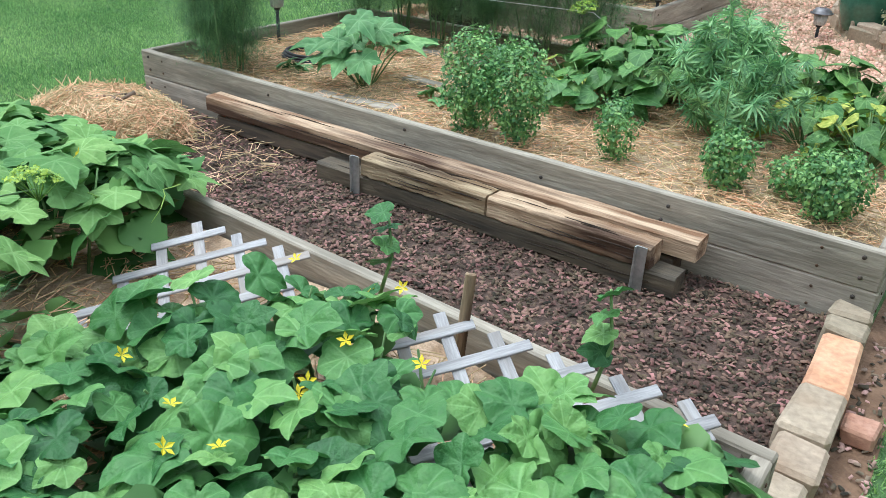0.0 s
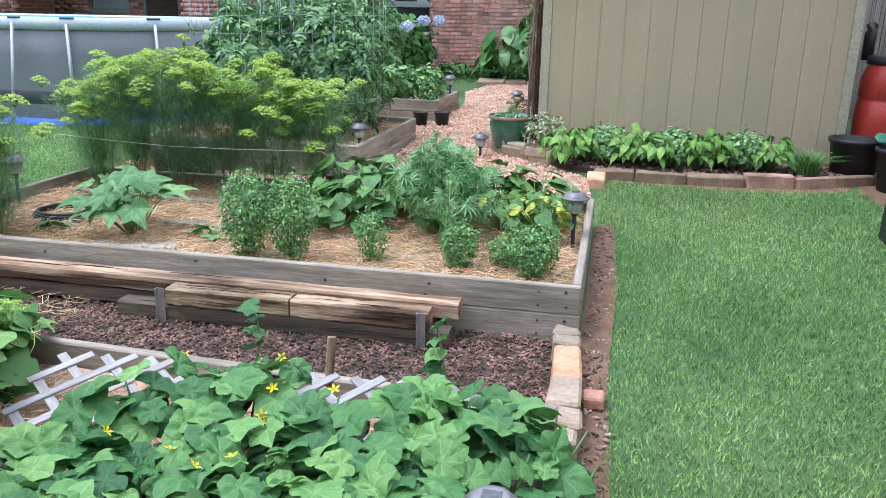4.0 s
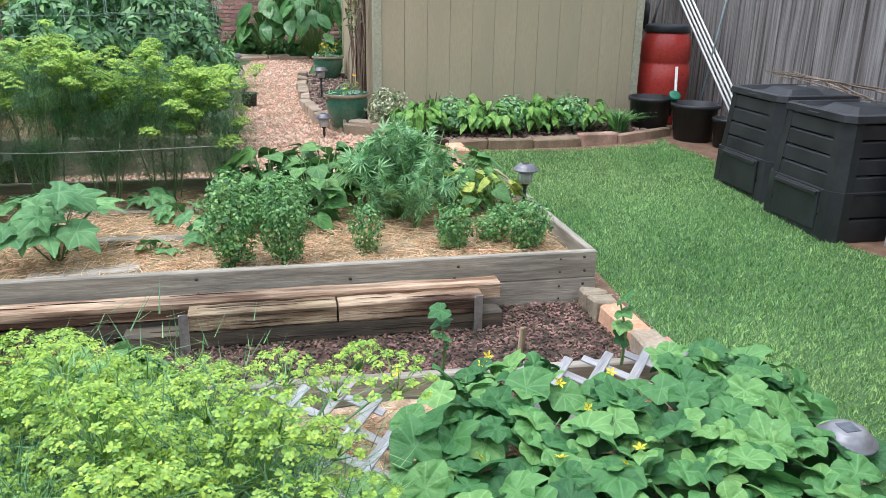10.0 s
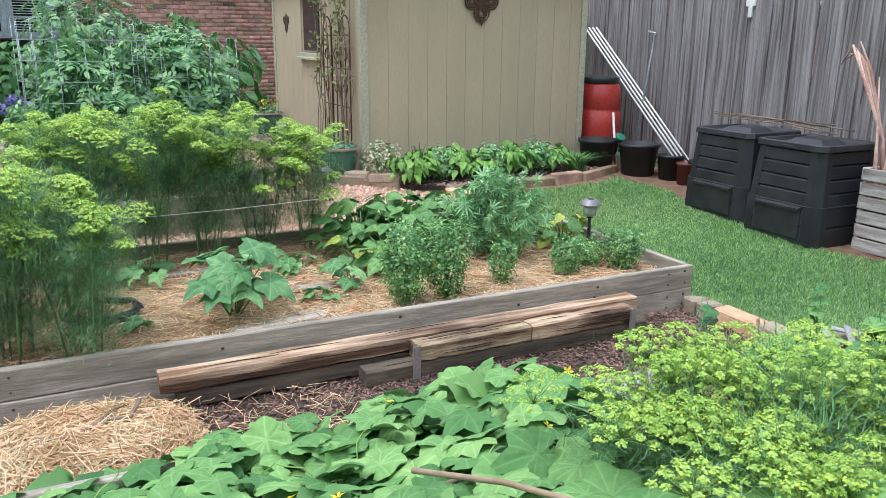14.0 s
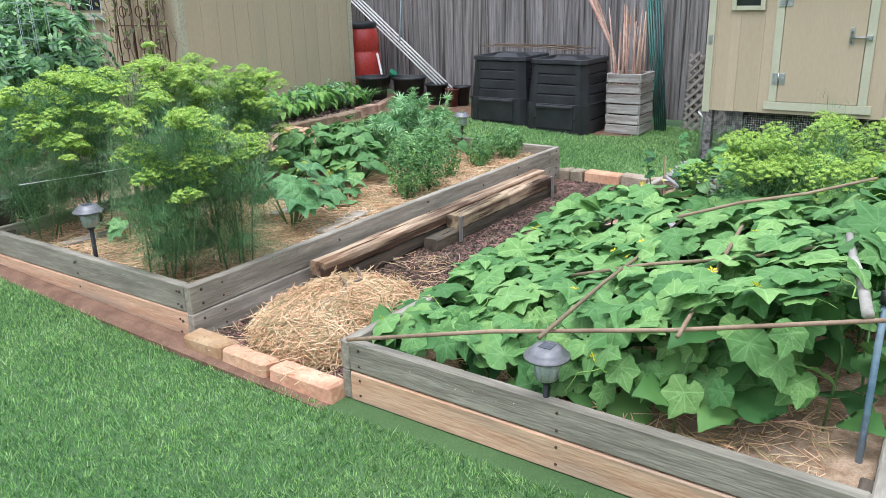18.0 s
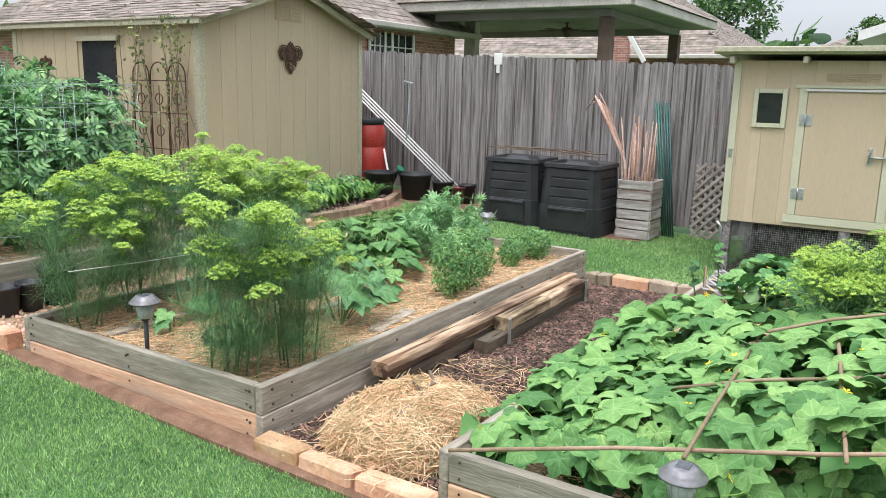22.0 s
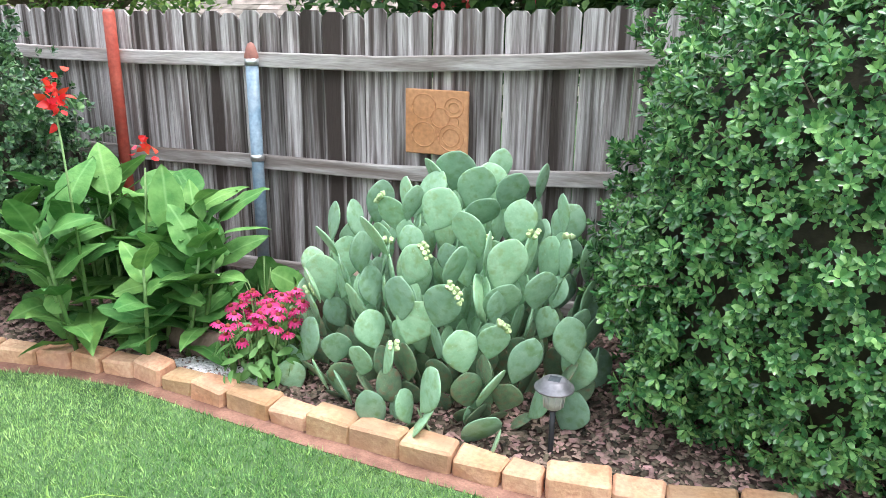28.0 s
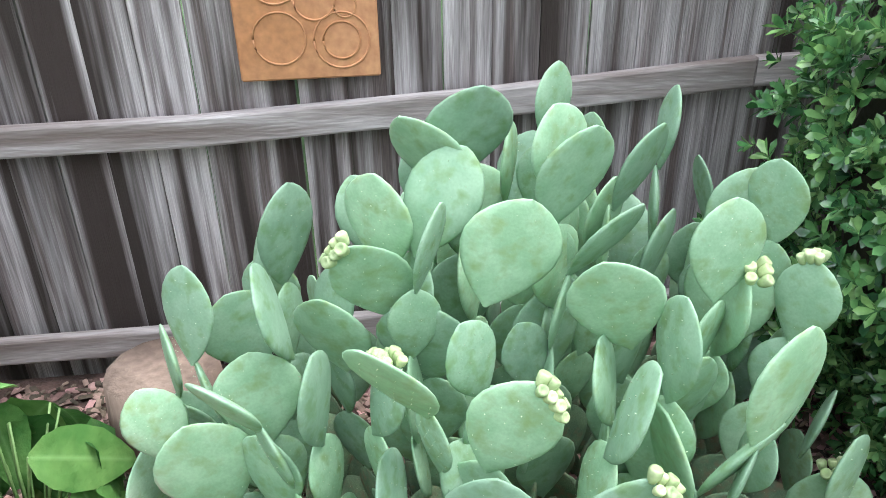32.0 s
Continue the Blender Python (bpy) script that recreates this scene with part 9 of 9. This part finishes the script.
# ---- south border: hollies, canna, coneflowers, cactus ----
def holly(label, c, r, n, seed, material, size, only=None):
    rg, nr = random.Random(seed), np.random.default_rng(seed)
    t = thing("holly_bush", label, "shrub", "clipped holly shrubs", (c[0], c[1], 0.04))
    o = np.array([0, 0, c[2]])
    u = nr.normal(0, 1, (n * 3, 3))
    u /= np.linalg.norm(u, axis=1, keepdims=True)
    u = u[(u[:, 2] > -0.75)][:n]
    wob = 1 + 0.18 * np.array([noise.noise((a * 2.4 + seed, b * 2.4, d * 2.4)) for a, b, d in u]) + 0.15 * np.array([noise.noise((a * 8 + seed, b * 8, d * 8)) for a, b, d in u])
    shape = (np.abs(u[:, 0]) ** 2.2 + np.abs(u[:, 1]) ** 2.2 + np.abs(u[:, 2]) ** 2.2) ** (-1 / 2.2)
    depth = 1 - 0.2 * nr.random(len(u)) ** 1.6
    pos = u * (shape * wob * depth)[:, None] * r + o
    keep = pos[:, 2] > 0.03
    pos, u = pos[keep], u[keep]
    # fewer sprigs on the side against the fence
    keep = (u[:, 1] > -0.3) | (nr.random(len(u)) < 0.2)
    pos, u = pos[keep], u[keep]
    # a sprig: cupped oval leaves in a rosette
    lv, lf = [], []
    for k in range(8):
        a, up = k * 2.4, 0.25 + 0.13 * k
        ca, sa = math.cos(a), math.sin(a)
        i = len(lv)
        near = seed == 302
        rows = ((0, 0.05, 0), (-0.15, 0.3, 0.06), (0, 0.32, 0), (0.15, 0.3, 0.06), (-0.2, 0.68, 0.05), (0, 0.7, -0.02), (0.2, 0.68, 0.05), (0, 1.0, -0.06)) if near else ((0, 0.05, 0), (-0.29, 0.58, 0.1), (0, 0.55, 0), (0.29, 0.58, 0.1), (0, 1.0, -0.12))
        for x, y, z in rows:
            lv.append((x * ca - y * sa * math.cos(up), x * sa + y * ca * math.cos(up), y * math.sin(up) + z + 0.05 * k))
        if near:
            lf += [(i, i + 2, i + 1), (i, i + 3, i + 2), (i + 1, i + 2, i + 5), (i + 1, i + 5, i + 4), (i + 2, i + 3, i + 6), (i + 2, i + 6, i + 5), (i + 4, i + 5, i + 7), (i + 5, i + 6, i + 7)]
        else:
            lf += [(i, i + 2, i + 1), (i, i + 3, i + 2), (i + 1, i + 2, i + 4), (i + 2, i + 3, i + 4)]
    nor = u / np.array(r) + [0, 0, 0.35]
    ob = strew("foliage", lv, lf, pos, turns_from(nor, nr.uniform(0, 6.28, len(pos)), nr, 0.32), nr.uniform(0.75, 1.25, len(pos)) * size, material, t, smooth=True)
    tagged(ob, kind="stuff")
    # solid core whose near-black colour stands for the shade between the sprigs
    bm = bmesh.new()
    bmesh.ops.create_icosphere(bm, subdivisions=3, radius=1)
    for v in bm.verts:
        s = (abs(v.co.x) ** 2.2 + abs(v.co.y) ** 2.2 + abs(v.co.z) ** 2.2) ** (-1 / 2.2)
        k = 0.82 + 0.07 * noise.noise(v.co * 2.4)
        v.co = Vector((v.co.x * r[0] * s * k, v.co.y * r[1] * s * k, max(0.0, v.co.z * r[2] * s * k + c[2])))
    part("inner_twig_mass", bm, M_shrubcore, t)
    lines = []
    for i in range(60):
        k = rg.randrange(len(pos))
        e = Vector(pos[k]) * 1.02
        b = e * 0.72 + Vector((0, 0, 0.15))
        lines.append(([b, b.lerp(e, 0.5) + Vector((0, 0, 0.02)), e], [0.006, 0.004, 0.002]))
    for i in range(6):
        a = i * 1.05
        lines.append(([(0.12 * math.cos(a), 0.12 * math.sin(a), 0), (0.3 * math.cos(a), 0.3 * math.sin(a), 0.6)], [0.03, 0.02]))
    rods("branch", lines, M_bark, t, 5)


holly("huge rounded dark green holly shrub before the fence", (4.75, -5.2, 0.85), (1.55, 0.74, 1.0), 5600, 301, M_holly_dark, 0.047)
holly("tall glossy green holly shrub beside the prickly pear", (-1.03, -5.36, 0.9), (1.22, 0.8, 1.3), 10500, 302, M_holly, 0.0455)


M_canna_big = leaf_mat("broad_canna_leaf", (0.065, 0.20, 0.045), (0.135, 0.30, 0.08), 0.6, spec=0.25, veins=(0.0,))
arch_l = leaf_meshes("leaf", [(0.035, 0.0), (0.17, 0.08), (0.255, 0.22), (0.285, 0.4), (0.26, 0.6), (0.165, 0.8), (0.065, 0.94), (0.005, 1.0)], M_canna_big, 5, 0.2, 0.5, 0.06)


def canna_clump():
    t = thing("canna_plant", "clump of tall green cannas with a red flower spike", "canna", "cannas", (2.66, -4.92, 0.05))
    rg = random.Random(77)
    lines = []
    for s in range(28):
        a, r = rg.uniform(0, 6.28), 0.4 * math.sqrt(rg.random())
        bx, by = r * 1.15 * math.cos(a), r * 0.7 * math.sin(a)
        h = rg.uniform(0.55, 0.92) * (1 - 0.35 * r)
        lx, ly = bx * 1.35, by * 1.35
        lines.append(([(bx, by, 0), ((bx + lx) / 2, (by + ly) / 2, h * 0.5), (lx, ly, h)], [0.013, 0.011, 0.006]))
        az = rg.uniform(0, 6.28)
        for k in range(8):
            q = 0.1 + 0.125 * k
            az += 2.4 + rg.gauss(0, 0.4)
            out = Vector((math.cos(az), math.sin(az), 0))
            p = Vector((bx + (lx - bx) * q, by + (ly - by) * q, h * q))
            # lower leaves arch outwards, the upper ones stand
            tilt = 0.5 + 0.6 * q + rg.gauss(0, 0.2)
            yv = (out * math.cos(tilt) + Vector((0, 0, 1)) * math.sin(tilt)).normalized()
            nr = (Vector((rg.gauss(0, 0.3), rg.gauss(0, 0.3), 1)) - out * 0.2)
            nr = (nr - yv * nr.dot(yv)).normalized() if abs(yv.z) < 0.98 else -out
            xv = yv.cross(nr)
            m = Matrix((xv, yv, nr)).transposed().to_4x4() @ Matrix.Scale(rg.uniform(0.22, 0.33), 4)
            m.translation = p
            link("leaf", rg.choice(arch_l), t, m)
    for fx, fy, fz in ((0.12, 0.2, 1.34), (-0.2, 0.0, 1.08)):
        lines.append(([(fx * 0.7, fy, 0.4), (fx, fy, fz - 0.1)], [0.008, 0.005]))
        nr = np.random.default_rng(8)
        n = 46 if fz > 1.2 else 12
        u = nr.normal(0, 1, (n, 3)) * [0.022, 0.022, 0.055 if fz > 1.2 else 0.03] + [fx, fy, fz]
        ob = strew("flower_spike", BROAD[0], BROAD[1], u, turns_from(nr.normal(0, 1, (n, 3)), nr.uniform(0, 6, n), nr), nr.uniform(0.035, 0.06, n), M_redpetal, t)
        tagged(ob, kind="stuff")
    rods("stalk", lines, M_stem, t, 7)
    return t


canna_clump()
leafy("canna_plant", "young broad green canna shoots near the blue post", "canna", (2.0, -5.2, 0.05), 30, arch_l, 78, 0.24, 0.5, 0.2, 0.3, "cannas", 1.6)


def coneflowers():
    t = thing("coneflower_clump", "clump of magenta coneflowers with drooping petals", "coneflower", "", (1.76, -4.82, 0.05))
    rg, nr = random.Random(88), np.random.default_rng(88)
    lines = []
    pv, pf, hv, hf = [], [], [], []
    for i in range(50):
        a, r = rg.uniform(0, 6.28), 0.21 * math.sqrt(rg.random())
        x, y, z = r * math.cos(a) * 1.1, r * math.sin(a), rg.uniform(0.26, 0.44) - 0.25 * max(0, r * math.sin(a))
        lines.append(([(x * 0.3, y * 0.3, 0), (x * 0.8, y * 0.8, z * 0.6), (x, y, z)], [0.004, 0.003, 0.003]))
        head = link("flower", raw("flower", *lathe_data([(0.0, 0.016), (0.007, 0.014), (0.0115, 0.007), (0.012, 0.0), (0.006, -0.005), (0.0, -0.005)], 10), True), t, pose(x, y, z, rg.gauss(0, 14), rg.gauss(0, 14)) @ Matrix.Scale(rg.uniform(0.8, 1.05), 4), M_cone)
        vs, fs = [], []
        for k in range(13):
            b = k * 0.483 + rg.uniform(-0.1, 0.1)
            d, s = Vector((math.cos(b), math.sin(b), 0)), Vector((-math.sin(b), math.cos(b), 0)) * 0.0065
            j = len(vs)
            vs += [d * 0.012 - s * 0.6, d * 0.012 + s * 0.6, d * 0.026 - s + Vector((0, 0, -0.004)), d * 0.026 + s + Vector((0, 0, -0.004)), d * 0.040 - s * 0.6 + Vector((0, 0, -0.014)), d * 0.040 + s * 0.6 + Vector((0, 0, -0.014))]
            fs += [(j, j + 1, j + 3, j + 2), (j + 2, j + 3, j + 5, j + 4)]
        link("petals", raw("petals", vs, fs), head, None, M_pink)
    rods("stem", lines, M_stem, t, 5)
    n = 260
    a, r = nr.uniform(0, 6.28, n), 0.22 * np.sqrt(nr.random(n))
    pos = np.c_[r * np.cos(a), r * np.sin(a), nr.uniform(0.02, 0.28, n)]
    ob = strew("foliage", OVAL[0] * [0.7, 1, 1], OVAL[1], pos, turns_from(np.c_[np.cos(a), np.sin(a), np.full(n, 0.8)], nr.uniform(0, 6.28, n), nr, 0.4), nr.uniform(0.06, 0.11, n), M_bean, t, smooth=True)
    tagged(ob, kind="stuff")


M_cone = mat("orange_brown_cone", (0.12, 0.022, 0.014), (0.32, 0.07, 0.03), 60, 0.8, 0.4, 90)
coneflowers()


# prickly pear
def pad_mesh(seed, material):
    rg = random.Random(seed)
    L, Wd, T = 1.0, rg.uniform(0.64, 0.80), rg.uniform(0.085, 0.115)
    vs, fs = [], []
    nv, nu = 13, 16
    bend = rg.uniform(-0.08, 0.08)
    for j in range(nv):
        q = j / (nv - 1)
        t = 0.5 - 0.5 * math.cos(math.pi * q)
        w = Wd / 2 * max(0.0, math.sin(math.pi * t ** 1.3)) ** 0.6 if 0 < t < 1 else 0.02 * (1 - t)
        th = T / 2 * (math.sin(math.pi * min(0.98, max(0.04, t))) ** 0.45)
        for i in range(nu):
            a = 2 * math.pi * i / nu
            vs.append((w * math.cos(a), th * math.sin(a) * (1 + 0.1 * math.sin(3 * t)) + bend * (t * t), t * L))
    for j in range(nv - 1):
        for i in range(nu):
            a, b = j * nu + i, j * nu + (i + 1) % nu
            fs.append((a, b, b + nu, a + nu))
    me = raw("pad", vs, fs, True)
    me.materials.append(material)
    me.materials.append(M_spine)
    return me


def areoles(me, seed):
    """Small pale spine cushions dotted over a pad."""
    rg = random.Random(seed)
    bm = bmesh.new()
    bm.from_mesh(me)
    for row in range(6):
        t = 0.22 + row * 0.125
        for k in range(5):
            u = (k - 2 + 0.5 * (row % 2)) * 0.145
            w = 0.33 * (math.sin(math.pi * t ** 1.3)) ** 0.6
            if abs(u) > w * 0.9:
                continue
            for sgn in (-1, 1):
                y = sgn * 0.046 * (1 - (u / w) ** 2) ** 0.5
                c = [bm.verts.new((u + dx * 0.004, y, t + dz * 0.004)) for dx, dz in ((-1, -1), (1, -1), (1, 1), (-1, 1))]
                tip = bm.verts.new((u, y + sgn * 0.016, t + 0.005))
                for i in range(4):
                    f = bm.faces.new((c[i], c[(i + 1) % 4], tip))
                    f.material_index = 1
    bm.to_mesh(me)
    bm.free()


M_spine = mat("pale_spines", (0.34, 0.46, 0.30), (0.46, 0.56, 0.38), 20, 0.7, 0, 40)
PADS = [pad_mesh(i, M_cactus) for i in range(6)]
OLDPADS = [pad_mesh(40 + i, M_cactus_old) for i in range(3)]
for i, me in enumerate(PADS + OLDPADS):
    areoles(me, i)


def prickly_pear():
    """A dome of outer pads, each carried on a chain of older pads that runs back to the roots."""
    t = thing("prickly_pear_cactus", "large spreading prickly pear cactus of grey-green pads with pale buds", "cactus", "", (0.9, -5.1, 0.05))
    rg = random.Random(417)
    bud = raw("bud", *lathe_data([(0.0, 0.0), (0.008, 0.002), (0.0125, 0.012), (0.0145, 0.024), (0.0145, 0.031), (0.0115, 0.035), (0.006, 0.031), (0.0, 0.030)], 10), True)
    bud.materials.append(M_fruit)

    def pad(base, up, yaw, size, old, stretch=1.0):
        side = Vector((math.cos(yaw), math.sin(yaw), 0))
        side = (side - up * side.dot(up)).normalized()
        yv = up.cross(side).normalized()
        m = Matrix((side, yv * -1, up)).transposed().to_4x4() @ Matrix.Diagonal((size * stretch, size, size, 1))
        m.translation = base
        link("pad", rg.choice(OLDPADS if old else PADS), t, m)
        return side

    def buds(base, up, side, size):
        nrm = up.cross(side)
        hand = rg.choice((-1, 1))
        for k in range(rg.randint(6, 10)):
            # two close rows down one shoulder of the pad
            e = hand * (0.05 + 0.19 * (k // 2))
            p = base + up * size * (0.99 - 0.36 * e * e) + side * e * size * 0.36 + nrm * (0.011 if k % 2 else -0.008)
            d = (up * (1 - 0.5 * abs(e)) + side * e * 0.9 + nrm * (0.5 if k % 2 else -0.3)).normalized()
            q = d.to_track_quat("Z", "Y").to_matrix().to_4x4()
            q.translation = p - d * 0.004
            link("bud", bud, t, q @ Matrix.Scale(rg.uniform(0.6, 0.85), 4))

    def crown(x, y):
        """Height of the dome over a point of the ground, highest a little east of the middle."""
        q = math.hypot((x + 0.1) / (0.96 if x > -0.1 else 0.66), y / (0.62 if y > 0 else 0.62))
        if q >= 1:
            return -1.0
        return 1.12 * (1 - q ** (3.0 if x > -0.1 else 4.0)) ** 0.5 - 0.62 * max(0.0, y + 0.14) + 0.05 * noise.noise((x * 5, y * 5, 2.0))

    tips = []
    for i in range(6000):
        x, y = rg.uniform(-0.76, 0.86), rg.uniform(-0.5, 0.60)
        z = crown(x, y)
        if z < 0.12:
            continue
        if rg.random() < 0.3:
            z *= rg.uniform(0.75, 1.0)
        z = max(0.16, z + rg.uniform(-0.05, 0.05))
        if all((x - a) ** 2 + (y - b) ** 2 + (z - c) ** 2 > 0.0225 for a, b, c in tips):
            tips.append((x, y, z))
    # flanks: points on the steep sides of the dome
    for i in range(2500):
        a = rg.uniform(-0.25, math.pi + 0.25)
        z = rg.uniform(0.16, 0.95)
        q = (1 - (z / 1.16) ** 2) ** (1 / 3.0) * rg.uniform(0.9, 1.03)
        x, y = q * (0.96 if math.cos(a) > 0 else 0.66) * math.cos(a) - 0.1, q * 0.58 * math.sin(a)
        # a hollow low in the middle shows the old stems
        if abs(x + 0.1) < 0.2 and z < 0.55:
            continue
        if all((x - a2) ** 2 + (y - b2) ** 2 + (z - c2) ** 2 > 0.034 for a2, b2, c2 in tips):
            tips.append((x, y, z))
    n_bud = 0
    for x, y, z in tips:
        size = rg.uniform(0.165, 0.245)
        out = Vector((x, y, 0))
        reach = min(1.0, out.length / 0.65)
        up = (Vector((0, 0, 1)) + out.normalized() * 0.25 * reach + Vector((rg.gauss(0, 0.27), rg.gauss(0, 0.12), 0))).normalized()
        base = Vector((x, y, z)) - up * size
        if base.z < -0.03:
            base.z = -0.03
        yaw = math.atan2(y + 0.35, x * 0.6) - math.pi / 2 + rg.gauss(0, 0.5) + (rg.choice((-1.25, 1.25)) if rg.random() < 0.3 else 0)
        side = pad(base, up, yaw, size, False, rg.uniform(0.95, 1.2))
        if y > 0.0 and 0.25 < z < 0.95 and rg.random() < 0.24 and n_bud < 13:
            buds(base, up, side, size)
            n_bud += 1
        # the chain of pads below it
        root = Vector((x * 0.62, y * 0.6 - 0.02, -0.03))
        p = base
        for k in range(6):
            if p.z < 0.03:
                break
            d = (p - root).normalized()
            d = (d + up * 0.35 + Vector((rg.gauss(0, 0.1), rg.gauss(0, 0.1), 0.15))).normalized()
            ln = min(rg.uniform(0.16, 0.22), (p.z + 0.04) / max(0.35, d.z))
            start = p - d * ln * 0.95
            if (k == 0 and rg.random() < 0.15) or ln < 0.05:
                break
            pad(start, d, yaw + rg.gauss(0, 0.6), max(0.12, ln), start.z < 0.22, 0.95)
            p = start
    # low young pads in front, over the mulch and the stone edging
    for k in range(8):
        x = -0.6 + 1.2 * k / 7 + rg.uniform(-0.05, 0.05)
        up = Vector((rg.gauss(0, 0.35), rg.uniform(0.05, 0.4), 0.9)).normalized()
        base = Vector((x, rg.uniform(0.36, 0.56) - 0.1 * abs(x), -0.02))
        pad(base, up, rg.gauss(0, 0.9), rg.uniform(0.14, 0.21), False, 1.1)


prickly_pear()


# climbing vine on the shed trellis
def trellis_vine():
    t = thing("climbing_vine", "sparse climbing vine on the rusty trellis and shed corner", "vine")
    rg, nr = random.Random(55), np.random.default_rng(55)
    lines, pos = [], []
    for i in range(14):
        y = rg.uniform(4.3, 5.3)
        p = [(3.33, y, 0.3)]
        for k in range(7):
            y += rg.uniform(-0.12, 0.12)
            p.append((3.30 + rg.uniform(-0.05, 0.02), y, 0.3 + 0.3 * (k + 1) * rg.uniform(0.85, 1.05)))
        lines.append((p, [0.006] * 6 + [0.003, 0.002]))
        for k in range(26):
            j = rg.choice((3, 4, 5, 6, 6))
            q = Vector(p[j]).lerp(Vector(p[min(7, j + 1)]), rg.random())
            pos.append((q.x + rg.gauss(-0.03, 0.03), q.y + rg.gauss(0, 0.05), q.z + rg.gauss(0, 0.05)))
    rods("vine", lines, M_bark, t, 5)
    pos = np.array(pos)
    ob = strew("foliage", OVAL[0], OVAL[1], pos, turns_from(nr.normal(0, 1, pos.shape) + [-0.6, -0.3, 0.5], nr.uniform(0, 6, len(pos)), nr), nr.uniform(0.03, 0.065, len(pos)), M_vineleaf, t)
    tagged(ob, kind="stuff")


M_vineleaf = mat("dull_vine_leaf", (0.12, 0.17, 0.05), (0.26, 0.30, 0.11), 8, 0.6, 0.1, 40, rnd=0.25, island=True, translucent=0.2)
trellis_vine()
for px, py, pz, n in ((3.13, 4.25, 0.53, 5), (3.16, 7.3, 0.64, 14)):
    t = thing("marigold_flowers", "small orange and yellow flowers growing in a glazed pot", "flowers", "pot flowers", (px, py, pz))
    for i in range(n):
        x, y, h = RP.uniform(-0.12, 0.12), RP.uniform(-0.12, 0.12), RP.uniform(0.08, 0.24)
        rod("stem", [(x * 0.5, y * 0.5, -0.02), (x, y, h)], 0.003, M_stem, t, 5)
        star_flower("flower", t, (x, y, h), 0.03, RP.choice((M_yellow, M_orangepetal)), RP, 8)
    bush = np.random.default_rng(3)
    k = 60
    ob = strew("foliage", LANCE[0], LANCE[1], bush.normal(0, 0.06, (k, 3)) * [1, 1, 0.6] + [0, 0, 0.05], turns_from(bush.normal(0, 1, (k, 3)) + [0, 0, 1], bush.uniform(0, 6, k), bush), bush.uniform(0.05, 0.1, k), M_fern, t)
    tagged(ob, kind="stuff")

# ---- lawn blades ----
def lawn():
    nr = np.random.default_rng(7)
    keep_out = [[(-0.13, -3.08), (4.08, -2.99), (4.2, -1.7), (4.2, 1.95), (4.08, 2.05), (4.06, 3.34), (5.0, 3.26), (5.9, 3.36), (6.24, 3.5), (6.3, 4.2), (3.3, 9.5), (-0.13, 9.5)], SOUTHBED, clay_s,
                [(6.05, 0.62), (6.02, 1.1), (6.08, 2.2), (6.33, 2.7), (6.23, 3.4), (6.28, 3.7), (6.4, 4.3), (7.2, 4.4), (7.2, 0.1), (6.2, 0.2)], [(5.24, -0.95), (7.2, -0.95), (7.2, -2.78), (5.24, -2.78)]]
    sets = []
    for x0, x1, y0, y1, dens, ln, w in ((-4.2, 5.3, -4.8, -2.6, 17000, 0.024, 0.0027), (-5.0, 0.0, -2.7, 2.2, 16000, 0.025, 0.0029), (-4.5, 0.0, 2.2, 5.0, 7000, 0.027, 0.0046), (4.0, 7.1, -4.0, 3.6, 9000, 0.025, 0.0037),
                                       (-9.0, 2.3, 5.0, 10.4, 900, 0.05, 0.014), (-9.0, -4.5, -4.0, 5.0, 600, 0.05, 0.014)):
        n = int((x1 - x0) * (y1 - y0) * dens)
        p = nr.uniform((x0, y0), (x1, y1), (n, 2))
        ok = np.ones(n, bool)
        for poly in keep_out:
            ok &= ~inside(p, poly)
        ok &= (p[:, 0] - np.clip(p[:, 0], -5.6, -2.4)) ** 2 + (p[:, 1] - 5.9) ** 2 > 1.56 ** 2
        p = p[ok]
        n = len(p)
        a = nr.uniform(0, 6.283, n)
        # tufts: blades near one another lean and grow alike
        cell = np.floor(p / 0.03 + nr.uniform(-0.3, 0.3, p.shape)).astype(int) + 4000
        tuft = nr.normal(0, 1, (211, 211, 3))[cell[:, 0] % 211, cell[:, 1] % 211]
        lean = nr.normal(0, 0.36, (n, 2)) + 0.26 * tuft[:, :2]
        h = ln * nr.uniform(0.6, 1.25, n) * np.clip(1 + 0.2 * tuft[:, 2], 0.5, 1.5)
        z = ground_z(p[:, 1]) - 0.003
        side = np.c_[np.cos(a), np.sin(a)] * (w * nr.uniform(0.7, 1.3, n))[:, None]
        v = np.empty((n, 3, 3))
        v[:, 0, :2], v[:, 0, 2] = p - side, z
        v[:, 1, :2], v[:, 1, 2] = p + side, z
        v[:, 2, :2], v[:, 2, 2] = p + lean * h[:, None], z + h
        sets.append(v.reshape(-1, 3))
    v = np.vstack(sets)
    ob = link("grass", big("grass", v, np.arange(len(v)).reshape(-1, 3)), None, None, M_grass)
    tagged(ob, "short mown green grass blades of the lawn", "grass", kind="stuff")


lawn()
